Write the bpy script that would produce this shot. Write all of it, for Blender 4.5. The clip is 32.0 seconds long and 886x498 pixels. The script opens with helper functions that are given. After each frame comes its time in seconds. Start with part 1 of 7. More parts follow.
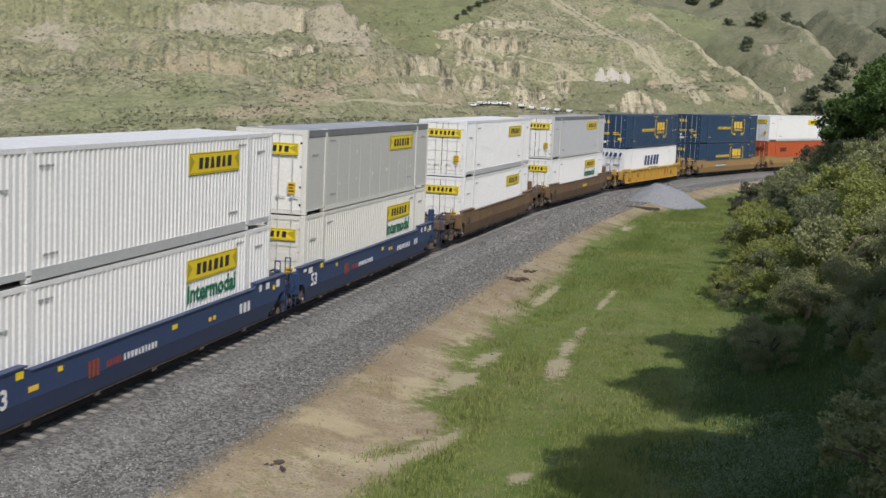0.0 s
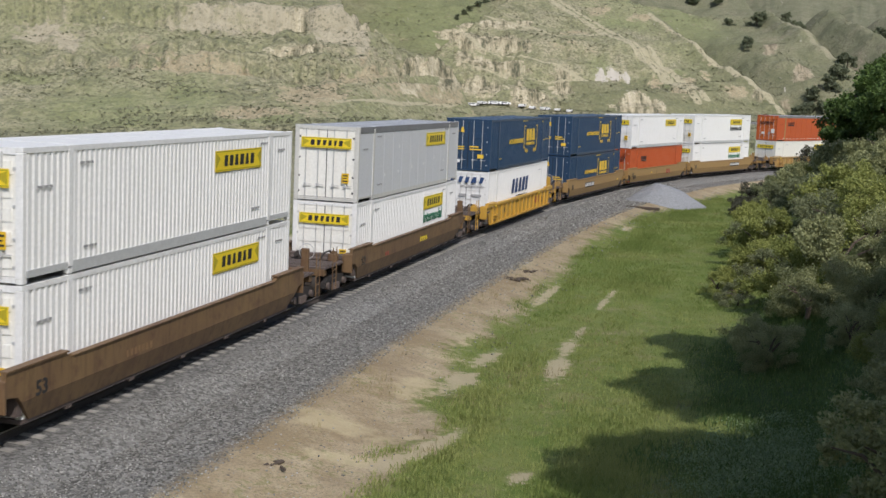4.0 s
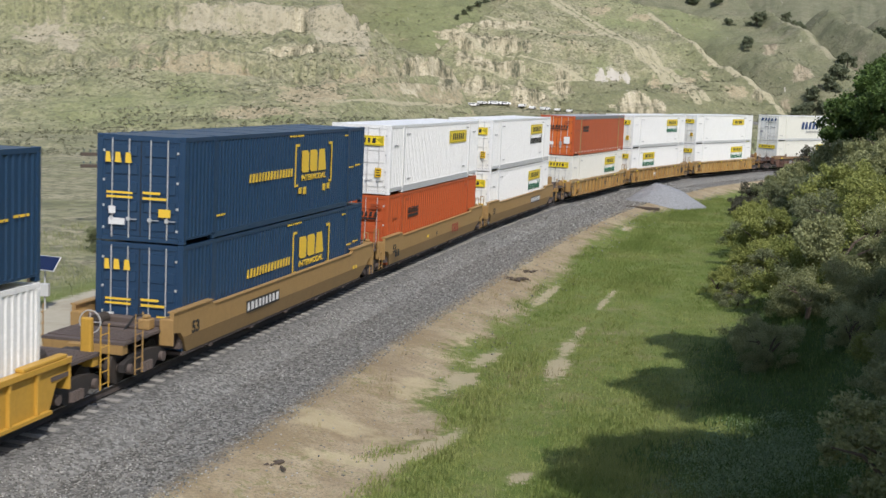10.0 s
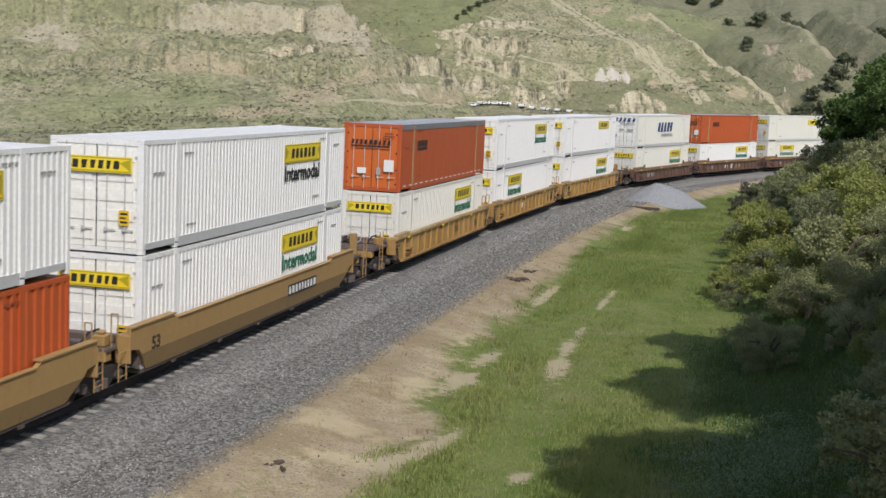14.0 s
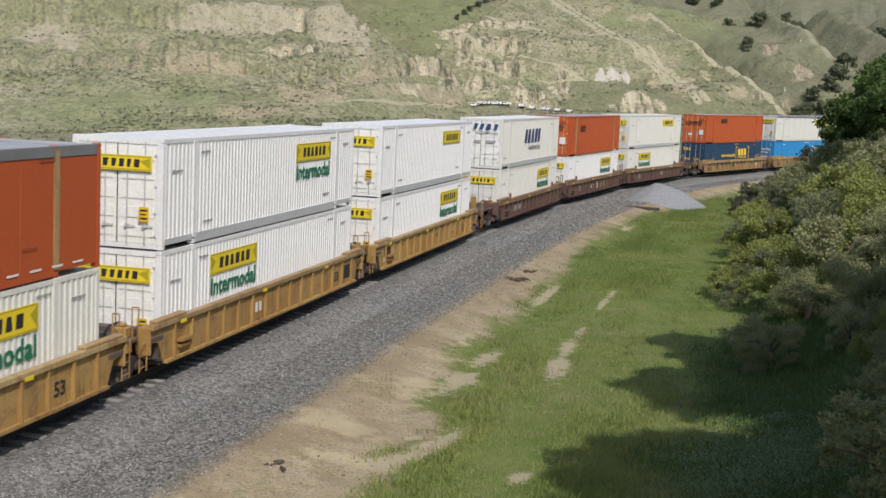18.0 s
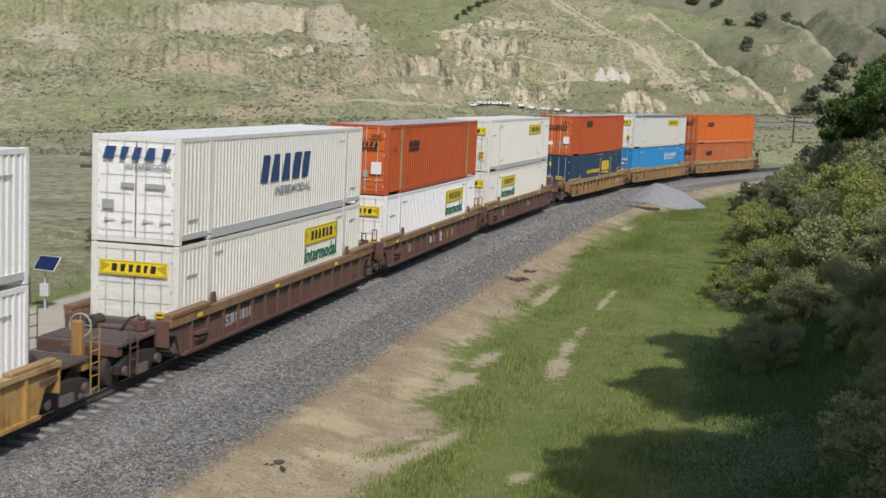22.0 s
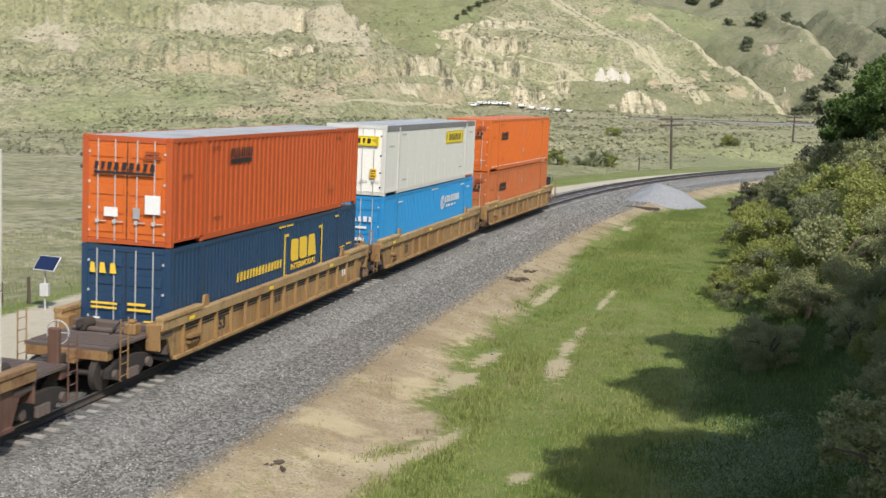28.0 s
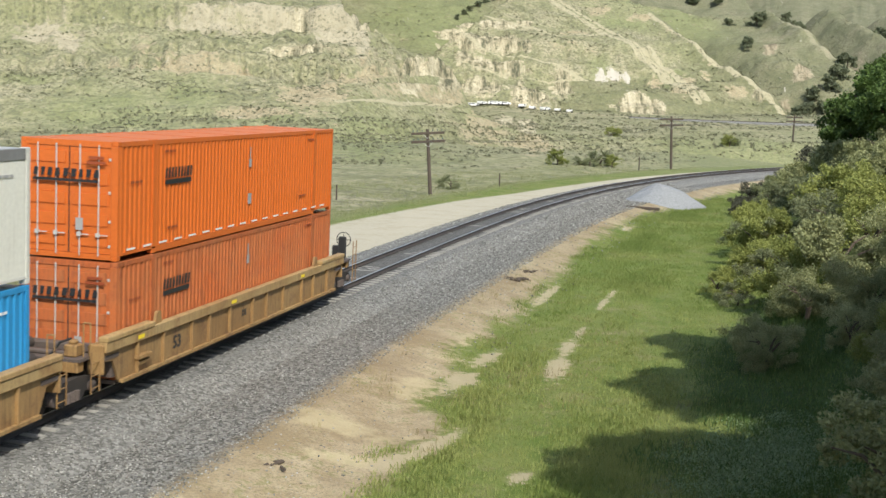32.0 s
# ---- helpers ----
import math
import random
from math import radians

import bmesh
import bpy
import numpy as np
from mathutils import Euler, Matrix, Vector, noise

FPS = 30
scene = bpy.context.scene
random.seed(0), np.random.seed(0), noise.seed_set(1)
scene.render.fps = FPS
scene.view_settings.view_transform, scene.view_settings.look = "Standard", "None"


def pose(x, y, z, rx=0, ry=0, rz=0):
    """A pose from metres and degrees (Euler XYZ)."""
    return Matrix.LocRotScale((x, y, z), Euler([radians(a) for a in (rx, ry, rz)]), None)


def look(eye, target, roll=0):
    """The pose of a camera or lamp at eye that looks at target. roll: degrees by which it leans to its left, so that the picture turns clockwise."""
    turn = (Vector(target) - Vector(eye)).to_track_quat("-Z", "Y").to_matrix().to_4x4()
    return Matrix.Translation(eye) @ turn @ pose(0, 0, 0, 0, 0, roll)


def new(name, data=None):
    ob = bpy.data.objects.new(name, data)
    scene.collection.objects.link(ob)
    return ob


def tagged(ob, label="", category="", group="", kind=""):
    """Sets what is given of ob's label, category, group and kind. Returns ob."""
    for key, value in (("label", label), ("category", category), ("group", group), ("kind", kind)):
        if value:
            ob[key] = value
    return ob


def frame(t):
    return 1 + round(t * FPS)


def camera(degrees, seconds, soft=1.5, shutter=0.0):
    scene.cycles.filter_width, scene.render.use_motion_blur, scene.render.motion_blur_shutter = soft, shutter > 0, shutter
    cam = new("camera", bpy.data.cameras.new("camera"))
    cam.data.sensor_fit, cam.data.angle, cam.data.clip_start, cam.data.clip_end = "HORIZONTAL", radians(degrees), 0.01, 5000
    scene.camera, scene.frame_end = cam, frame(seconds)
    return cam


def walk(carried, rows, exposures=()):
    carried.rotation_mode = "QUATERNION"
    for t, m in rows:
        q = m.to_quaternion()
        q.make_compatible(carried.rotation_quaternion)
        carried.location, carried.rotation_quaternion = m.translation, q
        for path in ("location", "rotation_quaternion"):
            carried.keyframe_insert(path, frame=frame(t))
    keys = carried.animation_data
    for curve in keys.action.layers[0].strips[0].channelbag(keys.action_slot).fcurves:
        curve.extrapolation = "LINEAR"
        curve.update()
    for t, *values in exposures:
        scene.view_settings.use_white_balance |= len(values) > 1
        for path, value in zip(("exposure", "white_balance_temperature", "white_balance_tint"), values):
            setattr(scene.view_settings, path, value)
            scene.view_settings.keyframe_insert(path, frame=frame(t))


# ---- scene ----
cam = camera(37.25, 32.0, soft=1.5, shutter=0.2)
EYE = Vector((0.0, 0.0, 7.62))
EYE_AIM = (0.0, 100.0 * math.cos(radians(6.862)), 7.62 - 100.0 * math.sin(radians(6.862)))
walk(cam, [(0.0, look(EYE, EYE_AIM, 1.88)), (32.0, look(EYE, EYE_AIM, 1.88))],
     exposures=[(0.0, -0.12, 6440, 13), (3.5, -0.07, 6440, 13), (6.0, -0.03, 6400, 12), (8.0, 0.06, 6400, 12), (12.0, 0.11, 6440, 12), (14.0, -0.01, 6480, 13), (20.0, -0.01, 6480, 13), (25.0, 0.0, 6520, 14), (28.0, 0.41, 6700, 10), (31.0, 0.42, 6730, 8), (32.0, 0.52, 6730, 6)])

# ---- sky and sun ----
SUN_EL, SUN_AZ = 47.0, 159.0          # azimuth clockwise from +y
world = bpy.data.worlds.new("sky")
scene.world = world
world.use_nodes = True
wn = world.node_tree
sky = wn.nodes.new("ShaderNodeTexSky")
sky.sky_type, sky.sun_disc = "NISHITA", False
sky.sun_elevation, sky.sun_rotation = radians(SUN_EL), radians(SUN_AZ)
sky.air_density, sky.dust_density = 1.0, 1.5
wn.links.new(sky.outputs[0], wn.nodes["Background"].inputs[0])
wn.nodes["Background"].inputs[1].default_value = 0.142
sun_data = bpy.data.lights.new("sun", "SUN")
sun_data.energy, sun_data.angle, sun_data.color = 3.4, radians(0.6), (1.0, 0.965, 0.905)
sun = new("sun", sun_data)
az, el = radians(SUN_AZ), radians(SUN_EL)
sun_from = Vector((math.sin(az) * math.cos(el), math.cos(az) * math.cos(el), math.sin(el)))
sun.matrix_world = look(sun_from * 300, (0, 0, 0))


# ---- materials ----
def nodes_of(name):
    m = bpy.data.materials.new(name)
    m.use_nodes = True
    t = m.node_tree
    return m, t, t.nodes["Principled BSDF"]


def add(t, kind, **values):
    n = t.nodes.new(kind)
    for key, v in values.items():
        n.inputs[key.replace("_", " ")].default_value = v
    return n


def noise_node(t, vec, scale, detail=4.0, rough=0.6):
    n = add(t, "ShaderNodeTexNoise", Scale=scale, Detail=detail, Roughness=rough)
    t.links.new(vec, n.inputs["Vector"])
    return n.outputs["Fac"]


def ramp_node(t, fac, stops):
    n = t.nodes.new("ShaderNodeValToRGB")
    while len(n.color_ramp.elements) < len(stops):
        n.color_ramp.elements.new(0.5)
    for e, (p, c) in zip(n.color_ramp.elements, stops):
        e.position = p
        e.color = (*c, 1) if len(c) == 3 else c
    t.links.new(fac, n.inputs[0])
    return n.outputs[0]


def mix_node(t, fac, a, b):
    n = t.nodes.new("ShaderNodeMix")
    n.data_type = "RGBA"
    for sock, v in ((n.inputs[0], fac), (n.inputs[6], a), (n.inputs[7], b)):
        if hasattr(v, "is_linked"):
            t.links.new(v, sock)
        elif isinstance(v, (int, float)):
            sock.default_value = v
        else:
            sock.default_value = (*v, 1)
    return n.outputs[2]


def maths(t, op, a, b=0.0, clamp=False):
    n = t.nodes.new("ShaderNodeMath")
    n.operation, n.use_clamp = op, clamp
    for sock, v in ((n.inputs[0], a), (n.inputs[1], b)):
        if hasattr(v, "is_linked"):
            t.links.new(v, sock)
        else:
            sock.default_value = v
    return n.outputs[0]


def bump_node(t, bsdf, height, strength, distance):
    n = add(t, "ShaderNodeBump", Strength=strength, Distance=distance)
    t.links.new(height, n.inputs["Height"])
    t.links.new(n.outputs[0], bsdf.inputs["Normal"])


def where(t):
    return t.nodes.new("ShaderNodeTexCoord").outputs["Object"]


def painted(name, colour, rough=0.45, metal=0.0, dirt=0.35, dirt_colour=(0.09, 0.065, 0.045), fine=9.0, streak=True, var=0.0):
    """Weathered paint: uneven tone, grime patches and thin vertical streaks."""
    m, t, b = nodes_of(name)
    v = where(t)
    big = noise_node(t, v, 0.7, 5)
    small = noise_node(t, v, fine, 6, 0.7)
    tone = mix_node(t, ramp_node(t, small, [(0.3, (0, 0, 0)), (0.75, (1, 1, 1))]), [c * 0.86 for c in colour], [min(1, c * 1.06) for c in colour])
    if var:
        info = t.nodes.new("ShaderNodeObjectInfo")
        tone = mix_node(t, maths(t, "MULTIPLY", info.outputs["Random"], var), tone, dirt_colour)
    if streak:
        stretch = t.nodes.new("ShaderNodeMapping")
        stretch.inputs["Scale"].default_value = (5.0, 5.0, 0.35)
        t.links.new(v, stretch.inputs[0])
        lines = noise_node(t, stretch.outputs[0], 1.6, 4, 0.7)
        grime = maths(t, "MULTIPLY", ramp_node(t, lines, [(0.5, (0, 0, 0)), (0.8, (1, 1, 1))]), ramp_node(t, big, [(0.35, (0, 0, 0)), (0.7, (1, 1, 1))]))
    else:
        grime = ramp_node(t, big, [(0.45, (0, 0, 0)), (0.75, (1, 1, 1))])
    col = mix_node(t, maths(t, "MULTIPLY", grime, dirt), tone, dirt_colour)
    t.links.new(col, b.inputs["Base Color"])
    b.inputs["Roughness"].default_value, b.inputs["Metallic"].default_value = rough, metal
    bump_node(t, b, small, 0.12, 0.01)
    return m


def plain(name, colour, rough=0.5, metal=0.0, vary=0.15, scale=12.0):
    m, t, b = nodes_of(name)
    f = noise_node(t, where(t), scale, 4)
    t.links.new(mix_node(t, f, [c * (1 - vary) for c in colour], [min(1, c * (1 + vary)) for c in colour]), b.inputs["Base Color"])
    b.inputs["Roughness"].default_value, b.inputs["Metallic"].default_value = rough, metal
    return m


WHITE = painted("white_paint", (0.80, 0.80, 0.78), 0.4, dirt=0.32, dirt_colour=(0.30, 0.25, 0.20))
CREAM = painted("aged_white_paint", (0.72, 0.71, 0.64), 0.45, dirt=0.5, dirt_colour=(0.30, 0.25, 0.20))
GREY = painted("bare_aluminium_panel", (0.64, 0.63, 0.585), 0.4, metal=0.1, dirt=0.3, dirt_colour=(0.27, 0.24, 0.2))
WHITE_DOOR = painted("rust_streaked_door_paint", (0.84, 0.83, 0.77), 0.42, dirt=0.35, dirt_colour=(0.30, 0.19, 0.11))
ROOF_GREY = painted("weathered_roof_sheet", (0.40, 0.41, 0.42), 0.5, dirt=0.4, streak=False)
def rusty(name, colour, worn, rust, rough=0.6):
    """Old freight-car paint: sun-bleached patches, rust blooms, run-down streaks and soot."""
    m, t, b = nodes_of(name)
    v = where(t)
    broad, bloom, grain = noise_node(t, v, 0.45, 5, 0.65), noise_node(t, v, 1.7, 7, 0.72), noise_node(t, v, 16.0, 4, 0.7)
    runs = t.nodes.new("ShaderNodeMapping")
    runs.inputs["Scale"].default_value = (6.0, 6.0, 0.5)
    t.links.new(v, runs.inputs[0])
    drip = noise_node(t, runs.outputs[0], 1.3, 5, 0.7)
    info = t.nodes.new("ShaderNodeObjectInfo")
    col = mix_node(t, ramp_node(t, broad, [(0.38, (0, 0, 0)), (0.62, (1, 1, 1))]), colour, worn)
    col = mix_node(t, maths(t, "MULTIPLY", info.outputs["Random"], 0.35), col, rust)
    col = mix_node(t, ramp_node(t, bloom, [(0.52, (0, 0, 0)), (0.66, (0.85, 0.85, 0.85))]), col, rust)
    col = mix_node(t, ramp_node(t, drip, [(0.5, (0, 0, 0)), (0.72, (0.7, 0.7, 0.7))]), col, [c * 0.45 for c in rust])
    col = mix_node(t, ramp_node(t, grain, [(0.5, (0, 0, 0)), (0.8, (0.35, 0.35, 0.35))]), col, (0.04, 0.034, 0.03))
    t.links.new(col, b.inputs["Base Color"])
    b.inputs["Roughness"].default_value = rough
    bump_node(t, b, maths(t, "ADD", bloom, grain), 0.2, 0.01)
    return m


ORANGE = painted("orange_paint", (0.60, 0.135, 0.022), 0.42, dirt=0.3)
ORANGE_DUSTY = rusty("dusty_orange_paint", (0.50, 0.12, 0.028), (0.42, 0.145, 0.05), (0.33, 0.085, 0.03))
GREY_LIGHT = painted("pale_aluminium_panel", (0.66, 0.67, 0.68), 0.4, metal=0.1, dirt=0.3, dirt_colour=(0.27, 0.24, 0.2))
RUST_ORANGE = painted("faded_orange_paint", (0.46, 0.088, 0.022), 0.5, dirt=0.45)
NAVY = painted("navy_paint", (0.018, 0.05, 0.105), 0.38, dirt=0.25, dirt_colour=(0.10, 0.10, 0.10))
AZURE = painted("azure_paint", (0.024, 0.246, 0.528), 0.4, dirt=0.15)
CAR_BLUE = painted("dark_blue_car_paint", (0.028, 0.054, 0.13), 0.5, dirt=0.5)
CAR_BROWN = rusty("brown_car_paint", (0.155, 0.092, 0.045), (0.20, 0.125, 0.055), (0.10, 0.05, 0.03))
CAR_YELLOW = painted("yellow_car_paint", (0.52, 0.30, 0.045), 0.5, dirt=0.45)
CAR_TAN = painted("tan_car_paint", (0.345, 0.215, 0.08), 0.55, dirt=0.85, dirt_colour=(0.17, 0.10, 0.055))
CAR_OCHRE = rusty("ochre_ribbed_car_paint", (0.40, 0.225, 0.055), (0.46, 0.30, 0.10), (0.19, 0.09, 0.04))
CAR_DARK = rusty("dark_brown_car_paint", (0.115, 0.06, 0.042), (0.15, 0.085, 0.06), (0.10, 0.045, 0.03), 0.7)
CAR_RUST = rusty("rusty_ochre_car_paint", (0.29, 0.165, 0.06), (0.36, 0.235, 0.10), (0.16, 0.08, 0.04))
CHORD_TAN = rusty("bleached_tan_chord_paint", (0.36, 0.23, 0.09), (0.44, 0.32, 0.15), (0.22, 0.12, 0.055))
CHORD_BROWN = rusty("brown_chord_paint", (0.24, 0.14, 0.065), (0.30, 0.19, 0.09), (0.14, 0.07, 0.04))
DECK = painted("worn_steel_deck", (0.11, 0.085, 0.075), 0.7, dirt=0.5, streak=False)
TRUCK = painted("grimy_truck_steel", (0.03, 0.026, 0.024), 0.75, dirt=0.5, streak=False)
RAIL_LIGHT = painted("light_grey_side_rail", (0.60, 0.61, 0.61), 0.4, metal=0.2, dirt=0.35, dirt_colour=(0.3, 0.27, 0.23))
RAIL_DARK = painted("grimy_grey_top_rail", (0.20, 0.20, 0.20), 0.55, dirt=0.4, streak=False)
STEEL = plain("galvanised_steel", (0.56, 0.56, 0.55), 0.5, 0.35)
DARK = plain("black_rubber", (0.02, 0.02, 0.02), 0.7)
SIGN_YELLOW = plain("yellow_sign_film", (0.80, 0.60, 0.025), 0.4)
SIGN_OLIVE = plain("shaded_yellow_sign_border", (0.42, 0.34, 0.02), 0.4)
NOTICE = plain("ochre_notice_film", (0.70, 0.45, 0.02), 0.4)
BLACK_INK = plain("black_ink", (0.02, 0.02, 0.022), 0.5)
GREEN_INK = plain("green_ink", (0.012, 0.16, 0.085), 0.5)
BLUE_INK = plain("blue_ink", (0.025, 0.06, 0.16), 0.5)
RED_INK = plain("red_ink", (0.30, 0.04, 0.025), 0.5)
RUST_INK = plain("faded_red_ink", (0.28, 0.06, 0.02), 0.5)
GREY_INK = plain("faded_grey_ink", (0.33, 0.33, 0.33), 0.6)
WHITE_INK = plain("white_ink", (0.72, 0.72, 0.70), 0.5)
YELLOW_INK = plain("yellow_ink", (0.78, 0.52, 0.05), 0.5)


# ---- mesh helpers ----
def mesh_of(name, bm, *mats, smooth=False):
    me = bpy.data.meshes.new(name)
    bm.to_mesh(me)
    bm.free()
    for m in mats:
        me.materials.append(m)
    if smooth:
        me.shade_smooth()
    return me


def part(name, data, material, parent, label="", at=None):
    """One mesh object under a thing or under a part. data: a bmesh, or a mesh to be shared."""
    me = data if isinstance(data, bpy.types.Mesh) else mesh_of(name, data, material)
    ob = new(name, me)
    ob.parent = parent
    if at is not None:
        ob.matrix_basis = at if isinstance(at, Matrix) else Matrix.Translation(at)
    if label:
        ob["label"] = label
    return ob


def box(bm, x0, x1, y0, y1, z0, z1, bevel=0.0):
    m = Matrix.LocRotScale(((x0 + x1) / 2, (y0 + y1) / 2, (z0 + z1) / 2), None, (x1 - x0, y1 - y0, z1 - z0))
    r = bmesh.ops.create_cube(bm, size=1.0, matrix=m)
    if bevel:
        edges = list({e for v in r["verts"] for e in v.link_edges})
        bmesh.ops.bevel(bm, geom=edges, offset=bevel, segments=1, affect="EDGES")
    return bm


def bar(bm, a, b, r, seg=6, r2=None):
    a, b = Vector(a), Vector(b)
    d = b - a
    m = Matrix.Translation((a + b) / 2) @ d.to_track_quat("Z", "Y").to_matrix().to_4x4()
    bmesh.ops.create_cone(bm, cap_ends=True, segments=seg, radius1=r, radius2=r if r2 is None else r2, depth=d.length, matrix=m)
    return bm


def prism(bm, outline, y0, y1):
    """An outline in x and z, drawn out from y0 to y1."""
    a = [bm.verts.new((x, y0, z)) for x, z in outline]
    b = [bm.verts.new((x, y1, z)) for x, z in outline]
    n = len(a)
    bm.faces.new(a)
    bm.faces.new(b[::-1])
    for i in range(n):
        bm.faces.new((a[(i + 1) % n], a[i], b[i], b[(i + 1) % n]))
    bmesh.ops.recalc_face_normals(bm, faces=bm.faces[:])
    return bm


def sheet(name, xyz, quads, *mats, smooth=True):
    me = bpy.data.meshes.new(name)
    me.vertices.add(len(xyz))
    me.vertices.foreach_set("co", np.asarray(xyz, np.float32).ravel())
    q = np.asarray(quads, np.int32)
    k = q.shape[1]
    me.loops.add(q.size)
    me.loops.foreach_set("vertex_index", q.ravel())
    me.polygons.add(len(q))
    me.polygons.foreach_set("loop_start", np.arange(0, q.size, k, dtype=np.int32))
    for m in mats:
        me.materials.append(m)
    me.update(calc_edges=True)
    me.validate()
    if smooth:
        me.shade_smooth()
    return me


def field(me, name, values):
    me.attributes.new(name, "FLOAT", "POINT").data.foreach_set("value", np.asarray(values, np.float32))


# ---- the line of the track ----
GRADE, CANT = -0.00096, radians(0.675)
S = np.arange(-460.0, 461.0, 1.0)
curv = np.interp(S, (-60, -30, 0, 30, 60, 90, 120, 150, 240), (0.0005, 0.00015, -0.0002, -0.00066, -0.00326, -0.0055, -0.00635, -0.0062, -0.006))
head = np.concatenate([[0], np.cumsum((curv[1:] + curv[:-1]) / 2)])
head += radians(76.57) - head[460]
TX = np.concatenate([[0], np.cumsum((np.cos(head[1:]) + np.cos(head[:-1])) / 2)])
TY = np.concatenate([[0], np.cumsum((np.sin(head[1:]) + np.sin(head[:-1])) / 2)])
TX += -8.67 - TX[460]
TY += 33.79 - TY[460]


def on_track(s, lat=0.0, up=0.0):
    a = np.interp(s, S, head)
    return np.array((np.interp(s, S, TX) - np.sin(a) * lat, np.interp(s, S, TY) + np.cos(a) * lat, GRADE * s + up + lat * math.sin(CANT)))


def track_pose(s, half=7.5):
    """The pose of a car whose middle is at s, on two points of the line."""
    a, b = on_track(s - half), on_track(s + half)
    m = (a + b) / 2
    d = b - a
    turn = Matrix.Rotation(math.atan2(d[1], d[0]), 4, "Z") @ Matrix.Rotation(-math.atan2(d[2], math.hypot(d[0], d[1])), 4, "Y") @ Matrix.Rotation(CANT, 4, "X")
    return Matrix.Translation(m) @ turn


def swept(outline, s_list, closed=True):
    """Vertices and quads of an outline of (lat, up) drawn along the track."""
    n, k = len(s_list), len(outline)
    xyz = np.array([on_track(s, o[0], o[1]) for s in s_list for o in outline])
    quads = [(i * k + j, i * k + (j + 1) % k, (i + 1) * k + (j + 1) % k, (i + 1) * k + j) for i in range(n - 1) for j in range(k if closed else k - 1)]
    return xyz, quads


def to_track(x, y):
    """s and lateral distance (left is positive) of points, by the nearest sample of the line."""
    s, lat = np.empty_like(x), np.empty_like(x)
    for i in range(0, len(x), 4000):
        dx, dy = x[i:i + 4000, None] - TX[None, ::4], y[i:i + 4000, None] - TY[None, ::4]
        j = np.argmin(dx * dx + dy * dy, axis=1) * 4
        ax, ay, a = x[i:i + 4000] - TX[j], y[i:i + 4000] - TY[j], head[j]
        s[i:i + 4000] = S[j] + ax * np.cos(a) + ay * np.sin(a)
        lat[i:i + 4000] = ay * np.cos(a) - ax * np.sin(a)
    return s, lat


# ---- terrain ----
def smooth_step(x, a, b):
    t = np.clip((x - a) / (b - a), 0, 1)
    return t * t * (3 - 2 * t)


def lattice(seed):
    return np.random.RandomState(seed).rand(256, 256)


def wave_noise(x, y, size, seed, octaves=4, gain=0.5):
    """Value noise, -1 to 1, of features of that size in metres."""
    g, out, amp, tot = lattice(seed), 0.0, 1.0, 0.0
    for k in range(octaves):
        u, v = x / size * 2 ** k + 17.3 * k, y / size * 2 ** k + 5.1 * k
        i, j = np.floor(u).astype(int), np.floor(v).astype(int)
        fu, fv = u - i, v - j
        fu, fv = fu * fu * (3 - 2 * fu), fv * fv * (3 - 2 * fv)
        a, b, c, d = g[i % 256, j % 256], g[(i + 1) % 256, j % 256], g[i % 256, (j + 1) % 256], g[(i + 1) % 256, (j + 1) % 256]
        out = out + amp * ((a * (1 - fu) + b * fu) * (1 - fv) + (c * (1 - fu) + d * fu) * fv)
        tot, amp = tot + amp, amp * gain
    return out / tot * 2 - 1


# toe of the hillside on which the camera stands, going away from it
TOE = ((-13.0, -400.0), (-10.0, -25.0), (-7.0, 4.0), (-1.0, 19.0), (6.0, 25.0), (9.6, 34.0), (12.2, 55.0), (16.5, 78.0), (24.0, 101.0), (42.0, 121.0), (80.0, 140.0), (170.0, 152.0), (600.0, 150.0))


def beyond_toe(x, y):
    """Signed distance from the toe line, positive on the hillside."""
    best, inside = np.full_like(x, 1e9), np.zeros(len(x), bool)
    for (ax, ay), (bx, by) in zip(TOE[:-1], TOE[1:]):
        ux, uy = bx - ax, by - ay
        k = np.clip(((x - ax) * ux + (y - ay) * uy) / (ux * ux + uy * uy), 0, 1)
        best = np.minimum(best, np.hypot(x - ax - k * ux, y - ay - k * uy))
    ring = TOE + ((5000.0, 150.0), (5000.0, -5000.0), (-13.0, -5000.0))
    for (ax, ay), (bx, by) in zip(ring, ring[1:] + ring[:1]):
        if ay != by:
            inside ^= ((ay > y) != (by > y)) & (x < (bx - ax) * (y - ay) / (by - ay) + ax)
    return np.where(inside, best, -best)


def ridge(r, profile, crest, fall=0.3):
    """A hill flank as seen along a bearing: rise over range by its profile of (range, slope angle above the level), cut at the crest angle."""
    rr, aa = zip(*profile)
    ang = np.interp(r, rr, aa)
    up = np.minimum(ang, crest)
    r_crest = np.interp(crest, aa, rr)
    z = 7.62 + r * up
    z = np.where(r < rr[0], 7.62 + rr[0] * np.minimum(aa[0], crest) - (rr[0] - r) * 0.5, z)
    return np.where(r > r_crest, 7.62 + r_crest * crest - (r - r_crest) * fall, z)


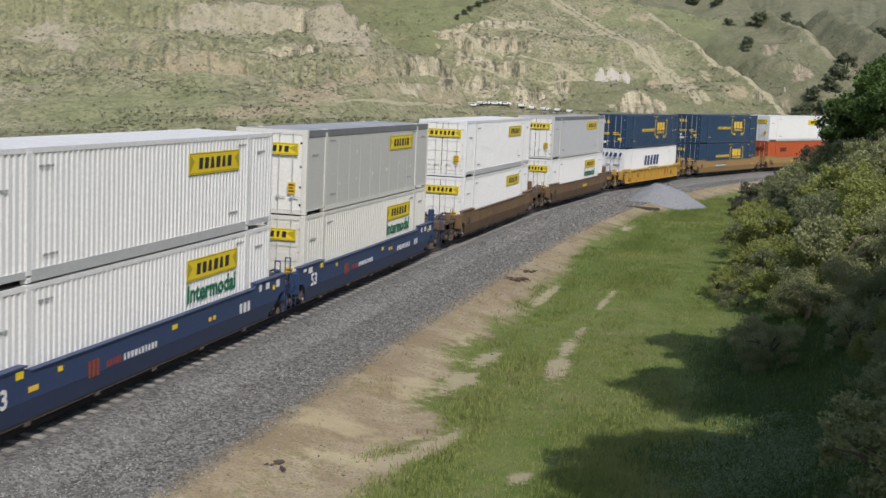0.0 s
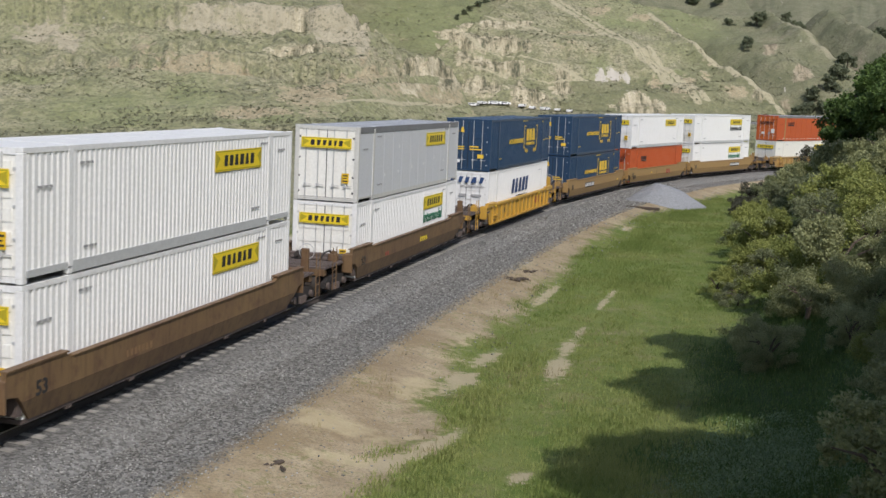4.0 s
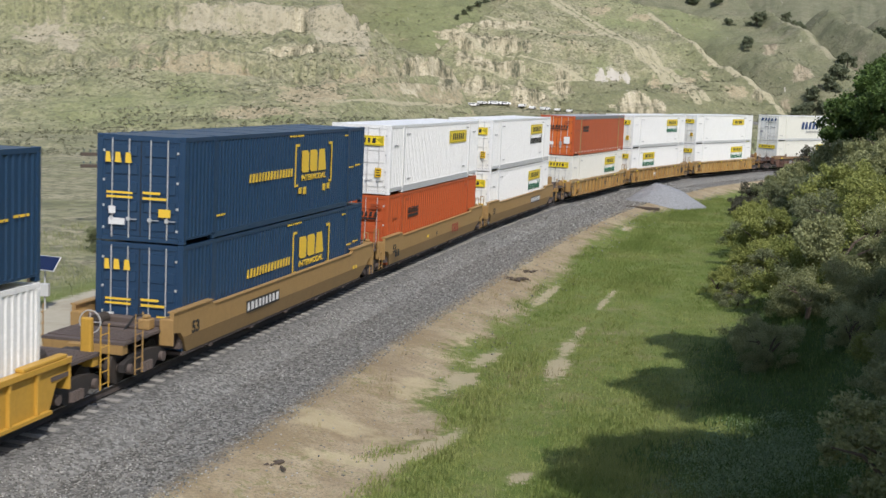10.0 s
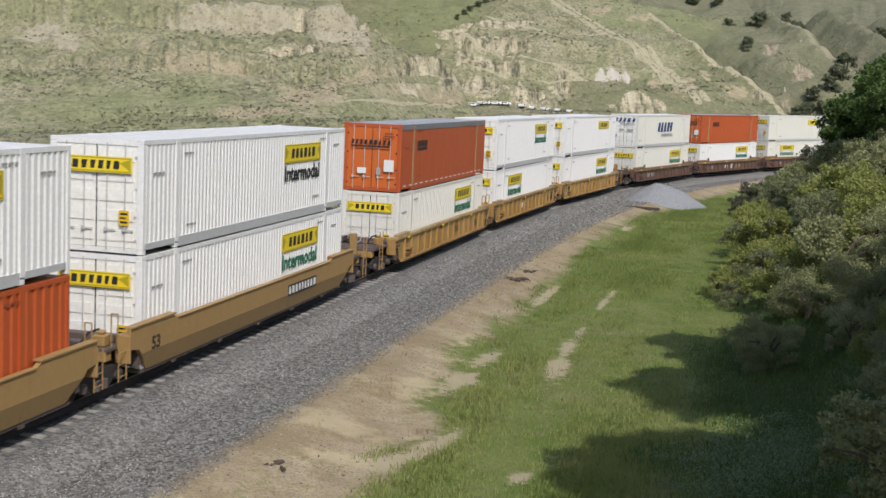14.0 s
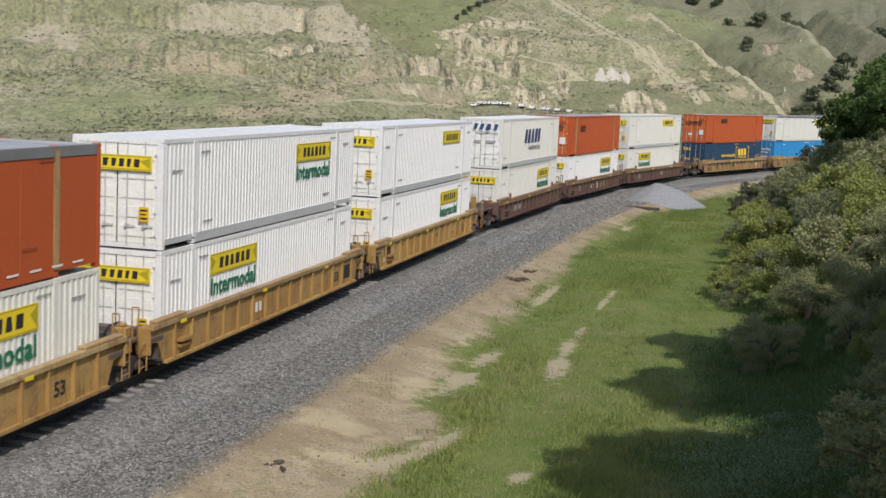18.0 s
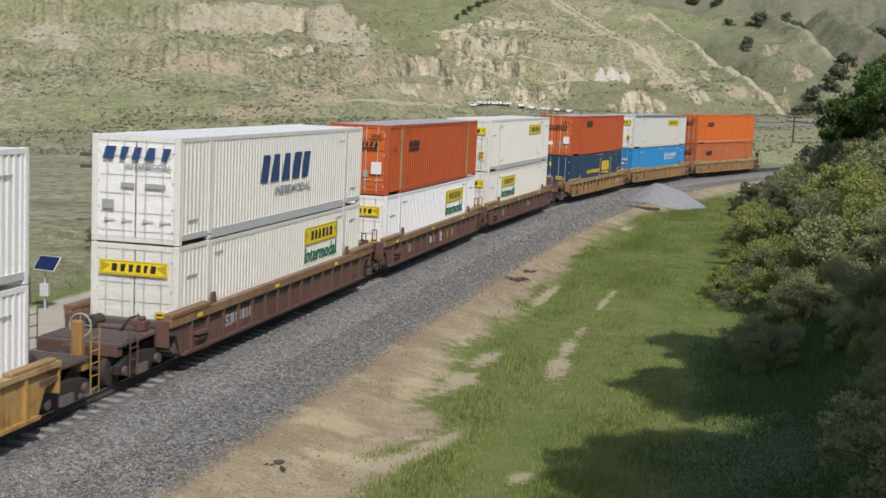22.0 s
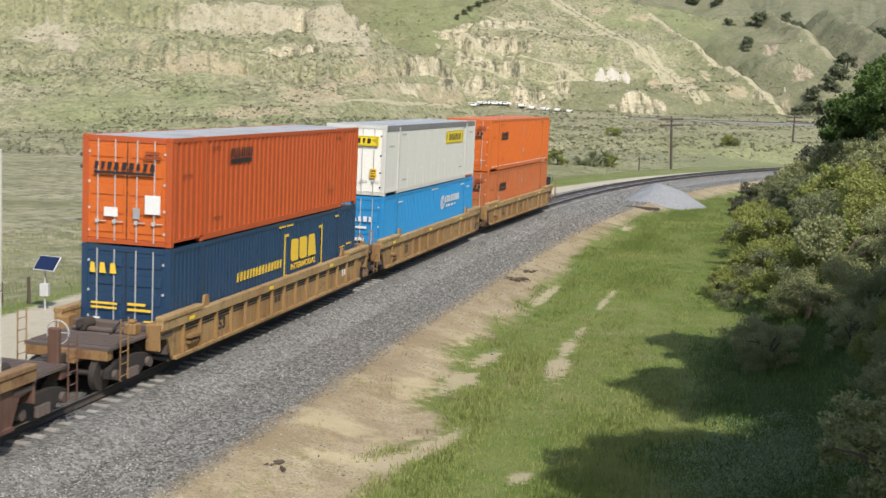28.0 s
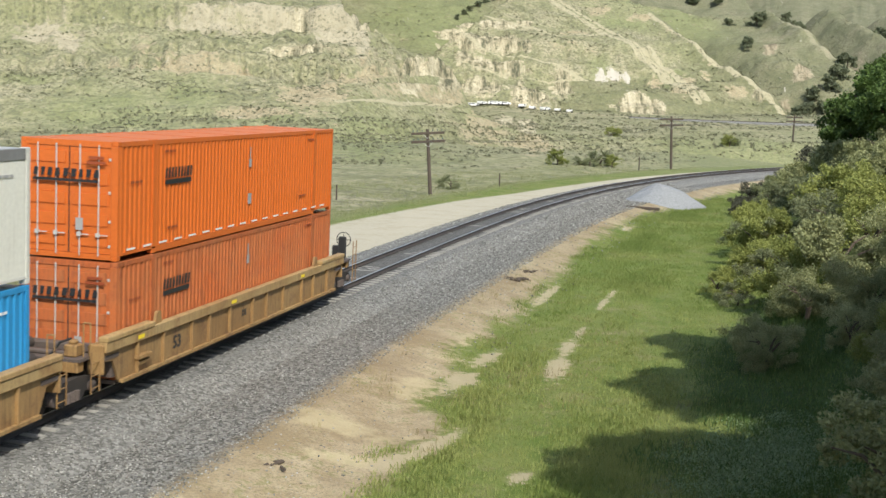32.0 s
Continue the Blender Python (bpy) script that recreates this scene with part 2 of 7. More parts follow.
def terrain(x, y):
    """Height of the ground, and the cover fields."""
    r = np.hypot(x, y) + 1e-6
    bearing = np.where(y > 1, x / np.maximum(y, 1), np.sign(x) * 9)
    b = np.clip(bearing, -0.42, 0.42)
    rng = r * np.cos(np.arctan(b))
    s, lat = to_track(x, y)
    # flanks: angles are rises per metre of range, above the level; benches and cuts wander with the warp
    warp = rng + wave_noise(x, y, 70.0, 31, 3) * 16.0 * np.clip((rng - 180) / 150, 0, 1) * np.clip(1.6 - rng / 700, 0.4, 1)
    left = ridge(warp, ((60, -0.150), (110, -0.082), (170, -0.047), (225, -0.024), (268, 0.001), (285, 0.006), (298, 0.019), (316, 0.0215), (320, 0.0265), (340, 0.031), (362, 0.045), (368, 0.062), (395, 0.068), (520, 0.13), (700, 0.2), (5000, 0.4)),
                 np.interp(b, (-0.12, -0.08, -0.06, -0.036, -0.018, 0.003, 0.0145, 0.022, 0.06), (0.3, 0.0625, 0.0485, 0.0300, 0.0265, 0.0133, -0.0078, -0.0175, -0.03)))
    gully = ridge(rng, ((420, -0.03), (520, 0.012), (640, 0.045), (800, 0.082), (5000, 0.3)), np.interp(b, (-0.2, -0.02, 0.02, 0.05), (0.15, 0.10, 0.085, 0.07)))
    warp_r = warp - np.clip(b - 0.03, 0, 0.2) * 260
    right = ridge(warp_r, ((200, -0.042), (330, -0.023), (445, -0.0155), (474, 0.002), (498, 0.0075), (526, 0.0245), (545, 0.030), (572, 0.044), (600, 0.050), (680, 0.072), (760, 0.09), (1000, 0.15), (5000, 0.4)),
                  np.interp(b, (-0.06, -0.036, -0.02, -0.006, 0.010, 0.022, 0.041, 0.09, 0.145, 0.18, 0.22, 0.253, 0.277, 0.30), (-0.02, 0.018, 0.029, 0.036, 0.049, 0.057, 0.070, 0.105, 0.0697, 0.0564, 0.0246, 0.0009, -0.0172, -0.03)))
    back = ridge(rng, ((620, -0.03), (700, -0.008), (760, 0.02), (880, 0.055), (1000, 0.08), (5000, 0.3)),
                 np.interp(b, (0.15, 0.21, 0.24, 0.272, 0.297, 0.33), (0.12, 0.0785, 0.062, 0.046, 0.029, 0.012)))
    far = ridge(rng, ((900, -0.01), (1100, 0.02), (1500, 0.09), (2600, 0.16), (5000, 0.2)), np.full_like(r, 0.17))
    floor_z = np.interp(rng, (0, 150, 260, 420, 700, 1000), (-1.0, -1.1, -0.9, 1.5, 6.0, 10.0))
    rough = wave_noise(x, y, 60.0, 3) * np.clip((rng - 120) / 220, 0, 1) * 4.0 + wave_noise(x, y, 14.0, 4, 4, 0.6) * np.clip((rng - 100) / 250, 0, 1) * 2.0
    # rills run down the flanks
    cross = b * 320
    rills = np.abs(wave_noise(cross + rough, rng / 7.0, 9.0, 33, 3)) * 3.6 * np.clip((rng - 230) / 80, 0, 1)
    draws = np.abs(wave_noise(cross * 1.0 + 40, rng / 5.0, 46.0, 35, 2)) * 9.0 * np.clip((rng - 240) / 120, 0, 1)
    spur = x - np.interp(y, (400, 440, 480, 516, 564, 606, 681, 760), (128, 129, 128, 124, 119, 112, 102, 92))
    spur_in = smooth_step(rng, 430, 500) * smooth_step(rng, 720, 640)
    spur_z = (2.5 * np.exp(-(spur / 4.0) ** 2) - 9.0 * np.exp(-((spur - 16) / 9.0) ** 2)) * spur_in
    for line_y, line_x in (((540, 603, 627, 672, 723, 790), (178, 174, 172, 172, 174, 178)), ((580, 645, 675, 726, 800), (213, 208, 207, 210, 216))):
        spur = x - np.interp(y, line_y, line_x)
        spur_z = spur_z + (4.0 * np.exp(-(spur / 6.0) ** 2) - 11.0 * np.exp(-((spur - 17) / 9.0) ** 2)) * smooth_step(rng, 540, 600) * smooth_step(rng, 820, 740)
    # cut faces are fluted
    def faces(w, bands):
        return np.maximum.reduce([smooth_step(w, a - 3, a + 1) * smooth_step(w, c + 3, c - 1) for a, c in bands])
    cut_l, cut_r = faces(warp, ((286, 299), (315, 322), (360, 372))), faces(warp_r, ((455, 472), (495, 514), (539, 558)))
    flute = np.abs(wave_noise(cross * 1.3 + rough, rng / 30.0, 3.2, 37, 3, 0.6))
    left = left - cut_l * flute * 3.0
    right = right - cut_r * flute * 2.5
    hills = np.maximum.reduce([left + (rough - rills) * smooth_step(b, 0.035, -0.01), np.where(b > -0.1, gully + rough * 1.3 - draws, -99), np.where(b > -0.06, right + rough * 0.5 - rills * 1.2, -99), np.where(b > 0.1, back + rough * 1.6 - draws - rills, -99), far + rough * 3 - draws * 2])
    which = np.argmax(np.stack([left, np.where(b > -0.1, gully, -99), np.where(b > -0.06, right, -99), np.where(b > 0.1, back, -99), far]), axis=0)
    front = np.maximum(hills + spur_z, floor_z)
    # all round, out of the view
    ring = np.interp(r, (0, 140, 320, 700, 3000), (-1.0, -1.0, 25, 70, 160)) + wave_noise(x, y, 90.0, 8) * np.clip((r - 150) / 200, 0, 1) * 14
    side = smooth_step(np.abs(np.arctan2(x, y)), radians(23), radians(40))
    z = front * (1 - side) + ring * side
    # the line's own level
    near = smooth_step(np.abs(lat), 26.0, 9.0)
    level = GRADE * s - 0.55 - 0.45 * smooth_step(-lat, 5.0, 8.0) - 0.7 * smooth_step(lat, 9.0, 15.0)
    z = z * (1 - near) + level * near
    # the camera's hillside
    toe = beyond_toe(x, y)
    bank = np.interp(toe, (0, 3, 8, 14, 22, 40, 120, 600), (0, 1.0, 3.4, 6.4, 9.5, 14.0, 34.0, 120.0)) + wave_noise(x, y, 7.0, 6, 3) * 0.35 * smooth_step(toe, 0.5, 4)
    bank = bank * smooth_step(toe, -0.5, 3.0)
    spot = np.exp(-(x * x + y * y) / 60.0)
    z = np.where(toe > 0, np.maximum(np.minimum(z, 4.0), -1.0) * (1 - smooth_step(toe, 0, 12)) - 1.0 * smooth_step(toe, 0, 12) + bank, z)
    z = z * (1 - spot) + np.minimum(z, 5.9) * spot
    z = z + wave_noise(x, y, 2.2, 9, 3) * 0.07 * smooth_step(-lat, 6.0, 9.0) + wave_noise(x, y, 3.0, 11, 3) * 0.09 * smooth_step(lat, 8.0, 12.0)
    # cover
    fields = {
        "lat": lat, "along": s, "toe": toe,
        "hill": np.maximum(np.clip((rng - 130) / 60, 0, 1), smooth_step(lat, 8.5, 13.0) * smooth_step(rng, 20, 40)) * smooth_step(toe, 2.0, -2.0),
        "dark_green": np.choose(which, (0.0, 0.55, 0.0, 0.75, 0.9)) * (rng > 380),
        "rock": np.where(which == 0, cut_l * smooth_step(b, -0.17, -0.11), 0) * (0.5 + 1.4 * wave_noise(x, y, 24.0, 39, 3)) * (rng > 230),
        "scrub_haze": np.choose(which, (0.0, 0.0, 0.0, 0.9, 1.0)) * (rng > 380),
    }
    return z, fields


# plan ranges against ranges drawn, near spur and far flank, shaped to fit the camera's view
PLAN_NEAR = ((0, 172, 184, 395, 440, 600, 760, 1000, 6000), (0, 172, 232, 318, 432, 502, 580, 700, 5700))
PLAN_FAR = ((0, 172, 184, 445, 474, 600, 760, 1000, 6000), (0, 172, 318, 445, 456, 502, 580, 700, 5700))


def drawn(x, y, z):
    """Slides a plan point along its ray from the camera, so the view keeps; also the scale there."""
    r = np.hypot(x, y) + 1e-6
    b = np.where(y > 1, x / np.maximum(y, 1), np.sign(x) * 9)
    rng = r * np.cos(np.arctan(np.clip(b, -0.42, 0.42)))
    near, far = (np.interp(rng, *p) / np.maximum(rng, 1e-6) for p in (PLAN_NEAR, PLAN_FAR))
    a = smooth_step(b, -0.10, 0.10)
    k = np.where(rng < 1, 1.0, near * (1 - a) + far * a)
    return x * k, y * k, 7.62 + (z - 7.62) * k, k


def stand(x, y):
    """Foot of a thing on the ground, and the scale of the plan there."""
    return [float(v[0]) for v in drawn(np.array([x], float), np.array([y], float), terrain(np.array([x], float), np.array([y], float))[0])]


# bearings: fine ahead, coarse elsewhere; ranges grow with distance
ahead = np.arange(-23.0, 23.01, 0.075)
bearings = np.radians(np.concatenate([np.arange(-180, -23, 3.0), ahead, np.arange(24.5, 179, 3.0)]))
ranges = np.concatenate([[0.02, 0.8], np.geomspace(2.0, 24.0, 26), np.geomspace(24.6, 130.0, 200), np.geomspace(131.2, 1000.0, 400), np.geomspace(1015, 4200, 60)])
gb, gr = np.meshgrid(bearings, ranges)
gx, gy = (gr * np.sin(gb)).ravel(), (gr * np.cos(gb)).ravel()
gz, cover = terrain(gx, gy)
nb, nr = len(bearings), len(ranges)
ii, jj = np.meshgrid(np.arange(nr - 1), np.arange(nb), indexing="ij")
quads = np.stack([ii * nb + jj, ii * nb + (jj + 1) % nb, (ii + 1) * nb + (jj + 1) % nb, (ii + 1) * nb + jj], -1).reshape(-1, 4)[:, ::-1]


def ground_material():
    m, t, b = nodes_of("ground_cover")
    v = where(t)

    def attr(name):
        n = t.nodes.new("ShaderNodeAttribute")
        n.attribute_name = name
        return n.outputs["Fac"]

    def step(value, a, w):
        n = t.nodes.new("ShaderNodeMapRange")
        n.interpolation_type = "SMOOTHSTEP"
        t.links.new(value, n.inputs[0])
        n.inputs[1].default_value, n.inputs[2].default_value = a - w, a + w
        return n.outputs[0]

    n_big, n_mid, n_fine, n_grit = noise_node(t, v, 0.05, 5), noise_node(t, v, 0.45, 6, 0.65), noise_node(t, v, 3.5, 6, 0.7), noise_node(t, v, 14.0, 3, 0.7)
    lat = attr("lat")
    n_clod = noise_node(t, v, 0.55, 6, 0.75)
    wob = maths(t, "ADD", attr("verge"), maths(t, "MULTIPLY", maths(t, "SUBTRACT", n_clod, 0.5), 4.2))
    wob = maths(t, "ADD", wob, maths(t, "MULTIPLY", maths(t, "SUBTRACT", n_fine, 0.5), 2.2))
    # grass of the verge
    grass = mix_node(t, ramp_node(t, n_mid, [(0.35, (0, 0, 0)), (0.68, (1, 1, 1))]), (0.11, 0.16, 0.035), (0.23, 0.24, 0.085))
    grass = mix_node(t, ramp_node(t, n_fine, [(0.4, (0, 0, 0)), (0.75, (1, 1, 1))]), grass, (0.145, 0.18, 0.05))
    grass = mix_node(t, ramp_node(t, n_clod, [(0.52, (0, 0, 0)), (0.66, (0.8, 0.8, 0.8))]), grass, (0.235, 0.205, 0.105))
    # hill cover: thin grass, dry tint, scrubby mottling, bare soil
    n_wide, n_hill = noise_node(t, v, 0.02, 4), noise_node(t, v, 0.09, 8, 0.72)
    hill = ramp_node(t, n_hill, [(0.30, (0.145, 0.15, 0.08)), (0.42, (0.25, 0.245, 0.135)), (0.52, (0.35, 0.325, 0.205)), (0.66, (0.45, 0.40, 0.28))])
    hill = mix_node(t, ramp_node(t, n_wide, [(0.4, (0, 0, 0)), (0.62, (0.6, 0.6, 0.6))]), hill, (0.26, 0.265, 0.14))
    hill = mix_node(t, ramp_node(t, n_clod, [(0.46, (0, 0, 0)), (0.62, (0.8, 0.8, 0.8))]), hill, (0.165, 0.165, 0.10))
    hill = mix_node(t, ramp_node(t, n_clod, [(0.30, (0.75, 0.75, 0.75)), (0.42, (0, 0, 0))]), hill, (0.42, 0.375, 0.265))
    dot = t.nodes.new("ShaderNodeTexVoronoi")
    dot.inputs["Scale"].default_value = 0.8
    t.links.new(v, dot.inputs["Vector"])
    spot = maths(t, "ADD", dot.outputs["Distance"], maths(t, "MULTIPLY", maths(t, "SUBTRACT", n_hill, 0.5), 1.1))
    spot = maths(t, "ADD", spot, maths(t, "MULTIPLY", maths(t, "SUBTRACT", n_fine, 0.5), 0.5))
    hill = mix_node(t, ramp_node(t, spot, [(0.20, (0.55, 0.55, 0.55)), (0.36, (0, 0, 0))]), hill, (0.15, 0.155, 0.095))
    hill = mix_node(t, ramp_node(t, maths(t, "ADD", spot, maths(t, "MULTIPLY", n_clod, 0.4)), [(0.98, (0, 0, 0)), (1.08, (0.7, 0.7, 0.7))]), hill, (0.40, 0.355, 0.245))
    # small bushes and tufts too far off to tell apart
    speck = maths(t, "ADD", noise_node(t, v, 1.1, 5, 0.8), maths(t, "MULTIPLY", maths(t, "SUBTRACT", n_hill, 0.5), 0.55))
    hill = mix_node(t, ramp_node(t, speck, [(0.52, (0, 0, 0)), (0.62, (0.6, 0.6, 0.6))]), hill, (0.135, 0.14, 0.085))
    hill = mix_node(t, ramp_node(t, noise_node(t, v, 0.33, 6, 0.75), [(0.50, (0, 0, 0)), (0.66, (0.5, 0.5, 0.5))]), hill, (0.22, 0.205, 0.13))
    # rear hills tinted darker green, layer by layer
    hill = mix_node(t, attr("dark_green"), hill, mix_node(t, n_hill, (0.095, 0.11, 0.055), (0.21, 0.21, 0.115)))
    green = attr("green")
    hill = mix_node(t, maths(t, "MULTIPLY", green, maths(t, "MULTIPLY", n_hill, 1.0)), hill, mix_node(t, n_mid, (0.15, 0.195, 0.07), (0.26, 0.285, 0.13)))
    soil = ramp_node(t, n_clod, [(0.3, (0.24, 0.20, 0.125)), (0.5, (0.41, 0.355, 0.23)), (0.7, (0.48, 0.425, 0.29))])
    soil = mix_node(t, ramp_node(t, n_fine, [(0.45, (0, 0, 0)), (0.62, (0.8, 0.8, 0.8))]), soil, (0.29, 0.235, 0.145))
    bare = step(maths(t, "ADD", attr("bare"), maths(t, "MULTIPLY", maths(t, "SUBTRACT", maths(t, "ADD", n_hill, n_clod), 1.0), 1.9)), 0.5, 0.12)
    hill = mix_node(t, bare, hill, soil)
    fall = t.nodes.new("ShaderNodeMapping")
    fall.inputs["Scale"].default_value = (0.42, 0.07, 0.05)
    t.links.new(v, fall.inputs["Vector"])
    n_rill = noise_node(t, fall.outputs[0], 1.0, 5, 0.7)
    # shade in the flutes, and scrub, painted as dark streaks down the faces
    face = ramp_node(t, maths(t, "ADD", n_rill, maths(t, "MULTIPLY", maths(t, "SUBTRACT", n_clod, 0.5), 0.45)), [(0.38, (0.10, 0.10, 0.065)), (0.45, (0.25, 0.225, 0.145)), (0.52, (0.42, 0.37, 0.25)), (0.64, (0.55, 0.49, 0.35))])
    hill = mix_node(t, step(maths(t, "ADD", attr("rock"), maths(t, "MULTIPLY", maths(t, "SUBTRACT", maths(t, "ADD", n_hill, n_clod), 1.0), 1.7)), 0.40, 0.09), hill, face)
    pale = step(maths(t, "ADD", attr("pale"), maths(t, "MULTIPLY", maths(t, "SUBTRACT", maths(t, "ADD", n_hill, n_clod), 1.0), 1.9)), 0.5, 0.22)
    hill = mix_node(t, pale, hill, ramp_node(t, n_clod, [(0.3, (0.31, 0.28, 0.19)), (0.55, (0.42, 0.375, 0.27)), (0.7, (0.36, 0.32, 0.22))]))
    hill = mix_node(t, ramp_node(t, speck, [(0.55, (0, 0, 0)), (0.64, (0.65, 0.65, 0.65))]), hill, (0.15, 0.145, 0.09))
    trail_lit_crest = step(maths(t, "ADD", attr("trail_lit_crest"), maths(t, "MULTIPLY", maths(t, "SUBTRACT", maths(t, "ADD", n_clod, n_hill), 1.0), 1.1)), 0.18, 0.2)
    hill = mix_node(t, maths(t, "MULTIPLY", trail_lit_crest, 0.9), hill, mix_node(t, n_clod, (0.34, 0.31, 0.20), (0.47, 0.425, 0.295)))
    # grey scrub, plus haze and shade of the far flanks, put into the colour
    scrub_haze = ramp_node(t, n_hill, [(0.32, (0.11, 0.12, 0.07)), (0.5, (0.185, 0.185, 0.115)), (0.66, (0.28, 0.26, 0.175))])
    scrub_haze = mix_node(t, ramp_node(t, speck, [(0.50, (0, 0, 0)), (0.58, (0.7, 0.7, 0.7))]), scrub_haze, (0.12, 0.125, 0.08))
    scrub_haze = mix_node(t, step(maths(t, "ADD", attr("rock"), maths(t, "MULTIPLY", maths(t, "SUBTRACT", maths(t, "ADD", n_hill, n_clod), 1.0), 2.2)), 0.5, 0.16), scrub_haze, mix_node(t, n_rill, (0.17, 0.14, 0.095), (0.36, 0.295, 0.21)))
    hill = mix_node(t, attr("scrub_haze"), hill, scrub_haze)
    hill = mix_node(t, ramp_node(t, maths(t, "SUBTRACT", spot, maths(t, "MULTIPLY", n_clod, 0.35)), [(0.02, (0.4, 0.4, 0.4)), (0.16, (0, 0, 0))]), hill, (0.15, 0.155, 0.10))
    white = step(maths(t, "ADD", attr("white"), maths(t, "MULTIPLY", maths(t, "SUBTRACT", maths(t, "ADD", n_clod, n_rill), 1.0), 2.2)), 0.62, 0.14)
    hill = mix_node(t, white, hill, mix_node(t, n_rill, (0.34, 0.31, 0.25), (0.58, 0.54, 0.47)))
    # shade at the foot of the bank, put into the grass colour as dark green
    foot_shade = step(maths(t, "ADD", attr("foot_shade"), maths(t, "MULTIPLY", maths(t, "SUBTRACT", maths(t, "ADD", n_mid, n_clod), 1.0), 1.2)), 0.5, 0.3)
    grass = mix_node(t, foot_shade, grass, mix_node(t, n_fine, (0.035, 0.06, 0.018), (0.085, 0.115, 0.04)))
    grass = mix_node(t, ramp_node(t, n_grit, [(0.46, (0, 0, 0)), (0.62, (0.55, 0.55, 0.55))]), grass, (0.075, 0.125, 0.025))
    col = mix_node(t, attr("hill"), grass, hill)
    # dirt strip beside the ballast
    dirt = ramp_node(t, n_mid, [(0.32, (0.25, 0.195, 0.125)), (0.5, (0.36, 0.29, 0.185)), (0.66, (0.46, 0.385, 0.255))])
    dirt = mix_node(t, ramp_node(t, n_clod, [(0.40, (0.75, 0.75, 0.75)), (0.55, (0, 0, 0))]), dirt, (0.275, 0.21, 0.12))
    dirt = mix_node(t, ramp_node(t, n_grit, [(0.45, (0, 0, 0)), (0.66, (0.7, 0.7, 0.7))]), dirt, (0.20, 0.165, 0.115))
    pebble = t.nodes.new("ShaderNodeTexVoronoi")
    pebble.inputs["Scale"].default_value = 5.5
    t.links.new(v, pebble.inputs["Vector"])
    dirt = mix_node(t, ramp_node(t, pebble.outputs["Distance"], [(0.10, (0.8, 0.8, 0.8)), (0.16, (0, 0, 0))]), dirt, mix_node(t, n_fine, (0.17, 0.15, 0.115), (0.55, 0.51, 0.43)))
    dirt = mix_node(t, ramp_node(t, maths(t, "ADD", n_fine, maths(t, "MULTIPLY", n_mid, 0.6)), [(0.88, (0, 0, 0)), (0.98, (0.6, 0.6, 0.6))]), dirt, (0.20, 0.205, 0.085))
    sandy = step(maths(t, "ADD", attr("sandy"), maths(t, "MULTIPLY", maths(t, "SUBTRACT", maths(t, "ADD", n_mid, n_clod), 1.0), 1.6)), 0.55, 0.25)
    dirt = mix_node(t, maths(t, "MULTIPLY", sandy, 0.6), dirt, mix_node(t, n_fine, (0.44, 0.365, 0.22), (0.55, 0.475, 0.30)))
    dirty = maths(t, "MULTIPLY", step(wob, 0.0, 0.5), step(maths(t, "MULTIPLY", lat, -1.0), 0.0, 1.0))
    col = mix_node(t, dirty, col, dirt)
    scar = step(maths(t, "ADD", attr("scar"), maths(t, "MULTIPLY", maths(t, "SUBTRACT", maths(t, "ADD", n_fine, n_clod), 1.0), 2.4)), 0.66, 0.22)
    col = mix_node(t, maths(t, "MULTIPLY", scar, 0.85), col, mix_node(t, n_grit, (0.33, 0.275, 0.175), (0.49, 0.425, 0.285)))
    # service road on the far side of the line
    road = mix_node(t, n_fine, (0.37, 0.335, 0.25), (0.50, 0.46, 0.365))
    road = mix_node(t, ramp_node(t, n_clod, [(0.5, (0, 0, 0)), (0.68, (0.6, 0.6, 0.6))]), road, (0.33, 0.285, 0.20))
    col = mix_node(t, step(maths(t, "ADD", attr("road"), maths(t, "MULTIPLY", maths(t, "SUBTRACT", n_fine, 0.5), 1.2)), 0.0, 0.25), col, road)
    # loose ballast spread over the bed
    stone = t.nodes.new("ShaderNodeTexVoronoi")
    stone.inputs["Scale"].default_value = 13.0
    t.links.new(v, stone.inputs["Vector"])
    grey = mix_node(t, ramp_node(t, stone.outputs["Color"], [(0.2, (0, 0, 0)), (0.8, (1, 1, 1))]), (0.07, 0.068, 0.061), (0.37, 0.36, 0.33))
    grey = mix_node(t, ramp_node(t, n_mid, [(0.35, (0, 0, 0)), (0.7, (0.55, 0.55, 0.55))]), grey, (0.21, 0.205, 0.185))
    lat_b = maths(t, "ADD", lat, maths(t, "MULTIPLY", maths(t, "SUBTRACT", n_fine, 0.5), 1.1))
    gravel = maths(t, "MULTIPLY", step(lat_b, -5.0, 0.35), step(maths(t, "MULTIPLY", lat_b, -1.0), -3.1, 0.2))
    col = mix_node(t, gravel, col, grey)
    t.links.new(col, b.inputs["Base Color"])
    b.inputs["Roughness"].default_value = 0.95
    b.inputs["Specular IOR Level"].default_value = 0.15
    h = maths(t, "ADD", maths(t, "MULTIPLY", n_fine, 0.6), maths(t, "MULTIPLY", stone.outputs["Distance"], maths(t, "MULTIPLY", gravel, 1.2)))
    bump_node(t, b, maths(t, "ADD", maths(t, "ADD", h, maths(t, "MULTIPLY", n_grit, 0.25)), maths(t, "MULTIPLY", maths(t, "MULTIPLY", n_clod, attr("hill")), 6.0)), 0.8, 0.12)
    return m


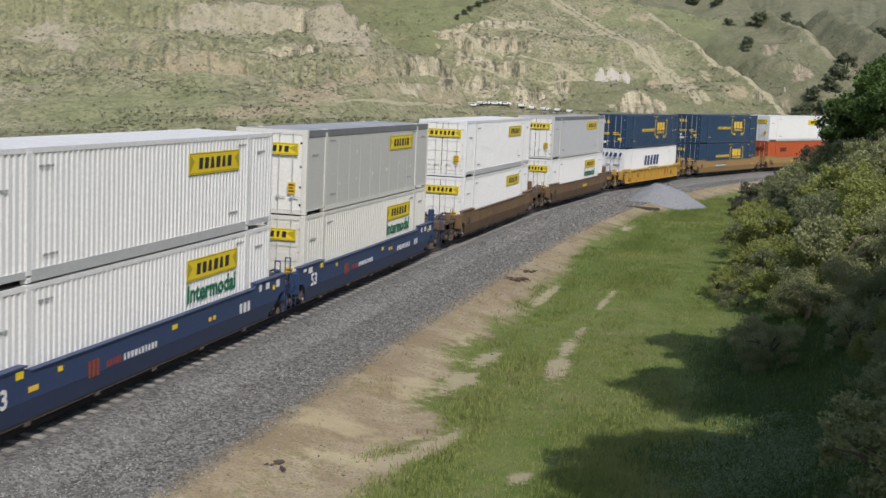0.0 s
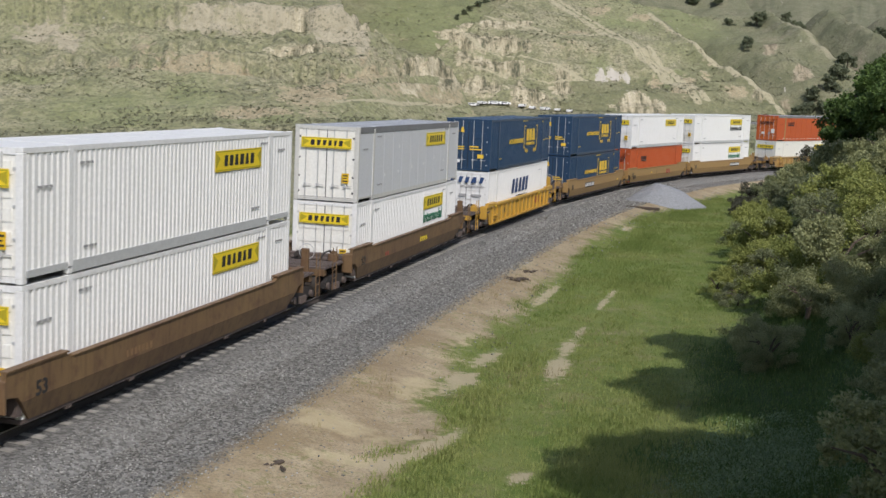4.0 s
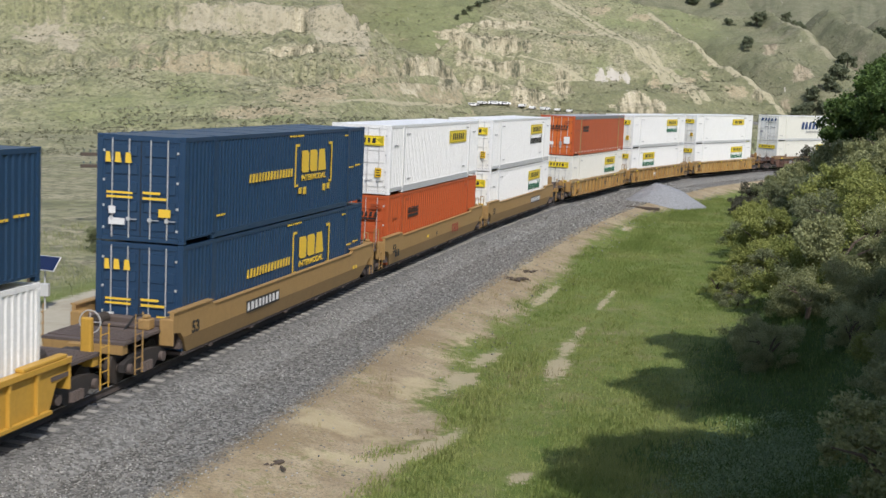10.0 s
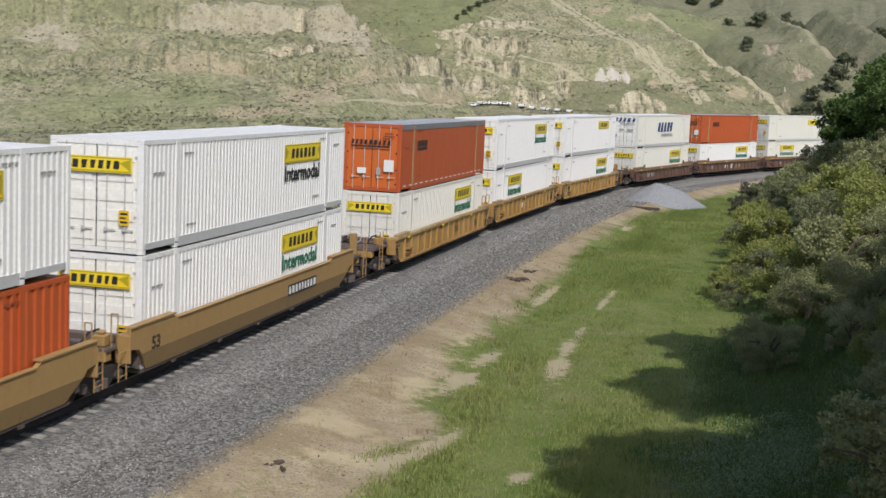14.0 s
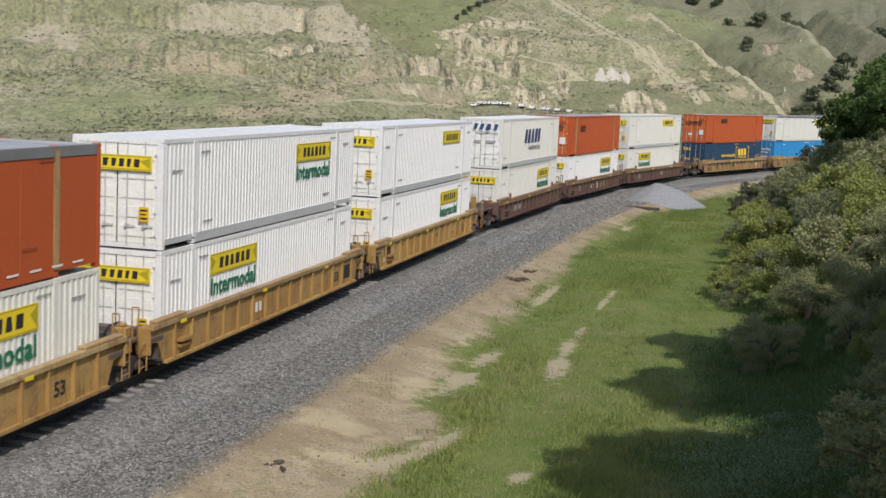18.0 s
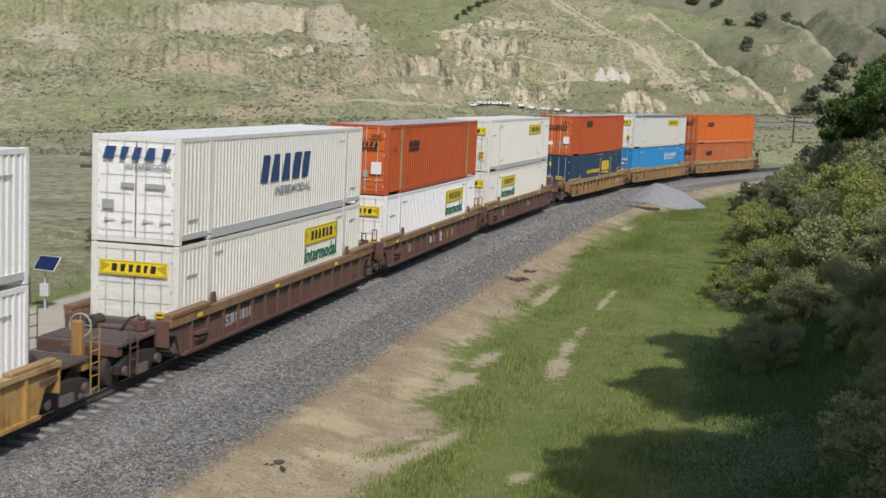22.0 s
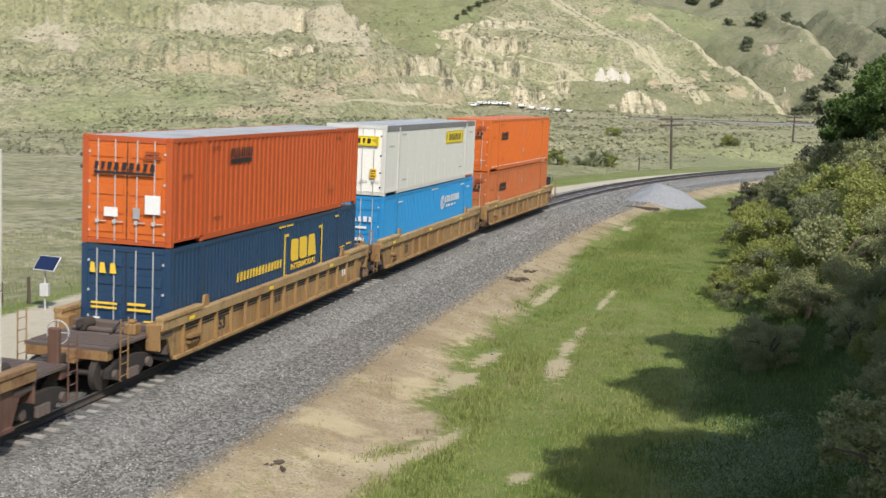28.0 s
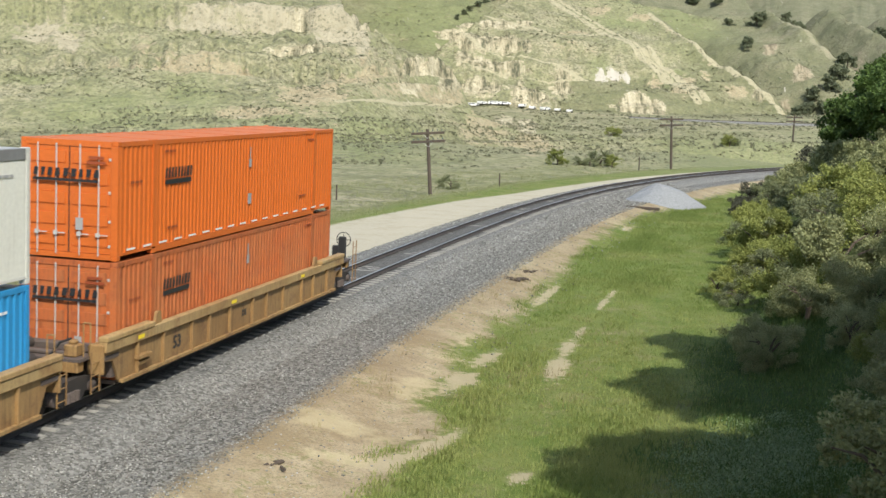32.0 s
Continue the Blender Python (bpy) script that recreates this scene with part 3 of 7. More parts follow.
def blobs(x, y, spots):
    """A smooth field of soft round patches: (x, y, radius across, radius along, turn in degrees)."""
    out = np.zeros_like(x)
    for cx, cy, a, c, turn in spots:
        k = radians(turn)
        u, w = (x - cx) * math.cos(k) + (y - cy) * math.sin(k), (y - cy) * math.cos(k) - (x - cx) * math.sin(k)
        out = np.maximum(out, np.exp(-(u / a) ** 2 - (w / c) ** 2) * 1.2)
    return out


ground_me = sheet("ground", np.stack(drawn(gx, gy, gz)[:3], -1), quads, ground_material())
for key in ("lat", "hill", "dark_green"):
    field(ground_me, key, cover[key])
along, lat = cover["along"], cover["lat"]
road_half = np.interp(along, (-60, 30, 45, 65, 75, 90, 130, 200), (2.6, 2.9, 2.9, 2.2, 1.5, 1.2, 1.1, 1.0))
field(ground_me, "road", road_half - np.abs(lat - (3.1 + road_half)))
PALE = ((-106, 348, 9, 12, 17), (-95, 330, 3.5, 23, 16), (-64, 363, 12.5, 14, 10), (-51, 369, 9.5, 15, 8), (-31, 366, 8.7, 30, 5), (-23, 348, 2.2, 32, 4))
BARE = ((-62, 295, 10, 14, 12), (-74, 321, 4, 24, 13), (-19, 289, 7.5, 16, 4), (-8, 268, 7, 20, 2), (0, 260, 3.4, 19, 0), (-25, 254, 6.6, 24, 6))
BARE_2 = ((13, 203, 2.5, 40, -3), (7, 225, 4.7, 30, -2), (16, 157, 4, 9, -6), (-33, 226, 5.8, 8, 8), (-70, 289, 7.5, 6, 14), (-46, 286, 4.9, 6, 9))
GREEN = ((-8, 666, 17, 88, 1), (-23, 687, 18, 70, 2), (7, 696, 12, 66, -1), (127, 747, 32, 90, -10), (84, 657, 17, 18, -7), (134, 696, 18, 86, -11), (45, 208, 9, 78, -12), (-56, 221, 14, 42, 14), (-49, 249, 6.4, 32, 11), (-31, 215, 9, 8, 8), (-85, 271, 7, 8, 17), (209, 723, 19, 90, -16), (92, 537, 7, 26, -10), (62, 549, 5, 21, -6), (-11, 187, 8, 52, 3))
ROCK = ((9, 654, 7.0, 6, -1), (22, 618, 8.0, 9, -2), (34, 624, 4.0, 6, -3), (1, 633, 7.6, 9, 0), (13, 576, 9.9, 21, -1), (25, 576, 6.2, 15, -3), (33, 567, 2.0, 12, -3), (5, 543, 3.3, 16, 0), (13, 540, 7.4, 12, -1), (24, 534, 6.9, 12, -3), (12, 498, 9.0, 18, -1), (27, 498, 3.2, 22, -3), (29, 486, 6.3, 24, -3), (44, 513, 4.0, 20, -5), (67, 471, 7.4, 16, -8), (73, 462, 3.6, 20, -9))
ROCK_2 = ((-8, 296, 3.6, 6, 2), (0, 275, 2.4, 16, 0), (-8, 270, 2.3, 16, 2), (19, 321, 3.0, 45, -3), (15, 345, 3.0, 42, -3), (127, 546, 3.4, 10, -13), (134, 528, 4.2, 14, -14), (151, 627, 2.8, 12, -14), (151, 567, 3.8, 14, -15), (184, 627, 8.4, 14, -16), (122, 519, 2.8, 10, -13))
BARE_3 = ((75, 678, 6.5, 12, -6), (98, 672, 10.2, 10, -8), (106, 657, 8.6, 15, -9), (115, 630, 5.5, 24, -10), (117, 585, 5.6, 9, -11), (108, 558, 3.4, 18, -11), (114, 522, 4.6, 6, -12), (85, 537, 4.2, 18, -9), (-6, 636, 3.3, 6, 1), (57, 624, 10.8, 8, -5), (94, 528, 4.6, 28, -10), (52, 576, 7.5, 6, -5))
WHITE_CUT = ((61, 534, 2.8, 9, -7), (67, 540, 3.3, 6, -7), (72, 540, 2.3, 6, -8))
stain = wave_noise(gx, gy, 26.0, 41, 4)
rugged = wave_noise(gx, gy, 9.0, 45, 4, 0.65)
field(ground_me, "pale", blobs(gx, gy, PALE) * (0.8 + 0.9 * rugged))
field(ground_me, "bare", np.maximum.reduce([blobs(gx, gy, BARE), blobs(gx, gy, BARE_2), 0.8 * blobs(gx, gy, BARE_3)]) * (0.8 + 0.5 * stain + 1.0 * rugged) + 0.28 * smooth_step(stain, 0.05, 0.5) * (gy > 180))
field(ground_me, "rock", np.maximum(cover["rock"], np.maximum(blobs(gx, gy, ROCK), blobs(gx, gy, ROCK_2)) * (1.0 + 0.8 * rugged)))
# right of the spur crests the ground is greyed, haze and shade tinted in
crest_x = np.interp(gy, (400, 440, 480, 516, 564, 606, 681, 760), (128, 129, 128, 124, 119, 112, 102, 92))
cover["scrub_haze"] = np.maximum(cover["scrub_haze"], 0.55 * smooth_step(gx - crest_x, -1, 7) * smooth_step(gy, 430, 480) * (1 - smooth_step(gy, 660, 720) * smooth_step(gx, 150, 130)))
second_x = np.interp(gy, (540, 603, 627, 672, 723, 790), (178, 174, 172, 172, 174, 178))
cover["scrub_haze"] = np.maximum(cover["scrub_haze"], 0.9 * smooth_step(gx - second_x, 0, 6) * (gy > 520))
field(ground_me, "scrub_haze", cover["scrub_haze"])
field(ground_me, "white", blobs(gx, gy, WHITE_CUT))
# where the soil beside the ballast gives way to grass
VERGE_S, VERGE_L = (-30, -4.6, -2.9, -1.2, 0.3, 3.7, 5.2, 8.3, 11, 16, 27, 35, 46, 68, 76, 120), (-8.6, -8.4, -8.5, -8.2, -8.8, -7.6, -7.3, -7.2, -6.8, -7.1, -7.0, -7.0, -6.5, -6.5, -7.2, -6.8)
field(ground_me, "verge", lat - np.interp(along, VERGE_S, VERGE_L))
field(ground_me, "green", np.clip(blobs(gx, gy, GREEN) + 0.35 * smooth_step(gy, 400, 330) * smooth_step(gy, 95, 130) * smooth_step(gx / np.maximum(gy, 1), -0.04, 0.03) + 0.35 * wave_noise(gx, gy, 45.0, 43), 0, 1))
# tracks bulldozed down the far flank, the road at its foot, and sunlight painted along two spur crests
def worn(line, width):
    best = np.full_like(gx, 1e9)
    for (ax, ay), (bx, by) in zip(line[:-1], line[1:]):
        ux, uy = bx - ax, by - ay
        k = np.clip(((gx - ax) * ux + (gy - ay) * uy) / (ux * ux + uy * uy), 0, 1)
        best = np.minimum(best, np.hypot(gx - ax - k * ux, gy - ay - k * uy))
    return 1 - best / width


# third and eighth lines are the sunlit crests, painted as a pale tint
field(ground_me, "trail_lit_crest", np.maximum.reduce([worn(((51, 699), (71, 633), (82, 585), (92, 525), (94, 498)), 2.2), worn(((56, 699), (75, 636), (86, 585), (94, 513)), 1.4), worn(((102, 681), (112, 606), (119, 564), (124, 516), (128, 480)), 2.2), worn(((5, 645), (36, 618), (45, 609), (70, 627)), 1.8),
                                             worn(((-6, 612), (13, 561), (33, 549), (44, 537), (53, 525)), 1.5), worn(((2, 534), (24, 522), (46, 522), (74, 534)), 1.3), worn(((89, 594), (93, 555), (98, 501)), 1.8), worn(((178, 723), (173, 672), (172, 627), (174, 603)), 2.4) * 0.8, worn(((-20, 242), (-10, 246), (1, 248)), 2.0), worn(((14, 436), (37, 434), (53, 415), (66, 400), (80, 384), (112, 388)), 3.0)]))
# patches at the bank's foot where the colour is darkened to stand for shade
FOOT_SHADE = ((10.6, 41.5, 2.4, 6.5, -8), (9.6, 36.5, 2.0, 4.0, -8), (9.6, 30.0, 4.2, 3.4, 0), (14.0, 46.0, 3.0, 8.0, -8), (13.5, 36.0, 3.5, 7.0, 0))
field(ground_me, "foot_shade", blobs(gx, gy, FOOT_SHADE))
SANDY = ((-2.5, 32.0, 1.5, 0.8, -10), (-1.3, 31.7, 0.9, 0.6, 10), (-3.6, 32.8, 1.2, 0.5, -30), (-0.6, 36.6, 0.8, 1.6, -10), (0.8, 43.0, 0.5, 2.4, -14), (-1.9, 29.6, 1.6, 0.35, 0))
field(ground_me, "sandy", blobs(gx, gy, SANDY) * (0.9 + 0.6 * rugged))
SCARS = ((3.7, 41.0, 0.4, 2.2, -10), (4.4, 44.4, 0.35, 2.0, -12), (5.1, 47.4, 0.22, 1.4, -14), (6.8, 54.6, 0.2, 1.8, -14), (7.6, 57.6, 0.2, 1.6, -14), (1.6, 42.2, 0.45, 1.6, -18), (0.6, 38.6, 0.5, 1.5, -18), (0.1, 31.6, 0.35, 1.6, -24), (-0.8, 30.0, 0.35, 1.4, -40), (4.6, 56.3, 0.25, 4.2, -14), (12.0, 85.7, 0.4, 2.2, -20), (1.9, 28.8, 0.3, 0.6, -20))
field(ground_me, "scar", blobs(gx, gy, SCARS))
ground = tagged(new("ground", ground_me), "canyon floor and hillsides with spring grass, dry soil and a railway bed", "ground", kind="structure")


# ---- the railway line ----
def ballast_material():
    m, t, b = nodes_of("crushed_stone_ballast")
    v = where(t)
    stone = t.nodes.new("ShaderNodeTexVoronoi")
    stone.inputs["Scale"].default_value = 13.0
    t.links.new(v, stone.inputs["Vector"])
    mid, fine = noise_node(t, v, 0.6, 6, 0.65), noise_node(t, v, 6.0, 4)
    col = mix_node(t, ramp_node(t, stone.outputs["Color"], [(0.2, (0, 0, 0)), (0.85, (1, 1, 1))]), (0.075, 0.073, 0.066), (0.32, 0.315, 0.29))
    col = mix_node(t, ramp_node(t, mid, [(0.35, (0, 0, 0)), (0.7, (0.5, 0.5, 0.5))]), col, (0.185, 0.18, 0.162))
    oil = t.nodes.new("ShaderNodeAttribute")
    oil.attribute_name = "oil"
    col = mix_node(t, maths(t, "MULTIPLY", oil.outputs["Fac"], ramp_node(t, fine, [(0.2, (0.6, 0.6, 0.6)), (0.7, (1, 1, 1))])), col, (0.045, 0.042, 0.04))
    t.links.new(col, b.inputs["Base Color"])
    b.inputs["Roughness"].default_value = 0.9
    bump_node(t, b, maths(t, "ADD", stone.outputs["Distance"], maths(t, "MULTIPLY", fine, 0.7)), 0.6, 0.08)
    return m


BALLAST = ballast_material()
RAIL_STEEL = painted("rusted_rail_side", (0.055, 0.045, 0.04), 0.7, dirt=0.4, streak=False)
RAIL_TOP = plain("polished_rail_head", (0.62, 0.62, 0.63), 0.3, 0.9)
CONCRETE = painted("dusty_concrete_tie", (0.36, 0.345, 0.31), 0.85, dirt=0.5, dirt_colour=(0.12, 0.11, 0.10), streak=False, var=0.4)

bed_s = np.concatenate([np.arange(-460, -40, 10.0), np.arange(-40, 150, 0.5), np.arange(150, 461, 5.0)])
bed_line = ((-3.3, -0.62), (-2.8, -0.50), (-2.3, -0.34), (-1.85, -0.29), (-1.42, -0.25), (-1.0, -0.222), (-0.75, -0.205), (-0.4, -0.2), (0, -0.2), (0.4, -0.2), (0.75, -0.205), (1.0, -0.2), (1.35, -0.225), (1.85, -0.26), (2.3, -0.34), (2.8, -0.50), (3.3, -0.62))
bed_xyz, bed_quads = swept(bed_line, bed_s, closed=False)
bed_xyz[:, 2] += wave_noise(bed_xyz[:, 0], bed_xyz[:, 1], 0.9, 21, 3) * 0.035
bed_me = sheet("ballast", bed_xyz, np.array(bed_quads), BALLAST)
field(bed_me, "oil", np.tile([0.0, 0.0, 0.03, 0.08, 0.3, 0.75, 0.85, 0.8, 0.75, 0.8, 0.85, 0.75, 0.4, 0.15, 0.05, 0.0, 0.0], len(bed_s)))
ballast = tagged(new("ballast_bed", bed_me), "grey crushed-stone ballast, oil-darkened between the rails", "ballast", kind="structure")

track = tagged(new("railway_track"), "curved single railway line with steel rails on concrete ties", "railway track", kind="structure")
rail_s = np.concatenate([np.arange(-460, -40, 6.0), np.arange(-40, 160, 1.0), np.arange(160, 461, 4.0)])
rail_line = ((-0.07, -0.17), (0.07, -0.17), (0.07, -0.155), (0.012, -0.14), (0.012, -0.045), (0.036, -0.03), (0.036, -0.004), (-0.036, -0.004), (-0.036, -0.03), (-0.012, -0.045), (-0.012, -0.14), (-0.07, -0.155))
for off in (-0.755, 0.755):
    xyz, q = swept([(off + a, c) for a, c in rail_line], rail_s)
    rail = part("rail", sheet("rail", xyz, np.array(q)[:, ::-1], RAIL_STEEL, smooth=False), None, track)
    xyz, q = swept([(off - 0.036, -0.0035), (off + 0.036, -0.0035), (off + 0.032, 0.0), (off - 0.032, 0.0)], rail_s)
    part("rail_head", sheet("rail_head", xyz, np.array(q)[:, ::-1], RAIL_TOP, smooth=False), None, rail, "bright worn running surface")
tie_bm = prism(bmesh.new(), [(-0.125, -0.36), (0.125, -0.36), (0.11, -0.212), (-0.11, -0.212)], -1.3, 1.3)
tie_me = mesh_of("tie", tie_bm, CONCRETE)


# ---- containers: 53 feet long, doors at -x, origin in the middle of the base ----
CL, CW, CH = 16.15, 2.591, 2.896
SHARED = {}


def shared(key, make, *mats):
    """A mesh built once for each key and set of materials."""
    k = (key, *[m.name for m in mats])
    if k not in SHARED:
        SHARED[k] = mesh_of(key, make(), *mats)
    return SHARED[k]


def wall_panel(length, pitch, depth, z0, z1):
    """An upright sheet along x with trapezoid ribs towards -y; outer face at y = 0, back at y = 0.05."""
    bm = bmesh.new()
    n = max(1, round(length / pitch))
    step = length / n
    line = []
    for i in range(n):
        x = -length / 2 + i * step
        if depth:
            line += [(x, depth), (x + step * 0.18, depth), (x + step * 0.32, 0), (x + step * 0.68, 0), (x + step * 0.82, depth)]
        else:
            line += [(x, 0.0), (x + step - 0.03, 0.0), (x + step - 0.025, 0.025), (x + step - 0.005, 0.025)]
    line.append((length / 2, depth))
    a = [bm.verts.new((x, y, z0)) for x, y in line]
    b = [bm.verts.new((x, y, z1)) for x, y in line]
    for i in range(len(line) - 1):
        bm.faces.new((a[i], a[i + 1], b[i + 1], b[i]))
    back = [bm.verts.new((x, 0.05, z)) for x, z in ((length / 2, z0), (-length / 2, z0), (-length / 2, z1), (length / 2, z1))]
    bm.faces.new(back)
    bm.faces.new((a[0], b[0], back[2], back[1]))
    bm.faces.new((b[-1], a[-1], back[0], back[3]))
    return bm


def boxes(*rows, bevel=0.0):
    bm = bmesh.new()
    for r in rows:
        box(bm, *r, bevel=bevel)
    return bm


def letter_outlines(rng, n, w, h, slant=0.0, gap=0.55):
    """Plain outlines, in the x-z plane, for a row of n blocks that stands for a word mark."""
    wide = [rng.uniform(0.75, 1.1) for _ in range(n)]
    unit = w / (sum(wide) + gap * (n - 1))
    x, out = -w / 2, []
    for p in wide:
        k = p * unit
        shape = rng.choice((((0, 0), (1, 0), (1, 1), (0, 1)), ((0, 0), (1, 0), (0.75, 1), (0.1, 1)), ((0.15, 0), (0.85, 0), (1, 1), (0, 1)), ((0, 0.12), (0.2, 0), (1, 0), (1, 0.88), (0.8, 1), (0, 1))))
        out.append([(x + k * px + h * pz * slant, h * (pz - 0.5)) for px, pz in shape])
        x += k + gap * unit
    return out


def blocks(name, key, seed, n, w, h, ink, parent, at, slant=0.0, gap=0.55):
    """The blocks of a word mark, each a thin part of its own."""
    for i, line in enumerate(letter_outlines(random.Random(seed), n, w, h, slant, gap)):
        part(name, shared("%s_%d" % (key, i), lambda: prism(bmesh.new(), line, -0.006, 0.0), ink), ink, parent, at=at)


def words(text, h, thick=0.004):
    """The built-in font as a thin solid in the x-z plane, centred."""
    cu = bpy.data.curves.new("words", "FONT")
    cu.body, cu.size, cu.extrude, cu.align_x, cu.align_y = text, h * 1.38, thick, "CENTER", "CENTER"
    cu.resolution_u = 2
    cu.offset = 0.035 * h
    ob = bpy.data.objects.new("words", cu)
    me = bpy.data.meshes.new_from_object(ob)
    bpy.data.objects.remove(ob)
    bpy.data.curves.remove(cu)
    me.transform(Matrix.Rotation(radians(90), 4, "X"))
    return me


WORD_MESH = {}


def word(name, text, h, mat, parent, at, widen=1.0, bold=0.0):
    k = (text, mat.name, h)
    if k not in WORD_MESH:
        me = words(text, h)
        me.transform(Matrix.Diagonal((widen, 1, 1, 1)))
        me.materials.append(mat)
        WORD_MESH[k] = me
    return part(name, WORD_MESH[k], mat, parent, at=at)


SIDE_Y = -CW / 2                     # the flank towards the verge
END_TURN = Matrix.Rotation(radians(-90), 4, "Z")


def on_side(x, z, proud=0.006):
    return Matrix.Translation((x, SIDE_Y - proud, z))


def on_end(y, z, proud=0.004):
    """A plate on the doors: its x runs from the left to the right of the doors."""
    return Matrix.Translation((-CL / 2 - proud, y, z)) @ END_TURN


def sign(name, parent, at, w, h, plate, ink, n, seed, label="", slant=0.0, fill=0.52, bevel=0.01):
    ob = part(name, shared("%s_%.2f_%.2f" % (name, w, h), lambda: boxes((-w / 2, w / 2, -0.006, 0.0, -h / 2, h / 2)), plate), plate, parent, label, at)
    if plate is SIGN_YELLOW:
        for k in (-1, 1):
            wedge = [(k * (w / 2 - 0.04), -h / 2 + 0.05), (k * (w / 2 - 0.04), h / 2 - 0.05), (k * (w / 2 - 0.34), 0.12 * h)]
            part("sign_wedge", shared("sign_wedge_%.2f_%d" % (w, k), lambda: prism(bmesh.new(), wedge[::k], -0.003, 0.0), SIGN_OLIVE), SIGN_OLIVE, ob, at=(0, -0.006, 0))
        part("sign_border", shared("sign_border_%.2f" % w, lambda: boxes((-w / 2 + 0.02, w / 2 - 0.02, -0.003, 0, -h / 2 + 0.02, -h / 2 + 0.05), (-w / 2 + 0.02, w / 2 - 0.02, -0.003, 0, h / 2 - 0.05, h / 2 - 0.02)), SIGN_OLIVE), SIGN_OLIVE, ob, at=(0, -0.006, 0))
    blocks("mark_block", "mark_%d_%.2f_%d" % (n, w, seed), seed, n, w * 0.64, h * fill, ink, ob, Matrix.Translation((0, -0.006, 0)), slant)
    return ob


def bars(name, parent, at, rows, ink):
    """Small unreadable lettering as plain bars, each a part: (x0, x1, z0, z1)."""
    for x0, x1, z0, z1 in rows:
        me = shared("bar_%.2f_%.2f" % (x1 - x0, z1 - z0), lambda: boxes(((x0 - x1) / 2, (x1 - x0) / 2, -0.004, 0.0, (z0 - z1) / 2, (z1 - z0) / 2)), ink)
        part(name, me, ink, parent, at=at @ Matrix.Translation(((x0 + x1) / 2, 0, (z0 + z1) / 2)))


def container(paint, style, brand, label, roof=None, end_paint=None, trim=None, rail=None):
    """style: ribs, fine or flat. brand: which marks it carries."""
    root = tagged(new("shipping_container"), label, "container", group="double-stacked containers")
    trim, roof, end_paint = trim or paint, roof or paint, end_paint or paint
    pitch, depth = {"ribs": (0.36, 0.036), "fine": (0.235, 0.030), "flat": (1.35, 0.0)}[style]
    z0, z1 = (0.27 if rail else 0.17), CH - 0.12
    gap = 0.10
    spans = ((-CL / 2 + 0.13, -6.096 - gap), (-6.096 + gap, 6.096 - gap), (6.096 + gap, CL / 2 - 0.13))
    for a, c in spans:
        me = shared("side_panel_%s_%.2f_%.2f" % (style, c - a, z0), lambda: wall_panel(c - a, pitch, depth, z0, z1), paint)
        part("side_panel", me, paint, root, at=((a + c) / 2, SIDE_Y + 0.012, 0))
        part("side_panel", me, paint, root, at=Matrix.Translation(((a + c) / 2, -SIDE_Y - 0.012, 0)) @ Matrix.Rotation(math.pi, 4, "Z"))
    bleached = CHORD_TAN if paint is RUST_ORANGE and style == "flat" or trim is CAR_OCHRE else trim
    trim = paint if trim is CAR_OCHRE else trim
    post = shared("stacking_post", lambda: boxes((-gap, gap, -0.012, 0.06, 0.17, CH - 0.1)), bleached)
    corner = shared("corner_post", lambda: boxes((-0.075, 0.075, -0.09, 0.09, 0.118, CH - 0.118), bevel=0.012), trim)
    cast = shared("corner_casting", lambda: boxes((-0.089, 0.089, -0.081, 0.081, 0, 0.118), bevel=0.012), trim)
    for sy in (-1, 1):
        flip = Matrix.Rotation(math.pi, 4, "Z") if sy > 0 else Matrix()
        for sx in (-1, 1):
            part("stacking_post", post, bleached, root, at=Matrix.Translation((sx * 6.096, sy * -SIDE_Y, 0)) @ flip)
            part("corner_post", corner, trim, root, at=(sx * (CL / 2 - 0.075), sy * (CW / 2 - 0.09), 0))
            for z in (0, CH - 0.118):
                part("corner_casting", cast, trim, root, at=(sx * (CL / 2 - 0.089), sy * (CW / 2 - 0.081), z))
                part("stacking_casting", cast, trim, root, at=(sx * 6.096, sy * (CW / 2 - 0.078), z))
        top = roof if style == "flat" and roof is ROOF_GREY else trim
        if top is ROOF_GREY:
            part("top_rail", shared("deep_top_rail", lambda: boxes((-CL / 2 + 0.18, CL / 2 - 0.18, -0.062, 0.05, CH - 0.26, CH - 0.012), bevel=0.012), RAIL_DARK), RAIL_DARK, root, at=(0, sy * (CW / 2 - 0.055), 0))
        else:
            part("top_rail", shared("top_rail", lambda: boxes((-CL / 2 + 0.18, CL / 2 - 0.18, -0.05, 0.05, CH - 0.125, CH - 0.012)), top), top, root, at=(0, sy * (CW / 2 - 0.055), 0))
        low = rail or trim
        part("bottom_rail", shared("bottom_rail_%s" % bool(rail), lambda: boxes((-6.0, 6.0, -0.05, 0.05, 0.02, z0 + 0.01), (-CL / 2 + 0.18, -6.19, -0.05, 0.05, 0.12, z0 + 0.01), (6.19, CL / 2 - 0.18, -0.05, 0.05, 0.12, z0 + 0.01)), low), low, root, at=(0, sy * (CW / 2 - 0.052), 0))
    part("floor", shared("container_floor", lambda: boxes((-CL / 2 + 0.1, CL / 2 - 0.1, -CW / 2 + 0.1, CW / 2 - 0.1, 0.1, 0.16)), DECK), DECK, root)

    def roof_sheet():
        bm = bmesh.new()
        n = 13
        for i in range(n):
            x = -CL / 2 + 0.1 + (CL - 0.2) / n * i
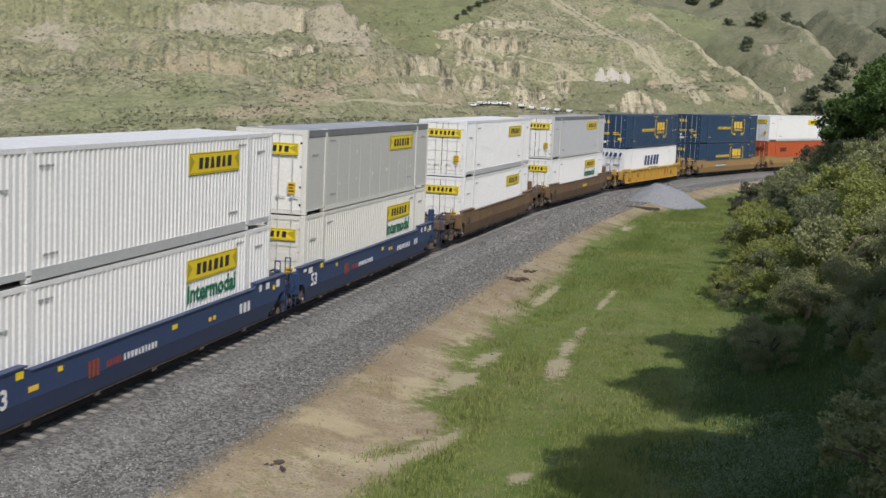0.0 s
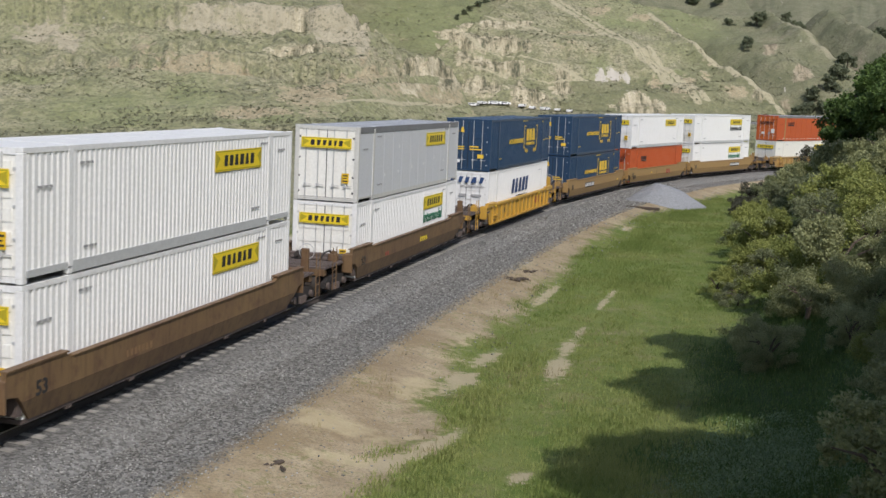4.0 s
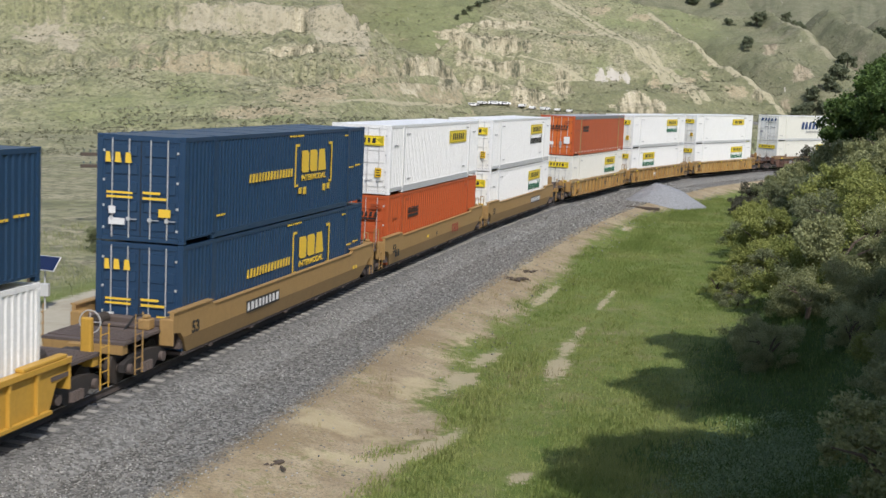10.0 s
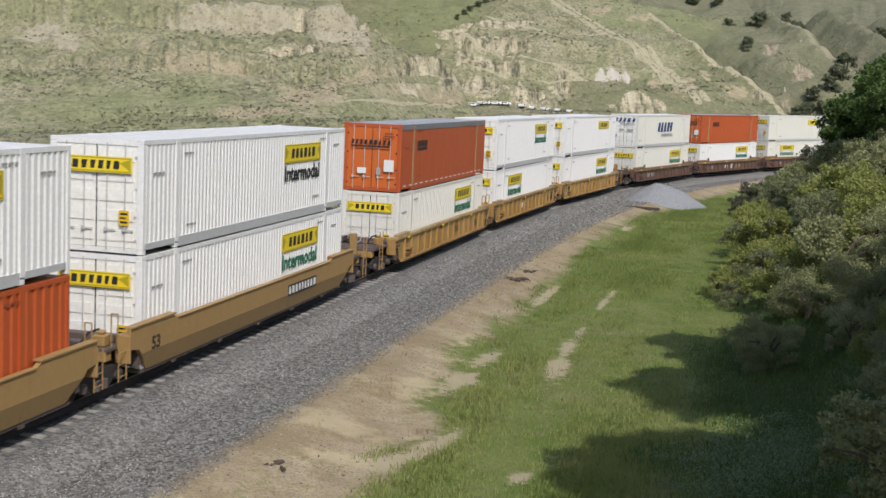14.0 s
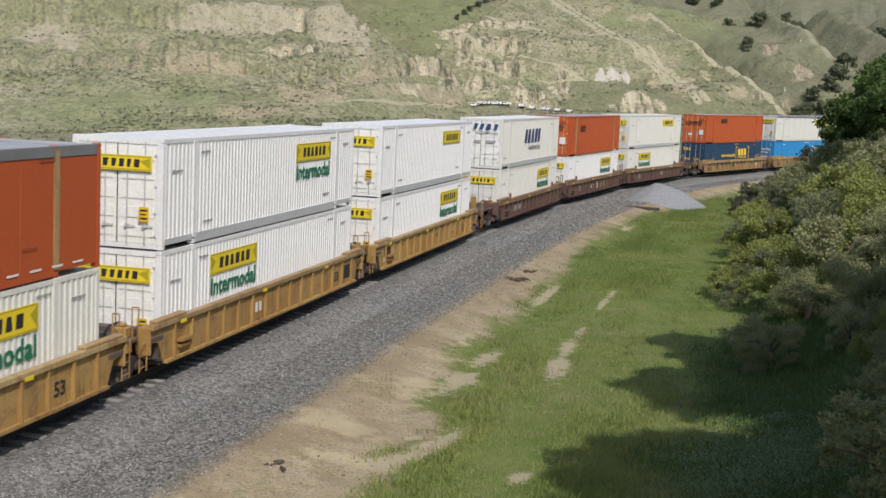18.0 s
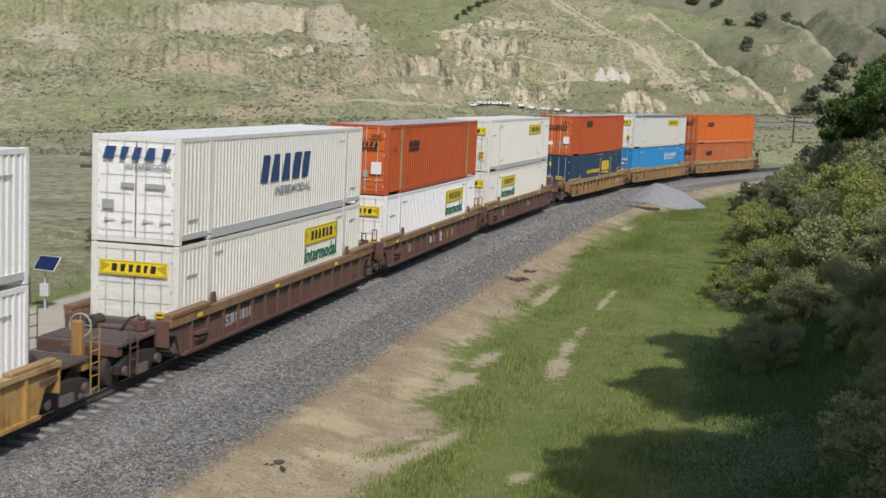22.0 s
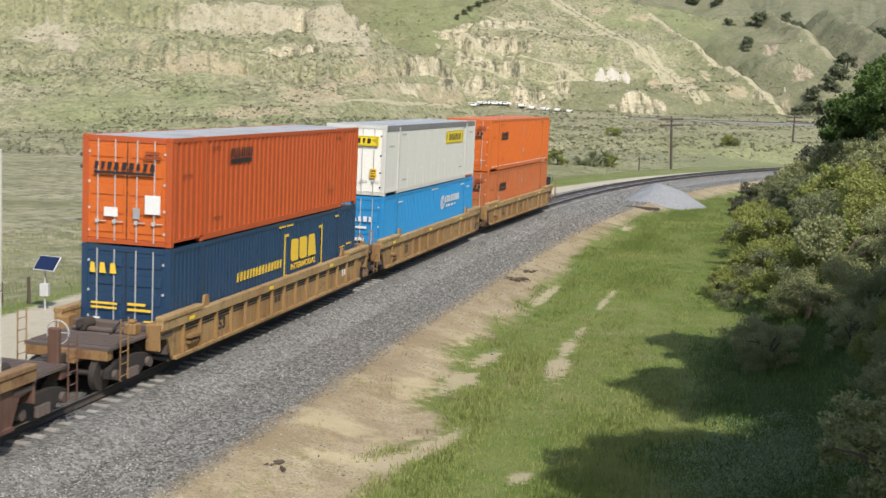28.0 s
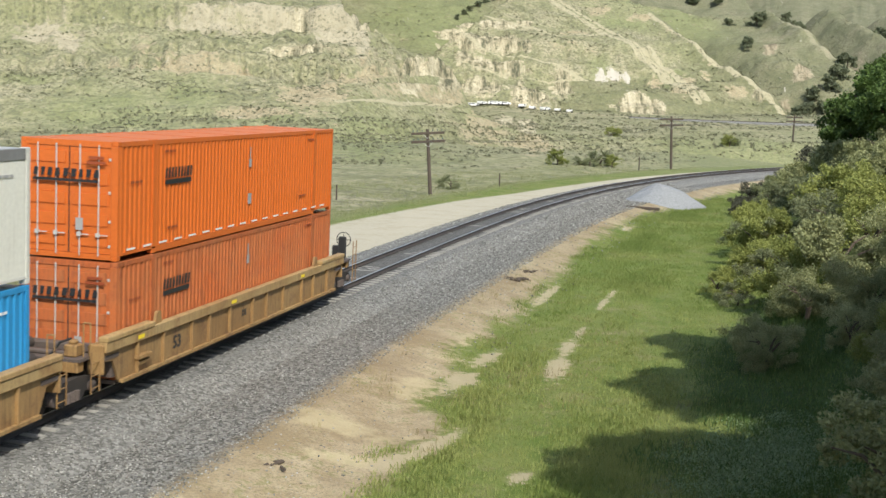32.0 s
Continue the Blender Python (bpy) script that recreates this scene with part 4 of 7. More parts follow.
            box(bm, x + 0.006, x + (CL - 0.2) / n - 0.006, -CW / 2 + 0.1, CW / 2 - 0.1, CH - 0.06, CH - 0.016 - 0.008 * (i % 2))
        box(bm, -CL / 2 + 0.1, CL / 2 - 0.1, -CW / 2 + 0.1, CW / 2 - 0.1, CH - 0.09, CH - 0.061)
        return bm
    part("roof", shared("container_roof", roof_sheet, roof), roof, root)
    part("front_wall", shared("front_wall", lambda: wall_panel(CW - 0.32, 0.3, 0.03, 0.12, CH - 0.1), paint), paint, root, at=Matrix.Translation((CL / 2 - 0.03, 0, 0)) @ Matrix.Rotation(radians(90), 4, "Z"))
    part("door_header", shared("door_header", lambda: boxes((-0.06, 0.06, -CW / 2 + 0.17, CW / 2 - 0.17, CH - 0.16, CH - 0.015)), trim), trim, root, at=(-CL / 2 + 0.07, 0, 0))
    part("door_sill", shared("door_sill", lambda: boxes((-0.06, 0.06, -CW / 2 + 0.17, CW / 2 - 0.17, 0.02, 0.15)), trim), trim, root, at=(-CL / 2 + 0.07, 0, 0))

    def leaf():
        return boxes((0, 0.05, -0.55, 0.55, 0.16, CH - 0.165))
    panel = shared("door_panel", lambda: boxes((-0.022, 0.0, -0.47, 0.47, 0.0, 0.30), bevel=0.018), end_paint)
    rod = shared("lock_rod", lambda: bar(bmesh.new(), (0, 0, 0.1), (0, 0, CH - 0.1), 0.019, 6), STEEL)
    grip = shared("door_handle", lambda: boxes((-0.02, 0.0, -0.26, 0.03, -0.012, 0.012), (-0.035, 0.0, -0.05, 0.05, -0.05, 0.05)), STEEL)
    hinge = shared("hinge", lambda: boxes((-0.02, 0.03, -0.07, 0.09, -0.035, 0.035), bevel=0.008), STEEL if style != "flat" else DARK)
    for sy in (-1, 1):
        door = part("door", shared("door_leaf_" + style, leaf, end_paint), end_paint, root, at=(-CL / 2 + 0.03, sy * 0.565, 0))
        for k in range(5 if style != "flat" else 0):
            part("door_panel", panel, end_paint, door, at=(0, 0, 0.32 + k * 0.5))
        for k in (-0.24, 0.26):
            part("lock_rod", rod, STEEL, door, at=(-0.045, k, 0))
            part("handle", grip, STEEL, door, at=(-0.06, k, 0.62))
        for z in (0.35, 0.95, 1.65, 2.45):
            part("hinge", hinge, STEEL, door, at=Matrix.Translation((0, sy * 0.57, z)))
    for y in (0.0, -1.13, 1.13):
        part("door_seal", shared("door_seal", lambda: boxes((-0.006, 0.02, -0.014, 0.014, 0.15, CH - 0.16)), DARK), DARK, root, at=(-CL / 2 + 0.028, y, 0))
    if style == "flat" and paint is not RUST_ORANGE:
        stud = shared("rivet_plate", lambda: boxes((-0.05, 0.05, -0.012, 0, -0.06, 0.06), bevel=0.01), WHITE)
        for x, z in ((-4.5, 0.9), (-2.5, 0.95), (-2.5, 2.0), (-0.4, 1.05), (1.6, 1.1), (1.6, 2.0), (3.4, 1.3), (5.2, 1.1)):
            part("rivet_plate", stud, WHITE, root, at=on_side(x, z, -0.006))
    # marks
    small = ((-0.32, -0.10, 0.1, 0.16), (-0.06, 0.14, 0.1, 0.16), (0.18, 0.3, 0.1, 0.16))
    if brand.startswith("yellow"):
        sx = -3.2 if "near" in brand else 3.6
        sign("side_sign", root, on_side(sx, 2.17), 3.5, 0.60, SIGN_YELLOW, BLACK_INK, 6, 5, "yellow sign with a black word mark", 0.12)
        sign("door_sign", root, on_end(0.0, 2.24, 0.055), 2.02, 0.40, SIGN_YELLOW, BLACK_INK, 6, 6, "yellow sign with a black word mark", 0.12)
        part("notice", shared("notice", lambda: boxes((-0.14, 0.14, -0.005, 0, -0.19, 0.19)), NOTICE), NOTICE, root, at=on_end(-0.80, 0.92, 0.055))
        bars("notice_line", root, on_end(-0.80, 0.92, 0.061), ((-0.1, 0.1, 0.08, 0.13), (-0.1, 0.06, -0.02, 0.02), (-0.1, 0.1, -0.13, -0.08)), BLACK_INK)
        if "words" in brand:
            word("lettering", "Intermodal", 0.50, BLACK_INK if "black" in brand else GREEN_INK, root, on_side(sx, 1.50), 1.12)
        for x, z in ((-5.4, 2.35), (-5.2, 0.42), (5.6, 2.45), (-7.2, 1.9), (7.1, 2.2), (5.0, 0.5)):
            bars("stencil", root, on_side(x, z, 0.003), small, GREY_INK)
    elif brand == "navy":
        blocks("word_mark", "navy_mark", 11, 3, 2.5, 0.74, YELLOW_INK, root, on_side(2.3, 1.86), 0.0, 0.16)
        bars("bracket", root, on_side(2.3, 1.62), ((-1.9, -1.78, -0.5, 0.75), (-1.9, -1.5, 0.75, 0.84), (1.78, 1.9, -0.5, 0.75), (1.5, 1.9, 0.75, 0.84), (-1.9, -1.55, -0.58, -0.5), (1.55, 1.9, -0.58, -0.5), (-1.5, -1.2, -0.82, -0.62), (-1.05, -0.75, -0.86, -0.62), (0.95, 1.25, -0.86, -0.62), (1.4, 1.7, -0.82, -0.62)), YELLOW_INK)
        word("lettering", "INTERMODAL", 0.20, YELLOW_INK, root, on_side(2.3, 1.30), 1.45)
        blocks("slogan", "navy_slogan", 12, 15, 3.7, 0.27, YELLOW_INK, root, on_side(-1.7, 1.55), 0.16)
        blocks("door_mark", "navy_door", 13, 3, 0.78, 0.28, YELLOW_INK, root, on_end(0.62, 2.28, 0.055), 0.0)
        bars("door_lettering", root, on_end(0.55, 1.3, 0.055), ((-0.42, 0.35, 0.0, 0.06), (-0.42, 0.35, -0.12, -0.06)), YELLOW_INK)
        bars("door_lettering", root, on_end(-0.5, 1.3, 0.055), ((-0.4, 0.12, 0.02, 0.09), (-0.4, 0.3, -0.13, -0.06)), YELLOW_INK)
        bars("notice", root, on_end(-0.72, 0.72, 0.055), ((-0.15, 0.2, 0, 0.22),), YELLOW_INK)
        bars("notice", root, on_end(0.7, 0.45, 0.055), ((-0.2, 0.28, 0, 0.18), (-0.2, 0.0, 0.3, 0.5)), WHITE_INK)
        for x, z in ((0.2, 2.6), (0.9, 2.6), (5.9, 2.5), (6.5, 1.3), (-5.6, 0.5), (7.3, 1.35)):
            bars("stencil", root, on_side(x, z, 0.003), small, YELLOW_INK)
    elif brand == "blue":
        blocks("word_mark", "blue_mark", 21, 5, 4.3, 0.85, BLUE_INK, root, on_side(-0.2, 1.78), 0.28, 0.3)
        word("lettering", "INTERMODAL", 0.26, GREY_INK if paint is CREAM else BLACK_INK, root, on_side(0.6, 1.03), 1.5)
        blocks("door_mark", "blue_door", 22, 5, 1.9, 0.34, BLUE_INK, root, on_end(0.0, 2.42, 0.055), 0.3)
        word("door_lettering", "INTERMODAL", 0.13, GREY_INK, root, on_end(-0.4, 2.08, 0.055), 1.2)
        bars("door_lettering", root, on_end(-0.2, 1.5, 0.055), ((-0.6, -0.2, 0, 0.13), (0.1, 0.7, 0, 0.13)), GREY_INK)
        bars("notice", root, on_end(0.75, 0.9, 0.055), ((-0.2, 0.15, 0, 0.25),), GREY_INK)
        for x, z in ((5.6, 2.3), (-7.2, 0.5), (7.1, 0.5)):
            bars("stencil", root, on_side(x, z, 0.003), small, GREY_INK)
    elif brand == "orange":
        mx, mz = (-4.7, 2.02) if style != "ribs" else (-3.4, 2.38) if roof is ROOF_GREY and bleached is not CHORD_TAN else (-4.25, 2.05)
        blocks("word_mark", "orange_mark", 31, 9, 1.6, 0.27, BLACK_INK, root, on_side(mx, mz), 0.15)
        bars("underline", root, on_side(mx, mz - 0.30), ((-0.8, 0.8, 0, 0.12),), BLACK_INK)
        blocks("door_mark", "orange_door", 32, 9, 1.75, 0.20, BLACK_INK, root, on_end(0.05, 2.1, 0.055), 0.15)
        bars("underline", root, on_end(0.05, 1.88, 0.055), ((-0.88, 0.85, 0, 0.07),), BLACK_INK)
        if paint is RUST_ORANGE and not label.startswith("faded"):
            part("notice", shared("notice_big", lambda: boxes((-0.22, 0.22, -0.005, 0, -0.25, 0.25)), WHITE_INK), WHITE_INK, root, at=on_end(-0.78, 1.12, 0.055))
            bars("notice", root, on_end(0.42, 0.75, 0.055), ((-0.2, 0.2, 0, 0.25),), WHITE_INK)
        elif paint is not RUST_ORANGE:
            bars("repair_patch", root, on_side(0.3, 0.95, 0.004), ((-0.13, 0.13, -0.16, 0.16), (-0.09, 0.09, 0.95, 1.2), (-0.03, 0.03, 1.2, 1.55)), GREY_INK)
        bars("notice", root, on_end(-0.3, 0.72, 0.055), ((-0.08, 0.12, 0, 0.3),), GREY_INK)
        bars("stencil", root, on_end(-0.75, 2.45, 0.055), ((-0.2, 0.2, 0, 0.07), (-0.25, 0.25, -0.12, -0.05)), RUST_INK)
        for x, z in ((-5.2, 2.45), (5.7, 2.45), (-7.1, 1.75), (-5.0, 0.45), (5.0, 0.6)):
            bars("stencil", root, on_side(x, z, 0.003), small, RUST_INK)
        if style != "ribs":
            bars("reflective_strip", root, on_side(0, 0.22, 0.01), tuple((x, x + 0.45, 0, 0.05) for x in np.arange(-7.6, 7.4, 0.9).round(2).tolist()), WHITE_INK)
    elif brand == "azure":
        blocks("word_mark", "azure_mark", 41, 10, 2.8, 0.32, WHITE_INK, root, on_side(3.6, 2.08), 0.0)
        bars("emblem", root, on_side(1.7, 1.97), ((-0.34, -0.22, -0.2, 0.2), (0.22, 0.34, -0.2, 0.2), (-0.06, 0.06, -0.34, 0.34), (-0.24, -0.1, 0.2, 0.3), (0.1, 0.24, 0.2, 0.3), (-0.24, -0.1, -0.3, -0.2), (0.1, 0.24, -0.3, -0.2), (0.7, 0.9, -0.28, -0.16), (1.0, 1.5, -0.28, -0.16), (1.7, 2.1, -0.28, -0.16), (2.4, 2.6, -0.28, -0.16)), WHITE_INK)
        blocks("door_mark", "azure_door", 42, 8, 1.6, 0.22, WHITE_INK, root, on_end(0.0, 1.95, 0.055), 0.0)
        bars("door_lettering", root, on_end(0.0, 1.55, 0.055), ((-0.7, -0.1, 0, 0.1), (0.0, 0.6, 0, 0.1), (-0.7, 0.5, -0.5, -0.38), (-0.7, 0.5, -0.8, -0.68)), WHITE_INK)
        for x, z in ((-0.1, 2.58), (0.5, 2.58), (5.7, 2.5), (6.9, 2.3), (-5.6, 2.4)):
            bars("stencil", root, on_side(x, z, 0.003), small, WHITE_INK)
    return root


# ---- well cars: origin on the rail tops under the middle ----
WHEEL_R = 0.42


def wheelset_mesh():
    bm = bmesh.new()
    bar(bm, (0, -1.1, 0), (0, 1.1, 0), 0.085, 10)
    for sy in (-1, 1):
        y = sy * 0.755
        bar(bm, (0, y - 0.065, 0), (0, y + 0.065, 0), WHEEL_R, 28)
        bar(bm, (0, y - sy * 0.09, 0), (0, y - sy * 0.065, 0), WHEEL_R + 0.028, 28)
        bar(bm, (0, y + sy * 0.065, 0), (0, y + sy * 0.075, 0), WHEEL_R - 0.07, 28, WHEEL_R - 0.16) if sy < 0 else None
        bar(bm, (0, y, 0), (0, y + sy * 0.12, 0), 0.14, 12)
        for k in range(5):
            a = k * math.tau / 5
            bar(bm, (0.25 * math.cos(a), y + sy * 0.06, 0.25 * math.sin(a)), (0.25 * math.cos(a), y + sy * 0.075, 0.25 * math.sin(a)), 0.035, 8)
    return bm


def truck_under(car, x, wheels):
    t = part("truck", shared("truck_bolster", lambda: boxes((-0.22, 0.22, -1.0, 1.0, 0.42, 0.72), (-0.3, 0.3, -0.35, 0.35, 0.7, 0.82), (-0.12, 0.12, -0.9, 0.9, 0.3, 0.42), bevel=0.02), TRUCK), TRUCK, car, "grimy cast-steel truck", at=(x, 0, 0))
    side = [(-1.15, 0.36), (-1.15, 0.56), (-0.9, 0.66), (-0.45, 0.72), (0.45, 0.72), (0.9, 0.66), (1.15, 0.56), (1.15, 0.36), (0.72, 0.36), (0.5, 0.2), (0.3, 0.14), (-0.3, 0.14), (-0.5, 0.2), (-0.72, 0.36)]
    frame_me = shared("truck_frame", lambda: prism(bmesh.new(), side, -0.08, 0.08), TRUCK)
    spring_me = shared("spring_nest", lambda: [bar(bm := bmesh.new(), (0, 0, 0.22), (0, 0, 0.45), 0.09, 8), bar(bm, (0.2, 0, 0.22), (0.2, 0, 0.45), 0.09, 8), bar(bm, (-0.2, 0, 0.22), (-0.2, 0, 0.45), 0.09, 8), bm][-1], DECK)
    cap_me = shared("bearing_cap", lambda: bar(bmesh.new(), (0, -0.09, 0), (0, 0.09, 0), 0.13, 12), DECK)
    for sy in (-1, 1):
        part("side_frame", frame_me, TRUCK, t, at=(0, sy * 1.05, 0))
        part("spring_nest", spring_me, DECK, t, at=(0, sy * 1.16, 0))
        for sx in (-0.89, 0.89):
            part("bearing_cap", cap_me, DECK, t, at=(sx, sy * 1.14, WHEEL_R))
    for sx in (-0.89, 0.89):
        w = part("wheelset", shared("wheelset", wheelset_mesh, TRUCK), TRUCK, t, "worn steel wheels on an axle", at=(sx, 0, WHEEL_R))
        wheels.append((w, sx))
    return t


def ladder_mesh(h, w=0.4):
    bm = bmesh.new()
    for x in (-w / 2, w / 2):
        bar(bm, (x, 0, 0), (x, 0, h), 0.02, 6)
    for k in range(int(h / 0.3)):
        bar(bm, (-w / 2, 0, 0.12 + k * 0.3), (w / 2, 0, 0.12 + k * 0.3), 0.014, 6)
    return bm


def brake_wheel_mesh():
    bm = bmesh.new()
    n, r = 16, 0.28
    pts = [Vector((r * math.cos(k * math.tau / n), 0, r * math.sin(k * math.tau / n))) for k in range(n)]
    for k in range(n):
        bar(bm, pts[k], pts[(k + 1) % n], 0.016, 5)
    for k in range(0, n, 4):
        bar(bm, (0, 0, 0), pts[k], 0.012, 5)
    bar(bm, (0, -0.05, 0), (0, 0.03, 0), 0.05, 8)
    return bm


def smooth_flank():
    """The upright upper plate of a smooth side sill, with raised ends."""
    top = [(-9.0, 1.57), (-6.6, 1.57), (-6.35, 1.45), (6.35, 1.45), (6.6, 1.57), (9.0, 1.57)]
    low = [(9.0, 1.05), (8.55, 0.98), (8.4, 0.84), (-8.4, 0.84), (-8.55, 0.98), (-9.0, 1.05)]
    return prism(bmesh.new(), top + low, -0.06, 0.06)


def belly():
    """The lower plate, drawn in towards the well."""
    bm = bmesh.new()
    rows = [((-8.4, -0.06, 0.84), (8.4, -0.06, 0.84), (7.85, 0.10, 0.34), (-7.85, 0.10, 0.34)), ((-8.4, 0.06, 0.84), (8.4, 0.06, 0.84), (7.85, 0.16, 0.34), (-7.85, 0.16, 0.34))]
    a, b = ([bm.verts.new(p) for p in r] for r in rows)
    bm.faces.new(a)
    bm.faces.new(b[::-1])
    for i in range(4):
        bm.faces.new((a[(i + 1) % 4], a[i], b[i], b[(i + 1) % 4]))
    bmesh.ops.recalc_face_normals(bm, faces=bm.faces[:])
    return bm


def ribbed_flank():
    top = [(-9.0, 1.40), (9.0, 1.40)]
    low = [(9.0, 1.0), (8.5, 0.95), (8.2, 0.40), (-8.2, 0.40), (-8.5, 0.95), (-9.0, 1.0)]
    return prism(bmesh.new(), top + low, -0.03, 0.03)


def well_car(paint, kind, label, front, rear, wheels, ink=WHITE_INK, chord=None, slots=False, end_paint=None):
    """kind: smooth, ribs (outer ribs under a flange) or chord (a box chord over ribs). front, rear: joint, coupler."""
    car = tagged(new("well_car"), label, "rail car", group="well cars of the train")
    chord = chord or paint
    part("well_floor", shared("well_floor", lambda: boxes((-8.1, 8.1, -1.3, 1.3, 0.26, 0.355), *[(x - 0.12, x + 0.12, -1.3, 1.3, 0.18, 0.26) for x in (-6.1, -3, 0, 3, 6.1)]), DECK), DECK, car)
    for sy in (-1, 1):
        flip = Matrix.Translation((0, sy * 1.43, 0)) @ (Matrix.Rotation(math.pi, 4, "Z") if sy > 0 else Matrix())
        if kind == "smooth":
            flank = part("side_sill", shared("smooth_flank", smooth_flank, paint), paint, car, at=flip)
            part("top_flange", shared("smooth_flange", lambda: boxes((-6.3, 6.3, -0.10, 0.07, 1.45, 1.475), (-9.0, -6.5, -0.10, 0.12, 1.57, 1.61), (6.5, 9.0, -0.10, 0.12, 1.57, 1.61)), chord), chord, flank)
            part("belly_plate", shared("belly_plate", belly, paint), paint, flank)
        else:
            flank = part("side_sill", shared("ribbed_flank", ribbed_flank, paint), paint, car, at=flip)
            part("bottom_flange", shared("bottom_flange", lambda: boxes((-8.15, 8.15, -0.13, 0.04, 0.34, 0.42)), paint), paint, flank)
            part("top_chord", shared("top_chord_" + kind, lambda: boxes((-9.0, 9.0, -0.13, 0.08, 1.22 if kind == "chord" else 1.33, 1.47), bevel=0.012), chord), chord, flank)
            rib = shared("rib_" + kind, lambda: boxes((-0.05, 0.05, -0.11, -0.02, 0.42, 1.33), bevel=0.01), paint)
            for k in range(-7, 8) if kind == "ribs" or slots else range(-5, 6):
                part("rib", rib, paint, flank, at=(k * (1.09 if kind == "ribs" or slots else 1.46) + (0.3 if kind == "chord" and not slots and k % 3 == 0 else 0.0), 0, 0))
            if kind == "chord":
                if slots:
                    slot = shared("vent_slots", lambda: boxes(*[(-0.45, 0.45, -0.04, -0.03, 0.98 + q * 0.08, 1.03 + q * 0.08) for q in range(3)]), DARK)
                    for k in range(-7, 7):
                        part("vent_slot", slot, DARK, flank, at=(k * 1.09 + 0.545, 0, 0))
                ledge = shared("end_ledge", lambda: boxes((-1.25, 1.25, -0.16, 0.1, 1.47, 1.6), bevel=0.02), chord)
                for x in (-7.75, 7.75):
                    part("end_ledge", ledge, chord, flank, at=(x, 0, 0))
                guide = shared("container_guide", lambda: prism(bmesh.new(), [(-0.2, 1.47), (0.2, 1.47), (0.12, 1.78), (-0.08, 1.78)], -0.05, 0.03), paint)
                for x in (-6.1, 6.1):
                    part("container_guide", guide, paint, flank, at=(x, 0, 0))
            else:
                cap = shared("raised_end_cap", lambda: boxes((-0.9, 0.9, -0.12, 0.1, 1.47, 1.56), bevel=0.02), chord)
                for x in (-7.9, 7.9):
                    part("raised_cap", cap, chord, flank, at=(x, 0, 0))
            step = shared("side_step", lambda: boxes((-0.35, 0.35, -0.2, -0.03, 0.78, 0.86), (-0.3, 0.3, -0.14, -0.03, 0.62, 0.7)), paint)
            part("side_bracket", step, paint, flank, at=(-7.05, 0, 0))
        if paint is CAR_BLUE and sy < 0:
            word("length_mark", "53", 0.42, WHITE_INK, flank, Matrix.Translation((-7.5, -0.066, 1.02)), 1.1)
            bars("stencil", flank, Matrix.Translation((0, -0.066, 1.3)), ((-8.6, -8.3, 0.1, 0.2), (-8.1, -7.7, 0.0, 0.2), (6.75, 6.95, 0.0, 0.22), (7.3, 7.6, 0.0, 0.2), (8.2, 8.5, -0.05, 0.18)), ink)
            bars("reflector", flank, Matrix.Translation((0, -0.066, 1.2)), ((-6.9, -6.6, 0.15, 0.32), (-5.2, -5.0, 0.0, 0.12), (0.6, 0.9, -0.05, 0.08), (7.9, 8.1, 0.0, 0.16)), SIGN_YELLOW)
        elif sy < 0:
            x = {"smooth": -7.6, "chord": -4.95, "ribs": 6.0}[kind]
            word("length_mark", "53", 0.34, GREY_INK if paint is CAR_DARK else BLACK_INK, flank, Matrix.Translation((x, -0.066 if kind == "smooth" else -0.036, 1.0 if kind == "smooth" else 0.78)), 1.1)
        if sy < 0:
            bars("reflector", flank, Matrix.Translation((0, -0.088 if kind == "smooth" else -0.132, 0)), tuple((x, x + 0.35, 1.28 if kind != "smooth" else 1.12, 1.38 if kind != "smooth" else 1.2) for x in (-7.4, -1.5, 4.4)), SIGN_YELLOW) if kind != "smooth" else None
    for sx, joint in ((-1, front), (1, rear)):
        turn = Matrix.Rotation(math.pi, 4, "Z") if sx < 0 else Matrix()
        long = 11.1 if joint == "coupler" else 9.55
        # end bulkhead, deck, centre sill
        end = part("end_deck", shared("end_deck_%.1f" % long, lambda: boxes((8.25, long, -1.15, 1.15, 1.06, 1.13), (8.2, 8.4, -1.38, 1.38, 0.5, 1.06), (8.25, 9.0, -1.48, -1.15, 1.02, 1.12), (8.25, 9.0, 1.15, 1.48, 1.02, 1.12)), DECK), DECK, car, at=turn)
        part("centre_sill", shared("centre_sill_%.1f" % long, lambda: boxes((8.3, long + 0.2, -0.32, 0.32, 0.72, 1.06), (long - 0.3, long, -1.1, 1.1, 0.8, 1.06), bevel=0.02), paint), paint, end)
        part("cross_beam", shared("cross_beam", lambda: boxes((8.45, 8.75, -1.2, 1.2, 1.13, 1.32), (9.1, 9.3, -0.9, 0.9, 1.13, 1.24), bevel=0.03), DECK), DECK, end)
        for sy in (-1, 1):
            part("end_bracket", shared("end_bracket", lambda: boxes((8.6, 9.05, -0.16, 0.16, 1.12, 1.42), (8.98, 9.06, -0.2, 0.2, 0.7, 1.4), bevel=0.015), paint), paint, end, at=(0, sy * 1.3, 0))
            post_me = shared("hand_post", lambda: [bar(bm := bmesh.new(), (0, -0.09, 1.1), (0, -0.09, 1.95), 0.02, 6), bar(bm, (0, 0.09, 1.1), (0, 0.09, 1.95), 0.02, 6), bar(bm, (0, -0.09, 1.95), (0, 0.09, 1.95), 0.02, 6), bm][-1], paint)
            if joint == "joint":
                part("hand_rail", post_me, paint, end, at=(9.2, sy * 1.15, 0))
